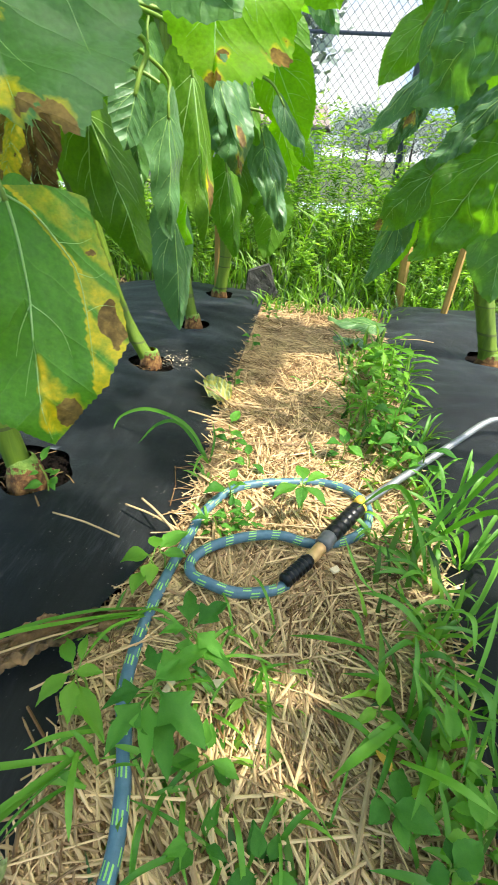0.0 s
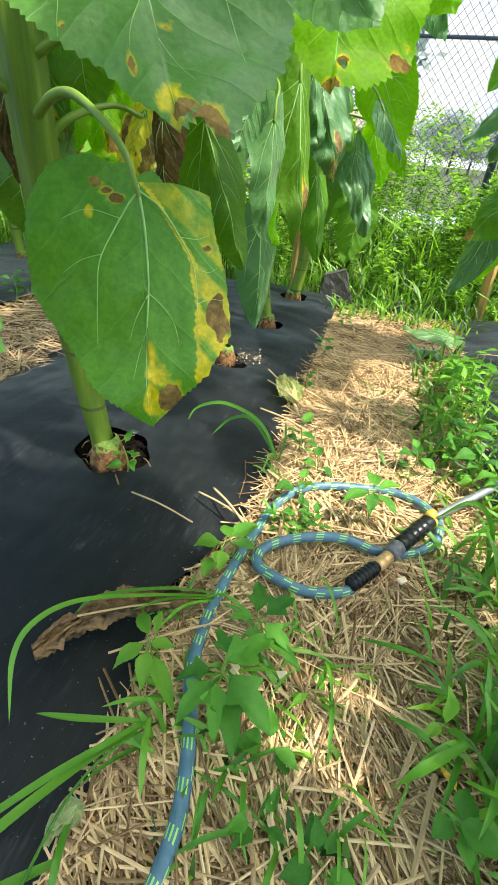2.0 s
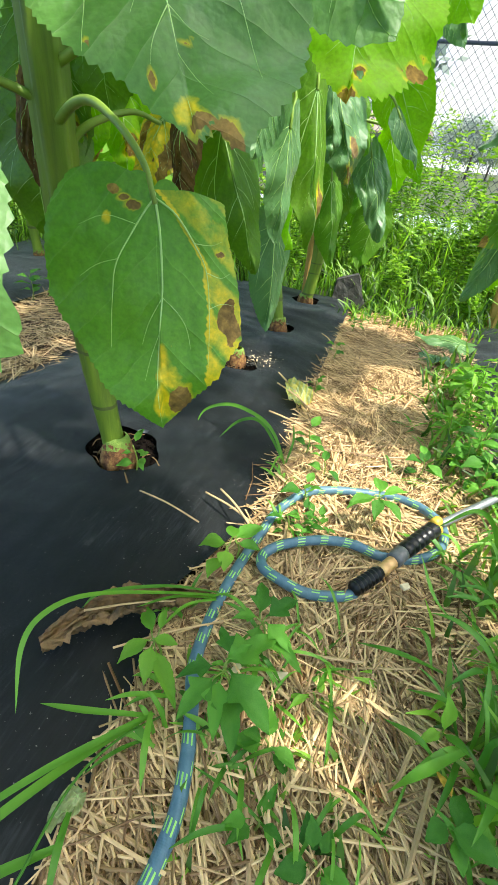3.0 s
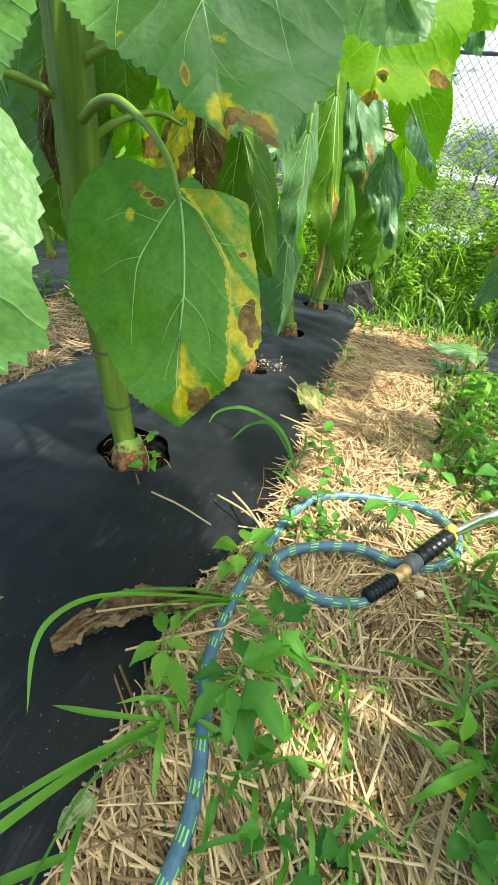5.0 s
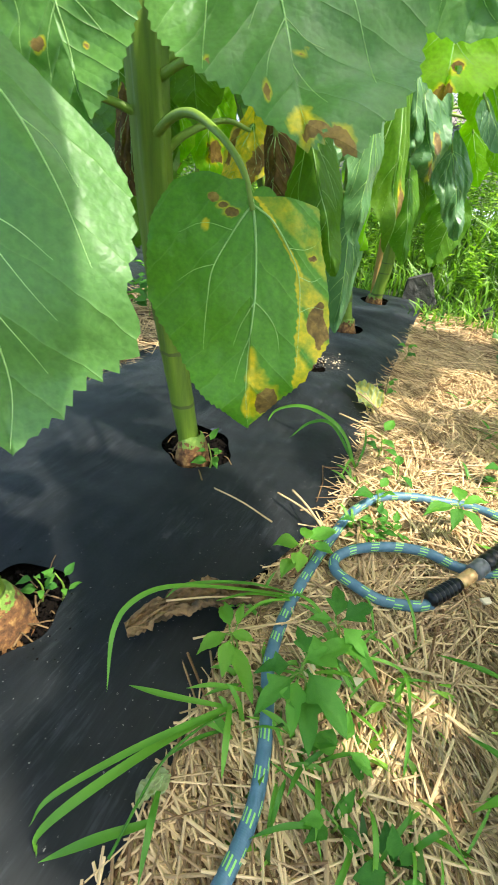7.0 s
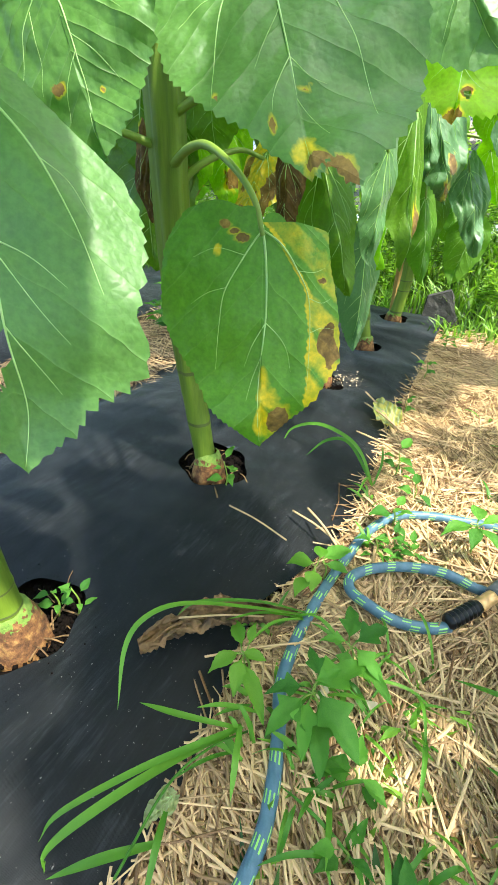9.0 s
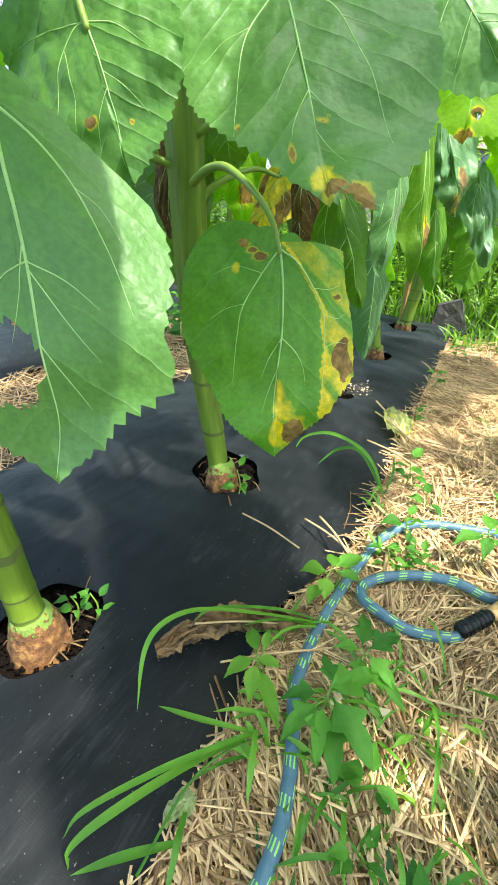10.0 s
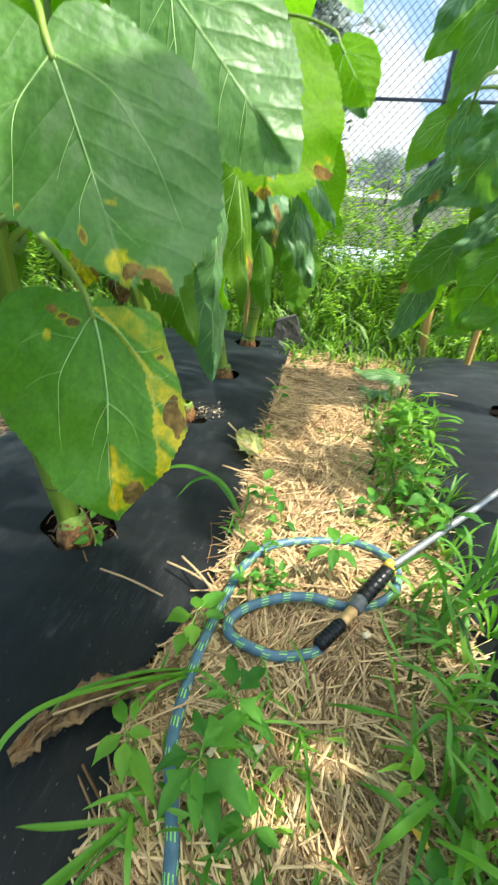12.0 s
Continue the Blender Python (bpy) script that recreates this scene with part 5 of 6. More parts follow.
moulding += [(0.78, 0.0205), (0.88, 0.0200), (0.94, 0.0165), (1, 0.013)]
part("grip", lathe("grip", moulding, M_BLACK, C3 - C2, C4 - C2), wand, "black rubber grip with moulded grooves")
part("valve_ring", lathe("valve_ring", [(0, 0.017), (0.2, 0.0215), (0.8, 0.0215), (1, 0.017)], M_YELLOW, C4.lerp(C3, 0.15) - C2, C4.lerp(C3, 0.09) - C2), wand, "yellow plastic ring")
part("valve", lathe("valve", [(0, 0.008), (0.2, 0.0125), (0.8, 0.0125), (1, 0.008)], M_YELLOW, C4.lerp(C3, 0.16) - C2 + Vector((-0.004, 0.0, 0.013)), C4.lerp(C3, -0.02) - C2 + Vector((-0.004, 0, 0.013))), wand, "yellow thumb valve")
bend = [C4 - C2, C4.lerp(C5, 0.3) - C2, C4.lerp(C5, 0.7) - C2, C4.lerp(C5, 0.93) - C2, C5 - C2 + Vector((0.02, 0.0, 0.004)), C5 - C2 + Vector((0.07, 0.005, 0.0))]
part("shaft", tube("shaft", spline(bend, 8), 0.0090, M_ALU, 14), wand, "straight grey aluminium tube")
part("nozzle_head", lathe("nozzle_head", [(0, 0.011), (0.3, 0.013), (0.6, 0.019), (1, 0.021)], M_BLACK, bend[-1], bend[-1] + Vector((0.06, 0.002, -0.004))), wand, "black nozzle head")


# ---- grasses and weeds ----
def ribbon(line, width, up, fold=0.35):
    """A grass blade: a folded ribbon along a line, widest below the middle, pointed at the end."""
    v, f = [], []
    n = len(line)
    for i, p in enumerate(line):
        s = i / (n - 1)
        w = width * (0.55 + 0.9 * s - 0.2 * s * s) * (1 - s ** 3) if s < 1 else 0.0
        t = (line[min(i + 1, n - 1)] - line[max(i - 1, 0)]).normalized()
        side = t.cross(up).normalized()
        nn = side.cross(t)
        v += [p - side * w * 0.5 + nn * w * fold * 0.5, p, p + side * w * 0.5 + nn * w * fold * 0.5]
    for i in range(n - 1):
        a = i * 3
        f += [(a, a + 1, a + 4, a + 3), (a + 1, a + 2, a + 5, a + 4)]
    return v, f


def blade_line(base, tip, arch):
    b, t = Vector(base), Vector(tip)
    c = b.lerp(t, 0.45) + Vector((0, 0, arch))
    return [b.lerp(c, s).lerp(c.lerp(t, s), s) for s in (i / 11 for i in range(12))]


def up_for(line):
    d = line[-1] - line[0]
    flat = Vector((d.x, d.y, 0))
    return Vector((0, 0, 1)) if flat.length > 0.25 * abs(d.z) else Vector((0.3, -1, 0.2))


def blade(clump, line, width, twist=0.0, up=None):
    base = clump.matrix_basis.translation
    up = Vector(up) if up else up_for(line) + Vector((0.3 * math.sin(twist), 0.3 * math.cos(twist), 0))
    v, f = ribbon([Vector(p) - base for p in line], width, up)
    return part("blade", mesh_from("blade", v, f, [M_GRASS]), clump)


def grass_clump(at, n, reach, height, width, seed, label, lean=(0, 0), category="grass"):
    rng = random.Random(seed)
    clump = thing("grass_clump", label, category, "grass clumps along the path", at=at)
    for k in range(n):
        w = rng.uniform(0, 2 * math.pi)
        r = reach * rng.uniform(0.4, 1.0)
        b = Vector(at) + Vector((rng.gauss(0, 0.012), rng.gauss(0, 0.012), 0))
        h = height * rng.uniform(0.35, 1.0)
        tip = b + Vector((math.cos(w) * r + lean[0], math.sin(w) * r + lean[1], h * rng.uniform(0.25, 0.9)))
        blade(clump, blade_line(b, tip, h * rng.uniform(0.35, 0.7)), width * rng.uniform(0.6, 1.15), w)
    return clump


OVATE_ROWS = ((0, 0.03), (0.10, 0.04), (0.18, 0.55), (0.34, 0.97), (0.46, 1.0), (0.62, 0.82), (0.78, 0.50), (0.90, 0.22), (1, 0))
LOBED_ROWS = ((0, 0.03), (0.16, 0.04), (0.22, 0.45), (0.32, 0.80), (0.38, 1.0), (0.45, 0.80), (0.56, 0.78), (0.62, 0.62), (0.76, 0.42), (0.88, 0.20), (1, 0))
THREE_LOBES = ((0, 0.03), (0.10, 0.05), (0.16, 0.30), (0.24, 0.55), (0.32, 0.82), (0.39, 1.0), (0.43, 0.72), (0.47, 0.46), (0.56, 0.50), (0.66, 0.46), (0.78, 0.33), (0.90, 0.16), (1, 0))
LANCE_ROWS = ((0, 0.10), (0.12, 0.5), (0.35, 1.0), (0.6, 0.85), (0.85, 0.35), (1, 0))


def ovate_mesh(name, mat, width, seed, tooth=0.0, rows=OVATE_ROWS, n=14):
    """A small pointed leaf, 1 long, along y: folded along its midrib, edges wavy."""
    v, f = [], []
    for i in range(n + 1):
        s = i / n
        w = width * profile(rows, s) + (tooth * (i % 2) * (0.2 < s < 0.93))
        z = 0.08 * math.sin(s * 2.5 + 0.2 * seed) - 0.08 * s * s
        for q in (-1, -0.5, 0, 0.5, 1):
            v.append((q * w * 0.5 + 0.03 * math.sin(s * 3 + seed), s, z + 0.15 * abs(q) * w - 0.03 * math.cos(q * 4 + s * 9 + seed) * abs(q)))
    for i in range(n):
        for q in range(4):
            a = i * 5 + q
            f.append((a, a + 1, a + 6, a + 5))
    return mesh_from(name, v, f, [mat])


OVATE = [ovate_mesh("leaf", M_WEED, w, i, 0.04) for i, w in enumerate((0.54, 0.62, 0.46))]
LOBED = [ovate_mesh("leaf", M_WEED, w, i, 0.0, LOBED_ROWS, 18) for i, w in enumerate((0.46, 0.54, 0.40))]
LOBED_BIG = [ovate_mesh("leaf", M_WEED, w, i, 0.015, THREE_LOBES, 26) for i, w in enumerate((0.74, 0.80, 0.66))]
BROAD = [ovate_mesh("leaf", M_WEED_BRIGHT, w, i, 0.02) for i, w in enumerate((0.70, 0.80))]
OVATE_BRIGHT = [ovate_mesh("leaf", M_WEED_BRIGHT, w, i, 0.03) for i, w in enumerate((0.44, 0.50, 0.38))]
LANCE = [ovate_mesh("leaf", M_WEED_BRIGHT, w, i, 0.0, LANCE_ROWS, 10) for i, w in enumerate((0.22, 0.28))]


def weed(at, height, leaves, size, seed, label, meshes=None, lean=(0, 0)):
    """An upright weed: a thin stalk with leaves in turn up to a rosette at its top."""
    rng = random.Random(seed)
    ob = thing("weed", label, "weed", "weeds in the straw", at=at)
    top = Vector((lean[0], lean[1], height))
    line = spline([Vector((0, 0, -0.01)), top * 0.5 + Vector((0.006, 0.004, 0)), top], 6)
    part("stalk", tube("stalk", line, lambda s: 0.0022 - 0.001 * s, M_PETIOLE, 6), ob)
    pool = meshes or OVATE
    for k in range(leaves):
        s = 0.3 + 0.7 * (k / max(1, leaves - 1))
        p = line[min(len(line) - 1, int(s * (len(line) - 1)))]
        w = k * 2.1 + rng.uniform(-0.35, 0.35)
        ln = size * rng.uniform(0.65, 1.1)
        m = Matrix.Translation(p) @ Euler((radians(rng.uniform(-18, 30) + 18 * (k == leaves - 1)), radians(rng.uniform(-18, 18)), w)).to_matrix().to_4x4()
        m = m @ Matrix.Translation((0, 0.008, 0)) @ Matrix.Scale(ln, 4)
        part("leaf", pool[k % len(pool)], ob, m=m)
    return ob


# broad-leaved weeds standing over the hose and the straw
weed((0.310, 1.060, 0.0), 0.070, 7, 0.050, 7, "leafy weed inside the hose loop")
weed((0.270, 1.260, 0.0), 0.090, 7, 0.052, 8, "bright green weed in the straw")
weed((0.330, 1.190, 0.0), 0.060, 5, 0.045, 9, "small green weed in the straw")
weed((0.400, 0.480, 0.0), 0.050, 9, 0.036, 11, "low green seedling cluster on the straw", LOBED)
weed((0.430, 0.640, 0.0), 0.050, 8, 0.036, 12, "fine-leaved green weed on the straw", LANCE)
weed((0.215, 1.60, 0.02), 0.050, 6, 0.035, 13, "small seedling along the fabric edge")
weed((0.215, 1.95, 0.02), 0.060, 6, 0.035, 14, "small seedling along the fabric edge")
weed((0.230, 2.32, 0.02), 0.050, 8, 0.040, 15, "small pale seedling along the fabric edge")
weed((0.255, 2.45, 0.02), 0.060, 9, 0.045, 16, "small pale seedling along the fabric edge")
weed((-0.120, 0.540, 0.035), 0.055, 6, 0.028, 17, "young seedling in the planting hole")
weed((-0.088, 0.555, 0.040), 0.060, 6, 0.026, 18, "young seedling in the planting hole")
weed((-0.058, 0.968, 0.030), 0.085, 7, 0.036, 19, "small weed beside a sunflower root crown")
for k, (x, y, h) in enumerate(((0.70, 1.72, 0.20), (0.66, 1.60, 0.17), (0.73, 1.55, 0.16), (0.69, 1.84, 0.15), (0.62, 1.50, 0.11), (0.74, 1.66, 0.18), (0.66, 1.75, 0.14))):
    weed((x, y, 0.0), h, 15, 0.075, 30 + k, "bushy narrow-leaved weed at the path edge", LANCE if k % 3 else OVATE_BRIGHT)
for k, (x, y) in enumerate(((0.70, 1.31), (0.74, 1.24), (0.66, 1.36), (0.69, 1.42))):
    weed((x, y, 0.0), 0.11, 9, 0.062, 40 + k, "leafy green weed beside the wand")
for k, (x, y) in enumerate(((0.66, 0.555), (0.70, 0.53), (0.685, 0.61))):
    weed((x, y, 0.0), 0.075, 10, 0.046, 50 + k, "broad green weed at the path edge", OVATE_BRIGHT)

weed((0.385, 0.560, 0.0), 0.050, 7, 0.045, 21, "low green weed in the near straw")
weed((0.470, 0.470, 0.0), 0.045, 7, 0.040, 23, "low green seedling cluster on the straw")
weed((0.560, 1.300, 0.0), 0.070, 7, 0.050, 24, "leafy green weed in the straw")



def laid_weed(at, label, rows, pool, rise=0.09):
    """A weed whose leaves are set one by one: rows of stalk joint, tip, breadth against length."""
    ob = thing("weed", label, "weed", "weeds in the straw", at=at)
    base = Vector(at)
    mid = sum((Vector(r[0]) for r in rows), Vector()) / len(rows) - base
    line = spline([Vector((0, 0, -0.01)), mid * 0.5 + Vector((0.004, 0.004, 0)), mid], 6)
    part("stalk", tube("stalk", line, lambda s: 0.0024 - 0.001 * s, M_PETIOLE, 6), ob)
    for k, (joint, tip, breadth) in enumerate(rows):
        a, b = Vector(joint), Vector(tip)
        d = b - a
        ln = d.length
        y = d.normalized()
        x = y.cross(Vector((0.15 * math.sin(k * 2.3), 0.15 * math.cos(k * 1.7), 1))).normalized()
        z = x.cross(y)
        p = a - base
        m = Matrix(((x.x * breadth, y.x, z.x, p.x), (x.y * breadth, y.y, z.y, p.y), (x.z * breadth, y.z, z.z, p.z), (0, 0, 0, 1))) @ Matrix.Scale(ln, 4)
        part("leaf", pool[k % len(pool)], ob, m=m)
        part("leaf_stalk", tube("leaf_stalk", spline([mid * 0.92, mid.lerp(p, 0.6) - Vector((0, 0, 0.004)), p + y * 0.1 * ln], 4), 0.0011, M_PETIOLE, 5), ob)
    return ob


laid_weed((0.318, 0.612, 0.0), "big lobed-leaved green weed standing over the blue hose",
          (((0.306, 0.608, 0.088), (0.362, 0.684, 0.078), 0.85), ((0.316, 0.604, 0.092), (0.390, 0.556, 0.070), 0.85), ((0.309, 0.592, 0.085), (0.324, 0.524, 0.070), 0.85),
           ((0.301, 0.592, 0.085), (0.275, 0.526, 0.072), 0.8), ((0.297, 0.602, 0.086), (0.250, 0.574, 0.078), 0.8), ((0.310, 0.618, 0.095), (0.280, 0.662, 0.090), 0.8),
           ((0.308, 0.606, 0.104), (0.334, 0.640, 0.106), 0.8), ((0.322, 0.596, 0.075), (0.352, 0.520, 0.060), 0.75)), LOBED_BIG)
laid_weed((0.336, 0.702, 0.0), "lobed-leaved weed beside the hose loop",
          (((0.326, 0.700, 0.085), (0.308, 0.770, 0.078), 0.75), ((0.334, 0.703, 0.085), (0.374, 0.762, 0.075), 0.75), ((0.338, 0.696, 0.085), (0.390, 0.668, 0.072), 0.85),
           ((0.326, 0.698, 0.085), (0.286, 0.684, 0.078), 0.8), ((0.330, 0.690, 0.08), (0.336, 0.640, 0.070), 0.75), ((0.345, 0.690, 0.07), (0.410, 0.650, 0.062), 0.6)), LOBED_BIG)
laid_weed((0.205, 0.612, 0.02), "pointed-leaved weed at the fabric edge",
          (((0.192, 0.612, 0.072), (0.164, 0.566, 0.062), 1.0), ((0.194, 0.614, 0.072), (0.230, 0.622, 0.066), 1.0), ((0.190, 0.617, 0.074), (0.156, 0.662, 0.068), 1.0),
           ((0.204, 0.602, 0.066), (0.266, 0.546, 0.058), 0.65), ((0.198, 0.606, 0.070), (0.211, 0.556, 0.058), 0.9), ((0.200, 0.622, 0.08), (0.192, 0.660, 0.085), 0.9)), OVATE_BRIGHT)
laid_weed((0.224, 0.822, 0.02), "pale crinkled round-leaved seedling at the fabric edge",
          (((0.222, 0.829, 0.072), (0.178, 0.802, 0.074), 1.1), ((0.226, 0.815, 0.070), (0.238, 0.774, 0.064), 0.9), ((0.222, 0.800, 0.066), (0.217, 0.752, 0.060), 0.8), ((0.228, 0.835, 0.080), (0.215, 0.868, 0.080), 0.9)), BROAD)
laid_weed((0.236, 0.850, 0.02), "dull green round-leaved seedling at the fabric edge", (((0.230, 0.845, 0.072), (0.268, 0.900, 0.070), 1.0), ((0.238, 0.840, 0.070), (0.280, 0.850, 0.06), 0.9)), OVATE)
laid_weed((0.470, 1.060, 0.0), "broad-leaved weed in front of the hose loop",
          (((0.462, 1.062, 0.092), (0.408, 1.008, 0.085), 0.75), ((0.466, 1.070, 0.095), (0.455, 1.130, 0.095), 0.8), ((0.470, 1.066, 0.095), (0.525, 1.112, 0.092), 0.75),
           ((0.468, 1.060, 0.092), (0.466, 1.000, 0.082), 0.8), ((0.472, 1.062, 0.088), (0.520, 1.030, 0.075), 0.8)), OVATE)
for k, (x, y, n) in enumerate(((0.330, 0.985, 7), (0.300, 0.965, 6), (0.360, 0.990, 6))):
    weed((x, y, 0.0), 0.055, n + 3, 0.040, 80 + k, "small feathery green weed inside the hose loop", LOBED)
laid_weed((0.603, 0.539, 0.000), "ovate-leaved green weed at the path edge", (((0.598, 0.538, 0.085), (0.650, 0.523, 0.085), 1.15), ((0.601, 0.544, 0.075), (0.578, 0.523, 0.067), 1.15), ((0.607, 0.540, 0.075), (0.623, 0.585, 0.067), 1.15), ((0.606, 0.535, 0.075), (0.618, 0.506, 0.067), 1.15)), OVATE)
laid_weed((0.658, 0.498, 0.000), "ovate-leaved green weed at the path edge", (((0.656, 0.497, 0.080), (0.692, 0.524, 0.084), 1.15), ((0.658, 0.496, 0.075), (0.633, 0.488, 0.067), 1.15), ((0.657, 0.496, 0.085), (0.675, 0.490, 0.085), 1.15), ((0.659, 0.501, 0.075), (0.661, 0.527, 0.067), 1.15)), OVATE)
laid_weed((0.604, 0.657, 0.000), "ovate-leaved weed standing in the straw", (((0.604, 0.657, 0.050), (0.595, 0.682, 0.100), 0.90), ((0.604, 0.655, 0.050), (0.634, 0.634, 0.060), 0.80), ((0.602, 0.655, 0.050), (0.566, 0.624, 0.060), 0.80)), OVATE_BRIGHT)
wilt = thing("fallen_leaf", "wilted whitish green leaf scrap in the grass", "leaf", at=(0.19, 0.44, 0.04))
leaf(wilt, (0.208, 0.425, 0.055), (0.190, 0.392, 0.045), (0.5, -0.3, 0.6), 0.7, 0.4, 0.6, 0.25, M_LEAF_WILT, crumple=0.5, fine=1)

# grass along the path
left = grass_clump((0.250, 0.520, 0.020), 7, 0.09, 0.08, 0.010, 61, "crabgrass clump spilling over the black fabric", lean=(0.01, -0.02))
for pts, w in ((((0.240, 0.533, 0.050), (0.216, 0.479, 0.085), (0.176, 0.418, 0.100), (0.129, 0.345, 0.100), (0.117, 0.318, 0.075)), 0.011),
               (((0.240, 0.533, 0.050), (0.194, 0.436, 0.090), (0.156, 0.358, 0.100), (0.133, 0.318, 0.080), (0.133, 0.306, 0.050)), 0.014),
               (((0.235, 0.525, 0.055), (0.171, 0.490, 0.085), (0.115, 0.479, 0.080)), 0.012),
               (((0.240, 0.528, 0.060), (0.259, 0.483, 0.085), (0.271, 0.451, 0.060)), 0.010),
               (((0.229, 0.375, 0.090), (0.192, 0.337, 0.100), (0.149, 0.302, 0.080)), 0.013),
               (((0.222, 0.400, 0.095), (0.236, 0.370, 0.115), (0.250, 0.330, 0.100)), 0.009),
               (((0.256, 0.561, 0.050), (0.212, 0.536, 0.070), (0.177, 0.519, 0.060)), 0.010)):
    blade(left, spline(pts, 6), w)
part("culm", tube("culm", [p - Vector((0.250, 0.520, 0.020)) for p in spline([(0.245, 0.540, 0.030), (0.225, 0.480, 0.080), (0.209, 0.420, 0.095), (0.213, 0.333, 0.100)], 6)], 0.0016, M_GRASS, 6), left)
arch = thing("grass_clump", "long arching grass blades over the withered leaf", "grass", "grass clumps along the path", at=(0.245, 0.750, 0.02))
for pts, w in ((((0.245, 0.750, 0.030), (0.170, 0.669, 0.094), (0.111, 0.591, 0.150), (0.084, 0.540, 0.160), (0.080, 0.501, 0.140), (0.100, 0.456, 0.085)), 0.012),
               (((0.245, 0.755, 0.030), (0.180, 0.690, 0.090), (0.115, 0.620, 0.125), (0.095, 0.590, 0.115)), 0.010),
               (((0.248, 0.745, 0.030), (0.190, 0.690, 0.070), (0.150, 0.640, 0.085)), 0.008),
               (((0.250, 0.745, 0.030), (0.210, 0.690, 0.060), (0.185, 0.640, 0.045)), 0.008)):
    blade(arch, spline(pts, 6), w)
arc2 = thing("grass_clump", "curving grass blades leaning over the black fabric", "grass", "grass clumps along the path", at=(0.232, 1.200, 0.01))
for pts, w in ((((0.232, 1.200, 0.010), (0.190, 1.225, 0.070), (0.142, 1.234, 0.104), (0.061, 1.241, 0.115), (-0.013, 1.251, 0.075), (-0.033, 1.230, 0.030)), 0.014),
               (((0.230, 1.205, 0.010), (0.150, 1.240, 0.085), (0.090, 1.240, 0.075), (0.050, 1.200, 0.035)), 0.013),
               (((0.235, 1.195, 0.010), (0.225, 1.150, 0.060), (0.222, 1.080, 0.050)), 0.009),
               (((0.235, 1.200, 0.010), (0.240, 1.230, 0.060), (0.230, 1.250, 0.100)), 0.009)):
    blade(arc2, spline(pts, 6), w * 0.8, up=(0.1, -0.75, 0.65))

rng = random.Random(77)
for k, (x, y, n, r, h) in enumerate(((0.78, 1.08, 13, 0.16, 0.26), (0.74, 1.18, 10, 0.15, 0.20), (0.80, 0.98, 12, 0.16, 0.24), (0.72, 0.92, 11, 0.15, 0.18), (0.77, 0.85, 11, 0.15, 0.20),
                                     (0.70, 0.78, 10, 0.15, 0.14), (0.75, 0.70, 11, 0.15, 0.16), (0.66, 0.66, 11, 0.15, 0.12), (0.72, 0.60, 12, 0.14, 0.14), 
                                     (0.68, 0.50, 10, 0.13, 0.12), (0.64, 1.02, 8, 0.13, 0.12), (0.70, 1.50, 10, 0.12, 0.16), (0.66, 1.62, 9, 0.12, 0.14),
                                     (0.74, 1.38, 10, 0.14, 0.16), (0.36, 0.60, 8, 0.10, 0.06), (0.33, 0.70, 7, 0.10, 0.07), 
                                     (0.30, 0.98, 6, 0.09, 0.08), (0.50, 1.26, 6, 0.10, 0.06), (0.46, 1.72, 5, 0.09, 0.06), (0.25, 1.12, 6, 0.08, 0.09),
                                     (0.20, 0.70, 6, 0.10, 0.07), (0.38, 0.52, 9, 0.09, 0.06), (0.34, 0.53, 8, 0.08, 0.06), (0.31, 0.64, 8, 0.08, 0.08), (0.40, 0.66, 8, 0.09, 0.07), (0.24, 0.60, 8, 0.09, 0.08), (0.55, 1.55, 6, 0.10, 0.08), (0.60, 2.02, 6, 0.10, 0.08))):
    grass_clump((x, y, 0.0), n, r, h, 0.0120 if y < 1.1 and x > 0.55 else 0.0095, 100 + k, "green crabgrass clump in the straw" if x < 0.6 else "lush long green grass clump at the fabric edge")
tall = thing("grass_clump", "tall arching grass culms leaning across the wand", "grass", "grass clumps along the path", at=(0.72, 1.02, 0.0))
for pts, w in ((((0.68, 0.96, 0.01), (0.74, 1.00, 0.16), (0.80, 1.00, 0.30), (0.87, 0.98, 0.42)), 0.012),
               (((0.72, 1.02, 0.01), (0.78, 1.03, 0.15), (0.80, 1.00, 0.26), (0.79, 0.94, 0.33)), 0.010),
               (((0.72, 1.02, 0.01), (0.76, 0.97, 0.14), (0.77, 0.90, 0.22), (0.76, 0.83, 0.20)), 0.011),
               (((0.70, 0.98, 0.01), (0.68, 1.00, 0.12), (0.63, 1.00, 0.17), (0.57, 0.98, 0.12)), 0.010)):
    blade(tall, spline(pts, 6), w * 1.1, up=(-0.4, -0.8, 0.4))

near = thing("grass_clump", "broad-bladed bright crabgrass sprawling over the straw", "grass", "grass clumps along the path", at=(0.64, 0.68, 0.0))
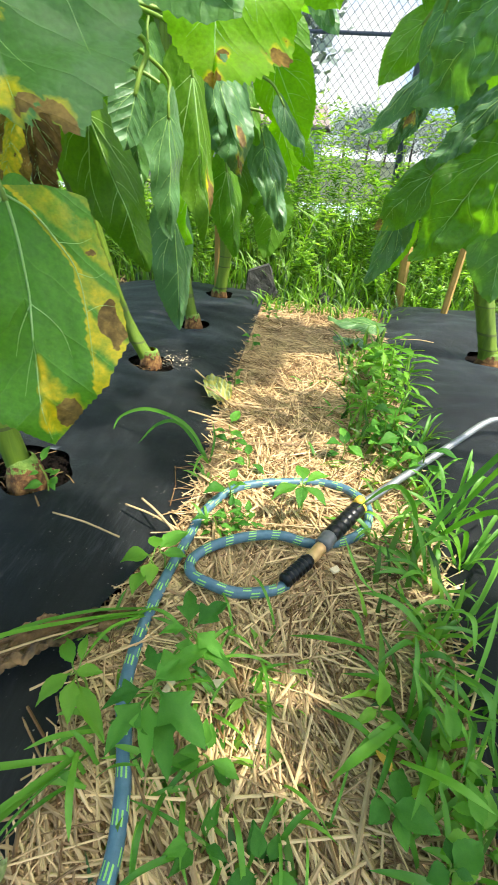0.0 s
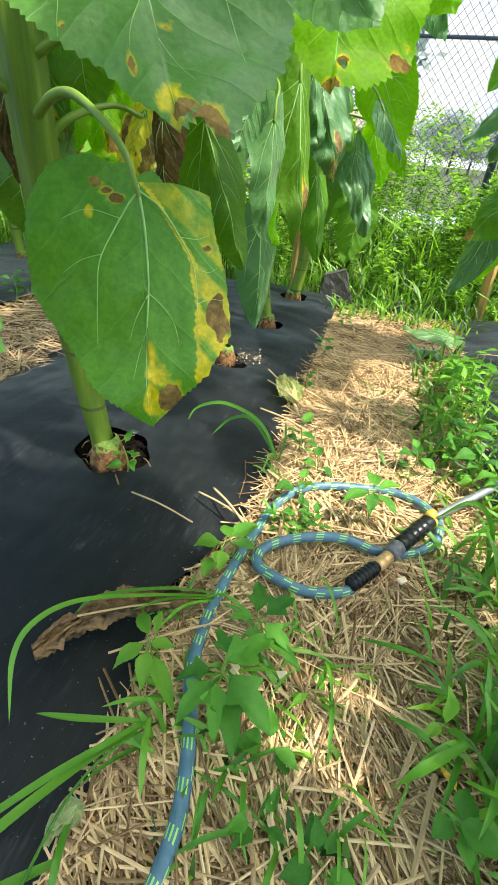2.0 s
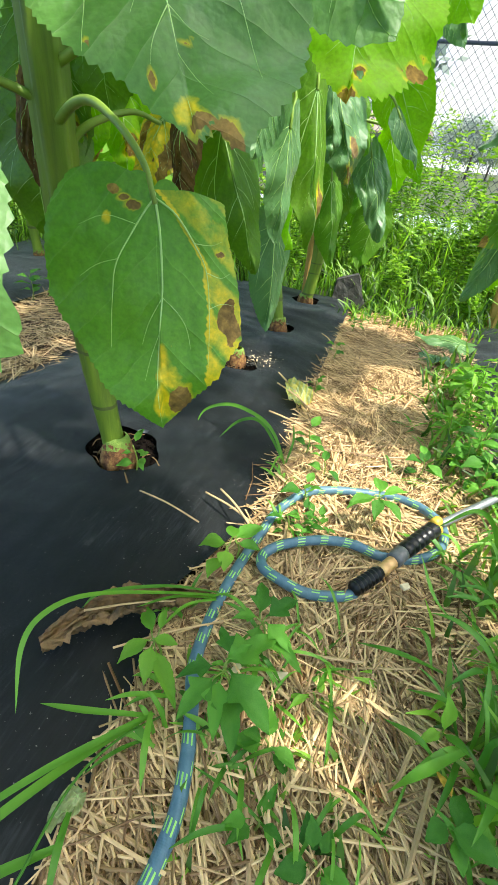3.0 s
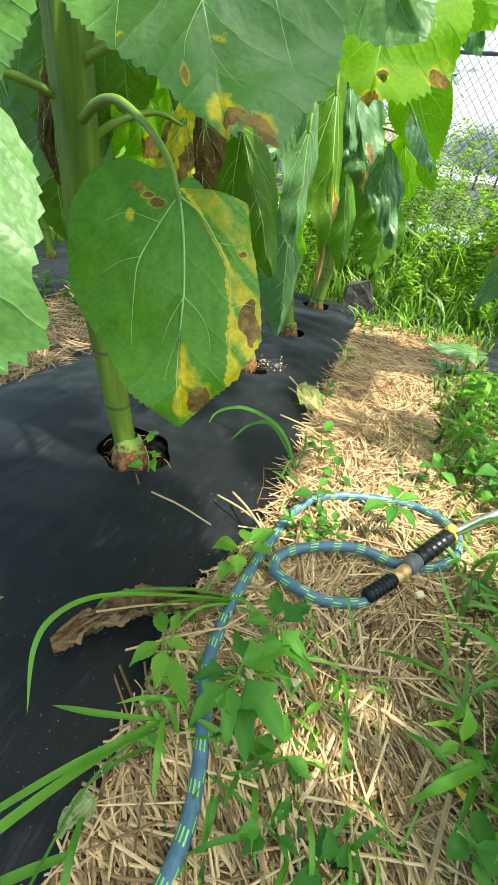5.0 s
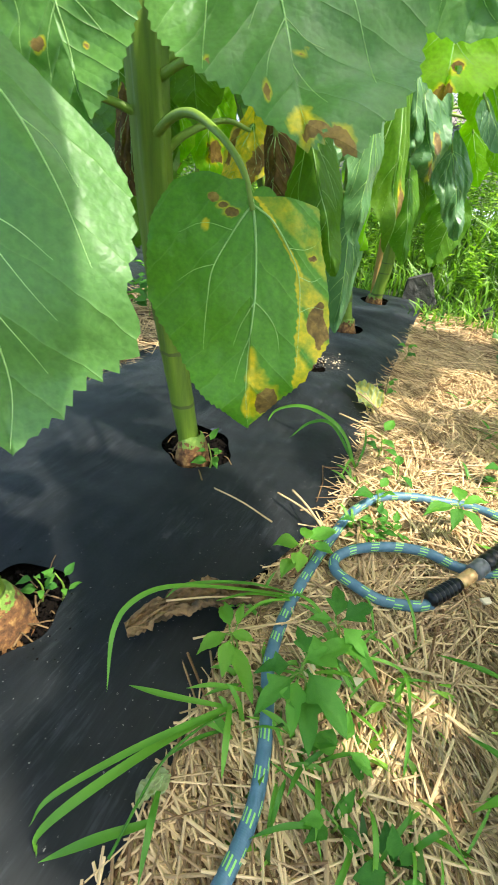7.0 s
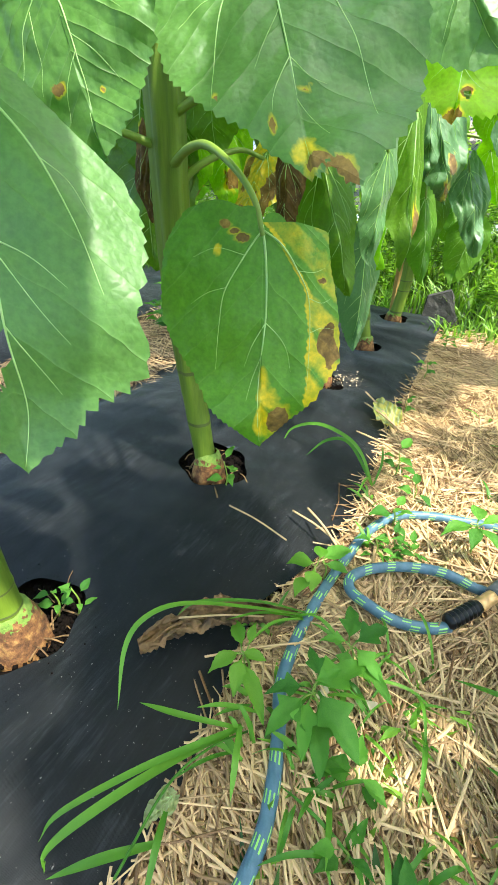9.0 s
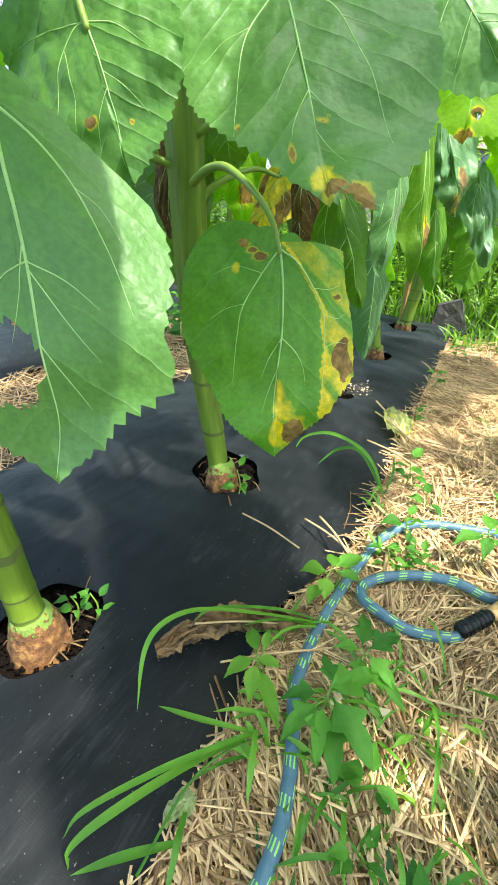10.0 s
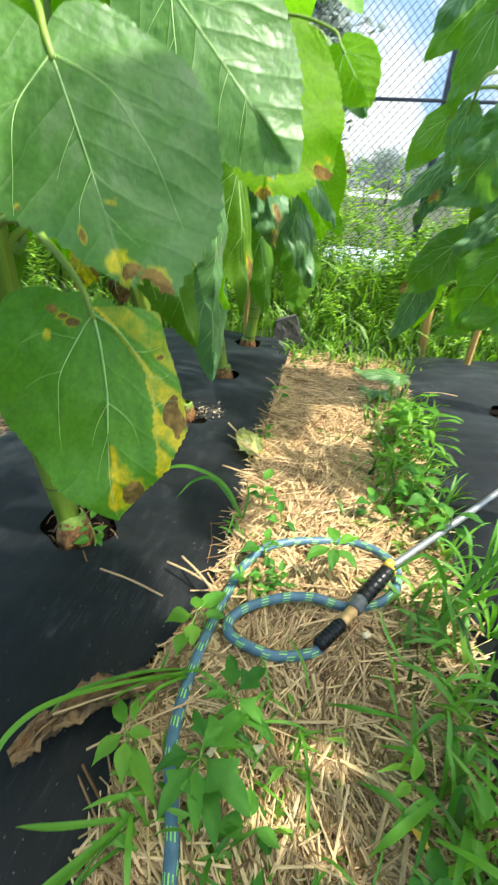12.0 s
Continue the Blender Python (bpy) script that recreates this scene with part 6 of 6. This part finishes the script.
for pts, w in ((((0.609, 0.749, 0.040), (0.534, 0.718, 0.090), (0.472, 0.727, 0.070)), 0.012), (((0.602, 0.603, 0.050), (0.563, 0.610, 0.090), (0.520, 0.626, 0.080)), 0.012),
               (((0.621, 0.593, 0.060), (0.656, 0.555, 0.120), (0.697, 0.536, 0.120)), 0.013), (((0.625, 0.635, 0.060), (0.566, 0.573, 0.100), (0.536, 0.554, 0.060)), 0.013),
               (((0.685, 0.837, 0.030), (0.585, 0.817, 0.100), (0.542, 0.880, 0.140)), 0.009), (((0.685, 0.837, 0.030), (0.725, 0.780, 0.120), (0.734, 0.738, 0.090)), 0.010),
               (((0.686, 0.729, 0.030), (0.694, 0.648, 0.100), (0.713, 0.620, 0.140)), 0.011), (((0.643, 0.796, 0.030), (0.677, 0.760, 0.080), (0.716, 0.750, 0.050)), 0.011),
               (((0.706, 0.751, 0.030), (0.729, 0.676, 0.100), (0.743, 0.627, 0.050)), 0.011), (((0.647, 0.623, 0.030), (0.656, 0.645, 0.090), (0.691, 0.623, 0.050)), 0.012),
               (((0.554, 0.827, 0.020), (0.574, 0.791, 0.060), (0.593, 0.740, 0.040)), 0.009), (((0.640, 0.700, 0.020), (0.600, 0.680, 0.080), (0.550, 0.690, 0.060)), 0.011)):
    blade(near, spline(pts, 6), w * 1.2)

mid = thing("grass_clump", "dark green grass blades lying over the near straw", "grass", "grass clumps along the path", at=(0.42, 0.62, 0.0))
mid_rng = random.Random(812)
for k in range(26):
    x, y = mid_rng.uniform(0.30, 0.54), mid_rng.uniform(0.44, 0.78)
    w, ln, hz = mid_rng.uniform(0, 6.28), mid_rng.uniform(0.05, 0.12), mid_rng.uniform(0.03, 0.07)
    blade(mid, blade_line((x, y, 0.012), (x + math.cos(w) * ln, y + math.sin(w) * ln, hz * 0.5), hz), mid_rng.uniform(0.004, 0.009), w)


def grass_field(name, x0, x1, y0, y1, count, h0, h1, seed, label):
    """Rank grass that nobody could count: curved two-part blades."""
    r = random.Random(seed)
    v, f = [], []
    for k in range(count):
        x, y = r.uniform(x0, x1), r.uniform(y0, y1)
        h = r.uniform(h0, h1)
        w = r.uniform(0.003, 0.0065)
        a = r.uniform(0, 2 * math.pi)
        dx, dy = math.cos(a), math.sin(a)
        l = h * r.uniform(0.2, 0.9)
        o = len(v)
        for s, wd in ((0, 0.7), (0.4, 1.0), (0.75, 0.7), (1.0, 0.05)):
            px, py, pz = x + dx * l * s * s, y + dy * l * s * s, -0.03 + h * (s - 0.35 * s * s) * 1.4
            v += [(px - dy * w * wd, py + dx * w * wd, pz), (px + dy * w * wd, py - dx * w * wd, pz + w * 0.5)]
        for s in range(3):
            f.append((o + 2 * s, o + 2 * s + 1, o + 2 * s + 3, o + 2 * s + 2))
    return tagged(part(name, mesh_from(name, v, f, [M_GRASS_FAR])), label, "grass", kind="stuff")


grass_field("rank_grass", -2.6, 2.6, 2.74, 3.4, 3200, 0.05, 0.24, 201, "rank green grass at the end of the beds")
grass_field("rank_grass", -2.8, 2.8, 3.3, 4.6, 7000, 0.20, 0.50, 202, "tall rank grass before the fence")
grass_field("rank_grass", 0.60, 0.76, 0.4, 1.35, 260, 0.03, 0.13, 203, "short grass growing through the straw")
grass_field("rank_grass", 0.28, 0.54, 0.38, 0.78, 190, 0.02, 0.075, 208, "short fine grass growing through the near straw")
grass_field("rank_grass", 0.56, 0.80, 1.3, 2.2, 420, 0.03, 0.14, 204, "short grass growing through the straw")
grass_field("rank_grass", 0.12, 0.85, 2.48, 2.85, 420, 0.03, 0.13, 209, "short grass and weeds closing the end of the path")
grass_field("rank_grass", 1.66, 4.6, -1.6, 4.4, 9000, 0.10, 0.35, 205, "rank grass beside the beds")
grass_field("rank_grass", -6.0, -2.07, -1.6, 4.4, 11000, 0.15, 0.50, 206, "rank grass beyond the neighbouring bed")
grass_field("rank_grass", -6.0, 4.6, -4.6, -1.62, 14000, 0.12, 0.40, 207, "rank grass behind the beds")


def tall_weed_mesh(seed, height):
    """Stalk and foliage of a tall field weed, in two meshes."""
    r = random.Random(seed)
    line = spline([Vector((0, 0, -0.03)), Vector((r.uniform(-0.03, 0.03), r.uniform(-0.03, 0.03), height * 0.5)), Vector((r.uniform(-0.07, 0.07), r.uniform(-0.07, 0.07), height))], 8)
    sv, sf, _ = tube_data(line, lambda s: 0.004 * (1 - 0.7 * s), 5)
    v, f = [], []
    twigs = [(line, 0.25)]
    for k in range(9):
        i = r.randint(5, len(line) - 3)
        a = r.uniform(0, 6.28)
        ln = r.uniform(0.08, 0.2) * height
        e = line[i] + Vector((math.cos(a) * ln * 0.6, math.sin(a) * ln * 0.6, ln * 0.8))
        twigs.append(([line[i].lerp(e, s / 6) for s in range(7)], 0.0))
    for tw, start in twigs:
        n = 30 if start else 12
        for k in range(n):
            s = start + (1 - start) * k / n
            p = tw[min(len(tw) - 1, int(s * (len(tw) - 1)))]
            a = r.uniform(0, 6.28)
            ln = r.uniform(0.025, 0.062) * (1.25 - 0.6 * s)
            w = ln * r.uniform(0.14, 0.24)
            d = Vector((math.cos(a), math.sin(a), r.uniform(0.0, 0.8))).normalized()
            side = d.cross(Vector((0, 0, 1))).normalized()
            o = len(v)
            v += [p, p + d * ln * 0.45 + side * w + Vector((0, 0, 0.004)), p + d * ln - Vector((0, 0, 0.008)), p + d * ln * 0.45 - side * w + Vector((0, 0, 0.004))]
            f += [(o, o + 1, o + 2), (o, o + 2, o + 3)]
    return mesh_from("stalk", sv, sf, [M_PETIOLE]), mesh_from("foliage", v, f, [M_WEED_FAR], smooth=False)


rng = random.Random(501)
patterns = []
for k in range(7):
    ob = thing("tall_weed", "tall bushy yellow-green field weed in front of the fence", "weed", "tall weeds before the fence", at=(rng.uniform(-0.5, 1.5), 3.6, 0))
    a, b = tall_weed_mesh(500 + k, 0.45 + 0.10 * k)
    part("stalk", a, ob)
    part("foliage", b, ob)
    patterns.append(ob)
for k in range(170):
    x, y = rng.uniform(-2.6, 2.6), rng.uniform(2.95, 4.42)
    s = rng.choice(patterns[:3] if y < 3.4 else patterns if y < 3.8 else patterns[3:])
    copy_thing(s, pose(x, y, 0, 0, 0, rng.uniform(0, 360)))

for k in range(40):
    copy_thing(rng.choice(patterns[:2]), pose(rng.uniform(-0.9, 2.2), rng.uniform(2.80, 3.35), -0.16 - 0.14 * rng.random(), 0, 0, rng.uniform(0, 360)))

# weeds on the neighbouring bed
for k in range(22):
    copy_thing(rng.choice(patterns[:3]), pose(rng.uniform(-2.3, -1.1), rng.uniform(1.6, 4.0), 0, 0, 0, rng.uniform(0, 360)))
for k in range(9):
    weed((rng.uniform(-1.25, -0.85), rng.uniform(1.5, 2.5), 0.02), 0.10, 10, 0.07, 300 + k, "leafy weed at the edge of the neighbouring bed")
P7_LINE = [(-1.60, 2.45, 0.03), (-1.63, 2.45, 0.40), (-1.64, 2.45, 1.0), (-1.62, 2.45, 1.75)]
plant7 = sunflower(P7_LINE, 0.024, "sunflower on the neighbouring bed with ringed stem")
canopy(plant7, P7_LINE, 18, 13, 0.42, 1.7, 0.26)
P8_LINE = [(-1.65, 1.55, 0.03), (-1.66, 1.55, 0.40), (-1.64, 1.55, 1.0), (-1.62, 1.55, 1.75)]
plant8 = sunflower(P8_LINE, 0.024, "sunflower on the neighbouring bed with ringed stem")
canopy(plant8, P8_LINE, 19, 13, 0.60, 1.7, 0.26)
P9_LINE = [(-1.58, 3.35, 0.03), (-1.57, 3.35, 0.40), (-1.56, 3.35, 1.0), (-1.56, 3.35, 1.75)]
plant9 = sunflower(P9_LINE, 0.024, "sunflower on the neighbouring bed with ringed stem")
canopy(plant9, P9_LINE, 20, 14, 0.40, 1.7, 0.26)


# ---- small loose things ----
def withered_leaf():
    base = Vector((0.10, 0.62, 0.060))
    ob = thing("withered_leaf", "curled dry brown sunflower leaf lying on the black fabric", "dry leaf", at=base)
    v, f = [], []
    a, b = Vector((0.056, 0.545, 0.066)), Vector((0.215, 0.755, 0.040))
    d = (b - a).normalized()
    side = Vector((0, 0, 1)).cross(d).normalized()
    n, m = 90, 26
    for i in range(n + 1):
        s = i / n
        w = 0.033 * (math.sin(math.pi * (0.12 + 0.78 * s)) ** 0.6) * (1 + 0.35 * n2(s * 6, 3.0))
        p = a.lerp(b, s) + side * 0.012 * math.sin(s * 5) + Vector((0, 0, 0.012 * math.sin(s * 3.1)))
        roll = 1.15 + 0.55 * n2(s * 5, 9.0)
        for k in range(m + 1):
            q = 2 * k / m - 1
            th = q * roll * (1.25 if q > 0 else 0.9)
            pleat = 0.026 * abs(n2(s * 8 + q * 2.0, q * 3.6, 1.0, 6.0)) + 0.014 * abs(n2(s * 22 + q * 4, q * 5, 1.0, 3.0))
            rr = w / 1.05 - pleat
            frill = 0.010 * n2(s * 13, 5.0 + q, 1.0) * abs(q) ** 3
            v.append(p + side * rr * math.sin(th) + Vector((0, 0, 0.8 * rr * (1 - math.cos(th)) + frill + pleat - 0.012)) - base)
    for i in range(n):
        for k in range(m):
            x = i * (m + 1) + k
            f.append((x, x + 1, x + m + 2, x + m + 1))
    part("blade", mesh_from("blade", v, f, [M_DRY]), ob)
    rib = spline([v[i * (m + 1) + m // 2] + Vector((0, 0, 0.001)) for i in (0, 18, 36, 54, 72, 90)], 6)
    part("midrib", tube("midrib", rib, lambda s: 0.0019 - 0.0010 * s, M_DRY, 6), ob)
    return ob


withered_leaf()


def straw_piece(a, b, r, label="single dry straw stalk lying across the fabric edge", mat=None):
    a, b = Vector(a), Vector(b)
    line = spline([a, a.lerp(b, 0.5) + Vector((0, 0, 0.006)), b], 5)
    me = tube("straw_stalk", [p - a for p in line], r, mat or M_STRAW, 6)
    return tagged(part("straw_stalk", me, m=pose(*a)), label, "straw", "loose straw stalks")


for a, b, r in (((-0.002, 0.900, 0.060), (0.150, 0.862, 0.066), 0.0018), ((0.120, 0.960, 0.055), (0.240, 0.925, 0.045), 0.0022), ((0.145, 0.984, 0.055), (0.235, 0.915, 0.050), 0.0024),
                ((0.090, 0.600, 0.095), (0.200, 0.700, 0.055), 0.0016), ((0.150, 0.580, 0.070), (0.270, 0.700, 0.040), 0.0017),
                ((0.080, 1.640, 0.050), (0.220, 1.480, 0.030), 0.0028), ((0.100, 1.560, 0.050), (0.240, 1.470, 0.030), 0.0026),
                ((0.130, 1.380, 0.045), (0.280, 1.340, 0.030), 0.0026), ((0.130, 2.110, 0.050), (0.190, 2.040, 0.040), 0.0020), ((0.800, 2.180, 0.050), (0.930, 2.160, 0.060), 0.0022)):
    straw_piece(a, b, r)

for a, b, r in (((-0.19, 0.53, 0.030), (-0.06, 0.56, 0.036), 0.0016), ((-0.13, 0.57, 0.028), (-0.09, 0.46, 0.034), 0.0018), ((-0.10, 0.50, 0.028), (-0.05, 0.53, 0.036), 0.0014),
                ((-0.18, 1.00, 0.030), (-0.175, 1.06, 0.050), 0.0022), ((-0.10, 0.98, 0.034), (-0.045, 0.92, 0.050), 0.0020), ((-0.09, 1.07, 0.025), (-0.06, 0.98, 0.032), 0.0015)):
    straw_piece(a, b, r, "dead root strand in the soil of a planting hole", M_DRY)

lit_rng = random.Random(333)
for hx, hy, hr in HOLES[:3]:
    for k in range(9):
        w, r = lit_rng.uniform(0, 6.28), hr * lit_rng.uniform(0.35, 0.9)
        x, y = hx + math.cos(w) * r, hy + math.sin(w) * r
        z = bed_z(x, y, -0.66, 0.215) - 0.008
        w2, ln = lit_rng.uniform(0, 6.28), lit_rng.uniform(0.015, 0.05)
        straw_piece((x, y, z), (x + math.cos(w2) * ln, y + math.sin(w2) * ln, z + lit_rng.uniform(0, 0.012)), lit_rng.uniform(0.0008, 0.0016),
                    "dead plant strand in the soil of a planting hole", M_DRY)

fallen = thing("fallen_leaf", "broad green sunflower leaf lying on the straw at the path end", "leaf", at=(0.60, 2.38, 0.03))
leaf(fallen, (0.715, 2.340, 0.045), (0.500, 2.370, 0.035), (0.05, -0.25, 1), 0.62, 0.18, 0.15, 0.07, M_LEAF_PALE, fine=1)
curl = thing("fallen_leaf", "curled pale green leaf at the fabric edge", "leaf", at=(0.13, 1.62, 0.03))
leaf(curl, (0.205, 1.510, 0.024), (0.120, 1.605, 0.040), (0.10, -0.35, 0.95), 0.60, 0.25, -0.15, 0.08, M_LEAF_WILT, fine=2, crumple=0.20, lobe=0.3, margin=lambda x, y: 0.34)
dropped = thing("fallen_leaf", "grey-green leaf lying on the straw", "leaf", at=(0.62, 2.12, 0.03))
leaf(dropped, (0.56, 2.18, 0.03), (0.68, 2.08, 0.045), (0.1, -0.2, 1), 0.55, 0.2, 0.2, 0.08, M_LEAF_GREY, fine=1)


def chip(at, size, turn, label):
    b = bmesh.new()
    bmesh.ops.create_cube(b, size=1)
    for v in b.verts:
        v.co = Vector((v.co.x * size[0] * (1 + 0.3 * v.co.y), v.co.y * size[1], v.co.z * size[2] + 0.002 * v.co.x))
    bmesh.ops.bevel(b, geom=b.edges[:], offset=0.0015, segments=1, affect='EDGES')
    me = bpy.data.meshes.new("wood_chip")
    b.to_mesh(me)
    b.free()
    me.materials.append(M_CHIP)
    return tagged(part("wood_chip", me, m=pose(*at, 8, 5, turn)), label, "wood chip")


chip((0.375, 0.655, 0.030), (0.030, 0.012, 0.004), 20, "pale split wood chip on the straw")
chip((0.315, 0.640, 0.030), (0.022, 0.010, 0.004), 70, "pale split wood chip under the weed")
chip((0.545, 0.900, 0.035), (0.016, 0.012, 0.006), 40, "white crumb beside the brass coupling")

petal = part("petal", ovate_mesh("petal", M_YELLOW, 0.45, 3), m=pose(0.615, 0.585, 0.045, 20, 10, 50) @ Matrix.Scale(0.03, 4))
tagged(petal, "fallen orange-yellow sunflower petal in the grass", "petal")
crumbs_v, crumbs_f = [], []
rng = random.Random(91)
for k in range(900):
    hx, hy, hr = HOLES[rng.choice((0, 1, 1, 2, 2, 3, 4, 0, 0))]
    a, r = rng.uniform(0, 6.28), hr * (rng.random() ** 0.5) * (1.0 if rng.random() < 0.90 else 1.7)
    x, y = hx + math.cos(a) * r, hy + math.sin(a) * r
    z = bed_z(x, y, -0.66, 0.215) - (0.012 if r < hr else -0.002)
    s = rng.uniform(0.0015, 0.007) * (1.0 if r < hr else 0.3)
    o = len(crumbs_v)
    crumbs_v += [(x + dx * s, y + dy * s, z + dz * s) for dx, dy, dz in ((1, 0, 0), (-1, 0.2, 0), (0, 1, 0.1), (0.1, -1, 0), (0, 0, 0.9), (0, 0, -0.5))]
    crumbs_f += [tuple(o + i for i in q) for q in ((0, 2, 4), (2, 1, 4), (1, 3, 4), (3, 0, 4), (2, 0, 5), (1, 2, 5), (3, 1, 5), (0, 3, 5))]
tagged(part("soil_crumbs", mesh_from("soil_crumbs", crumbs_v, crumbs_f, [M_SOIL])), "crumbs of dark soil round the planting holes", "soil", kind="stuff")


def spill(cx, cy, rx, ry, count, seed, mat, label):
    """Loose soil scattered on the fabric beside a planting hole."""
    r = random.Random(seed)
    v, f = [], []
    for k in range(count):
        x, y = cx + r.gauss(0, rx), cy + r.gauss(0, ry)
        z = bed_z(x, y, -0.66, 0.215) + 0.001
        s = r.uniform(0.0012, 0.0042)
        a = r.uniform(0, 3)
        o = len(v)
        for dx, dy, dz in ((1, 0, 0), (-1, 0.2, 0), (0, 1, 0.1), (0.1, -1, 0), (0, 0, 0.9), (0, 0, -0.5)):
            v.append((x + (dx * math.cos(a) - dy * math.sin(a)) * s, y + (dx * math.sin(a) + dy * math.cos(a)) * s, z + dz * s))
        f += [tuple(o + i for i in q) for q in ((0, 2, 4), (2, 1, 4), (1, 3, 4), (3, 0, 4), (2, 0, 5), (1, 2, 5), (3, 1, 5), (0, 3, 5))]
    return tagged(part("soil_spill", mesh_from("soil_spill", v, f, [mat], smooth=False)), label, "soil", kind="stuff")


spill(-0.020, 1.735, 0.034, 0.036, 260, 1, M_STONE, "grey gritty potting soil spilled on the fabric")
spill(-0.018, 1.740, 0.034, 0.034, 60, 2, M_CHIP, "pale perlite grains in the spilled potting soil")


# ---- fence ----
FENCE_Y = 4.5
fence = thing("chain_link_fence", "dark coated chain-link fence with posts and a middle rail", "fence", at=(0, FENCE_Y, 0))
wv, wf = [], []
half, top = 7.2, 3.0
pitch = 0.056
for s in (1, -1):
    c = -half - top
    while c < half + top:
        pts = []
        for z in (0.02, top):
            pts.append(Vector((c + s * z * 0.92, 0.003 * s, z)))
        lo, hi = pts
        if max(lo.x, hi.x) > -half and min(lo.x, hi.x) < half:
            v, f, _ = tube_data([lo, hi], 0.0024, 4, False)
            wf += [tuple(i + len(wv) for i in q) for q in f]
            wv += v
        c += pitch
tagged(part("wire_mesh", mesh_from("wire_mesh", wv, wf, [M_WIRE]), fence), "diamond wire mesh", kind="stuff")
for z, r in ((1.39, 0.013), (3.0, 0.021), (0.05, 0.006)):
    part("rail", tube("rail", [Vector((-half, 0.03, z)), Vector((0, 0.03, z)), Vector((half, 0.03, z))], r, M_WIRE, 10), fence)
for k in range(6):
    x = 0.91 - 2.45 * 3 + 2.45 * k
    part("post", tube("post", [Vector((x, 0.05, -0.1)), Vector((x, 0.05, 1.5)), Vector((x, 0.05, 3.05))], 0.030, M_WIRE, 12), fence)


# ---- beyond the fence ----
height_sheet("plastic_mulch", -4.0, 6.0, 6.2, 8.0, 0.25, lambda x, y: 0.10 + 0.05 * n2(x, y, 1.5) - 0.12 * abs((y - 7.1) / 0.9) ** 4, M_SHEET,
             "pale bluish plastic mulch sheet beyond the fence", "mulch sheet")


def tree(at, height, spread, seed, label):
    r = random.Random(seed)
    ob = thing("tree", label, "tree", "far trees", at=at)
    line = spline([Vector((0, 0, -0.2)), Vector((r.uniform(-0.3, 0.3), 0, height * 0.4)), Vector((r.uniform(-0.5, 0.5), 0, height * 0.85))], 6)
    sets = [tube_data(line, lambda s: height * 0.028 * (1 - 0.75 * s), 8)[:2]]
    knots = []
    for k in range(9):
        p = line[4 + k % (len(line) - 5)]
        a = k * 2.4
        e = p + Vector((math.cos(a) * spread * 0.6, math.sin(a) * spread * 0.6, height * r.uniform(0.08, 0.2)))
        sets.append(tube_data([p, p.lerp(e, 0.5) + Vector((0, 0, 0.2)), e], lambda s: height * 0.008 * (1 - 0.8 * s), 5)[:2])
        knots.append(e)
    knots += [line[-1], line[-3]]
    v, f = join_data(sets)
    part("trunk", mesh_from("trunk", v, f, [M_BARK]), ob)
    v, f = [], []
    for k in range(6500):
        c = r.choice(knots) + Vector((r.gauss(0, spread * 0.22), r.gauss(0, spread * 0.22), r.gauss(0, height * 0.075)))
        d = Vector((r.uniform(-1, 1), r.uniform(-1, 1), r.uniform(-0.6, 0.6))).normalized()
        e = d.orthogonal().normalized()
        s = height * r.uniform(0.012, 0.026)
        o = len(v)
        v += [c - d * s, c + e * s * 0.6, c + d * s, c - e * s * 0.6]
        f.append((o, o + 1, o + 2, o + 3))
    part("crown", mesh_from("crown", v, f, [M_CROWN_HAZED], smooth=False), ob)
    return ob


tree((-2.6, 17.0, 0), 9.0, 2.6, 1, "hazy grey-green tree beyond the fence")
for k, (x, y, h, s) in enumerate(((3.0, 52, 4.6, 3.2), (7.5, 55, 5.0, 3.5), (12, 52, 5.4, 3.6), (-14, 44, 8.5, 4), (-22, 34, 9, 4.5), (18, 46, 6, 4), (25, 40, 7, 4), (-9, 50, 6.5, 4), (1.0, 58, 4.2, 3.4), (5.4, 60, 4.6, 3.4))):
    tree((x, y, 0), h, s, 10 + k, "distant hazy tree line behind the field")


def house():
    ob = thing("house", "low distant house with a brown shingle roof", "house", at=(-6.5, 42, 0))
    b = bmesh.new()
    bmesh.ops.create_cube(b, size=1, matrix=Matrix.Translation((0, 0, 1.2)) @ Matrix.Diagonal((11, 6, 2.4, 1)))
    me = bpy.data.meshes.new("wall")
    b.to_mesh(me)
    b.free()
    me.materials.append(M_WALL)
    part("wall", me, ob)
    v = [(-6, -3.5, 2.4), (6, -3.5, 2.4), (6, 3.5, 2.4), (-6, 3.5, 2.4), (-5, 0, 3.75), (5.6, 0, 3.75), (-6, -3.5, 2.25), (6, -3.5, 2.25), (6, 3.5, 2.25), (-6, 3.5, 2.25)]
    f = [(0, 1, 5, 4), (1, 2, 5), (2, 3, 4, 5), (3, 0, 4), (6, 7, 1, 0), (7, 8, 2, 1), (8, 9, 3, 2), (9, 6, 0, 3)]
    part("roof", mesh_from("roof", v, f, [M_ROOF], smooth=False), ob)
    for x in (-3.5, 0, 3.5):
        v, f, _ = tube_data([Vector((x, -3.04, 0.9)), Vector((x, -3.04, 2.0))], 0.6, 4)
        w = part("window", mesh_from("window", [(p.x, -3.02 + 0.03 * (i % 2), p.z) for i, p in enumerate(v)], f, [M_GLASS_DARK], smooth=False), ob)
    return ob


house()
cv = [(-420, 300, -10), (420, 300, -10), (420, 300, 300), (-420, 300, 300)]
tagged(part("backdrop", mesh_from("backdrop", cv, [(0, 1, 2, 3)], [M_CLOUD], smooth=False)), "bright white cloud over pale blue sky", "sky", kind="structure")
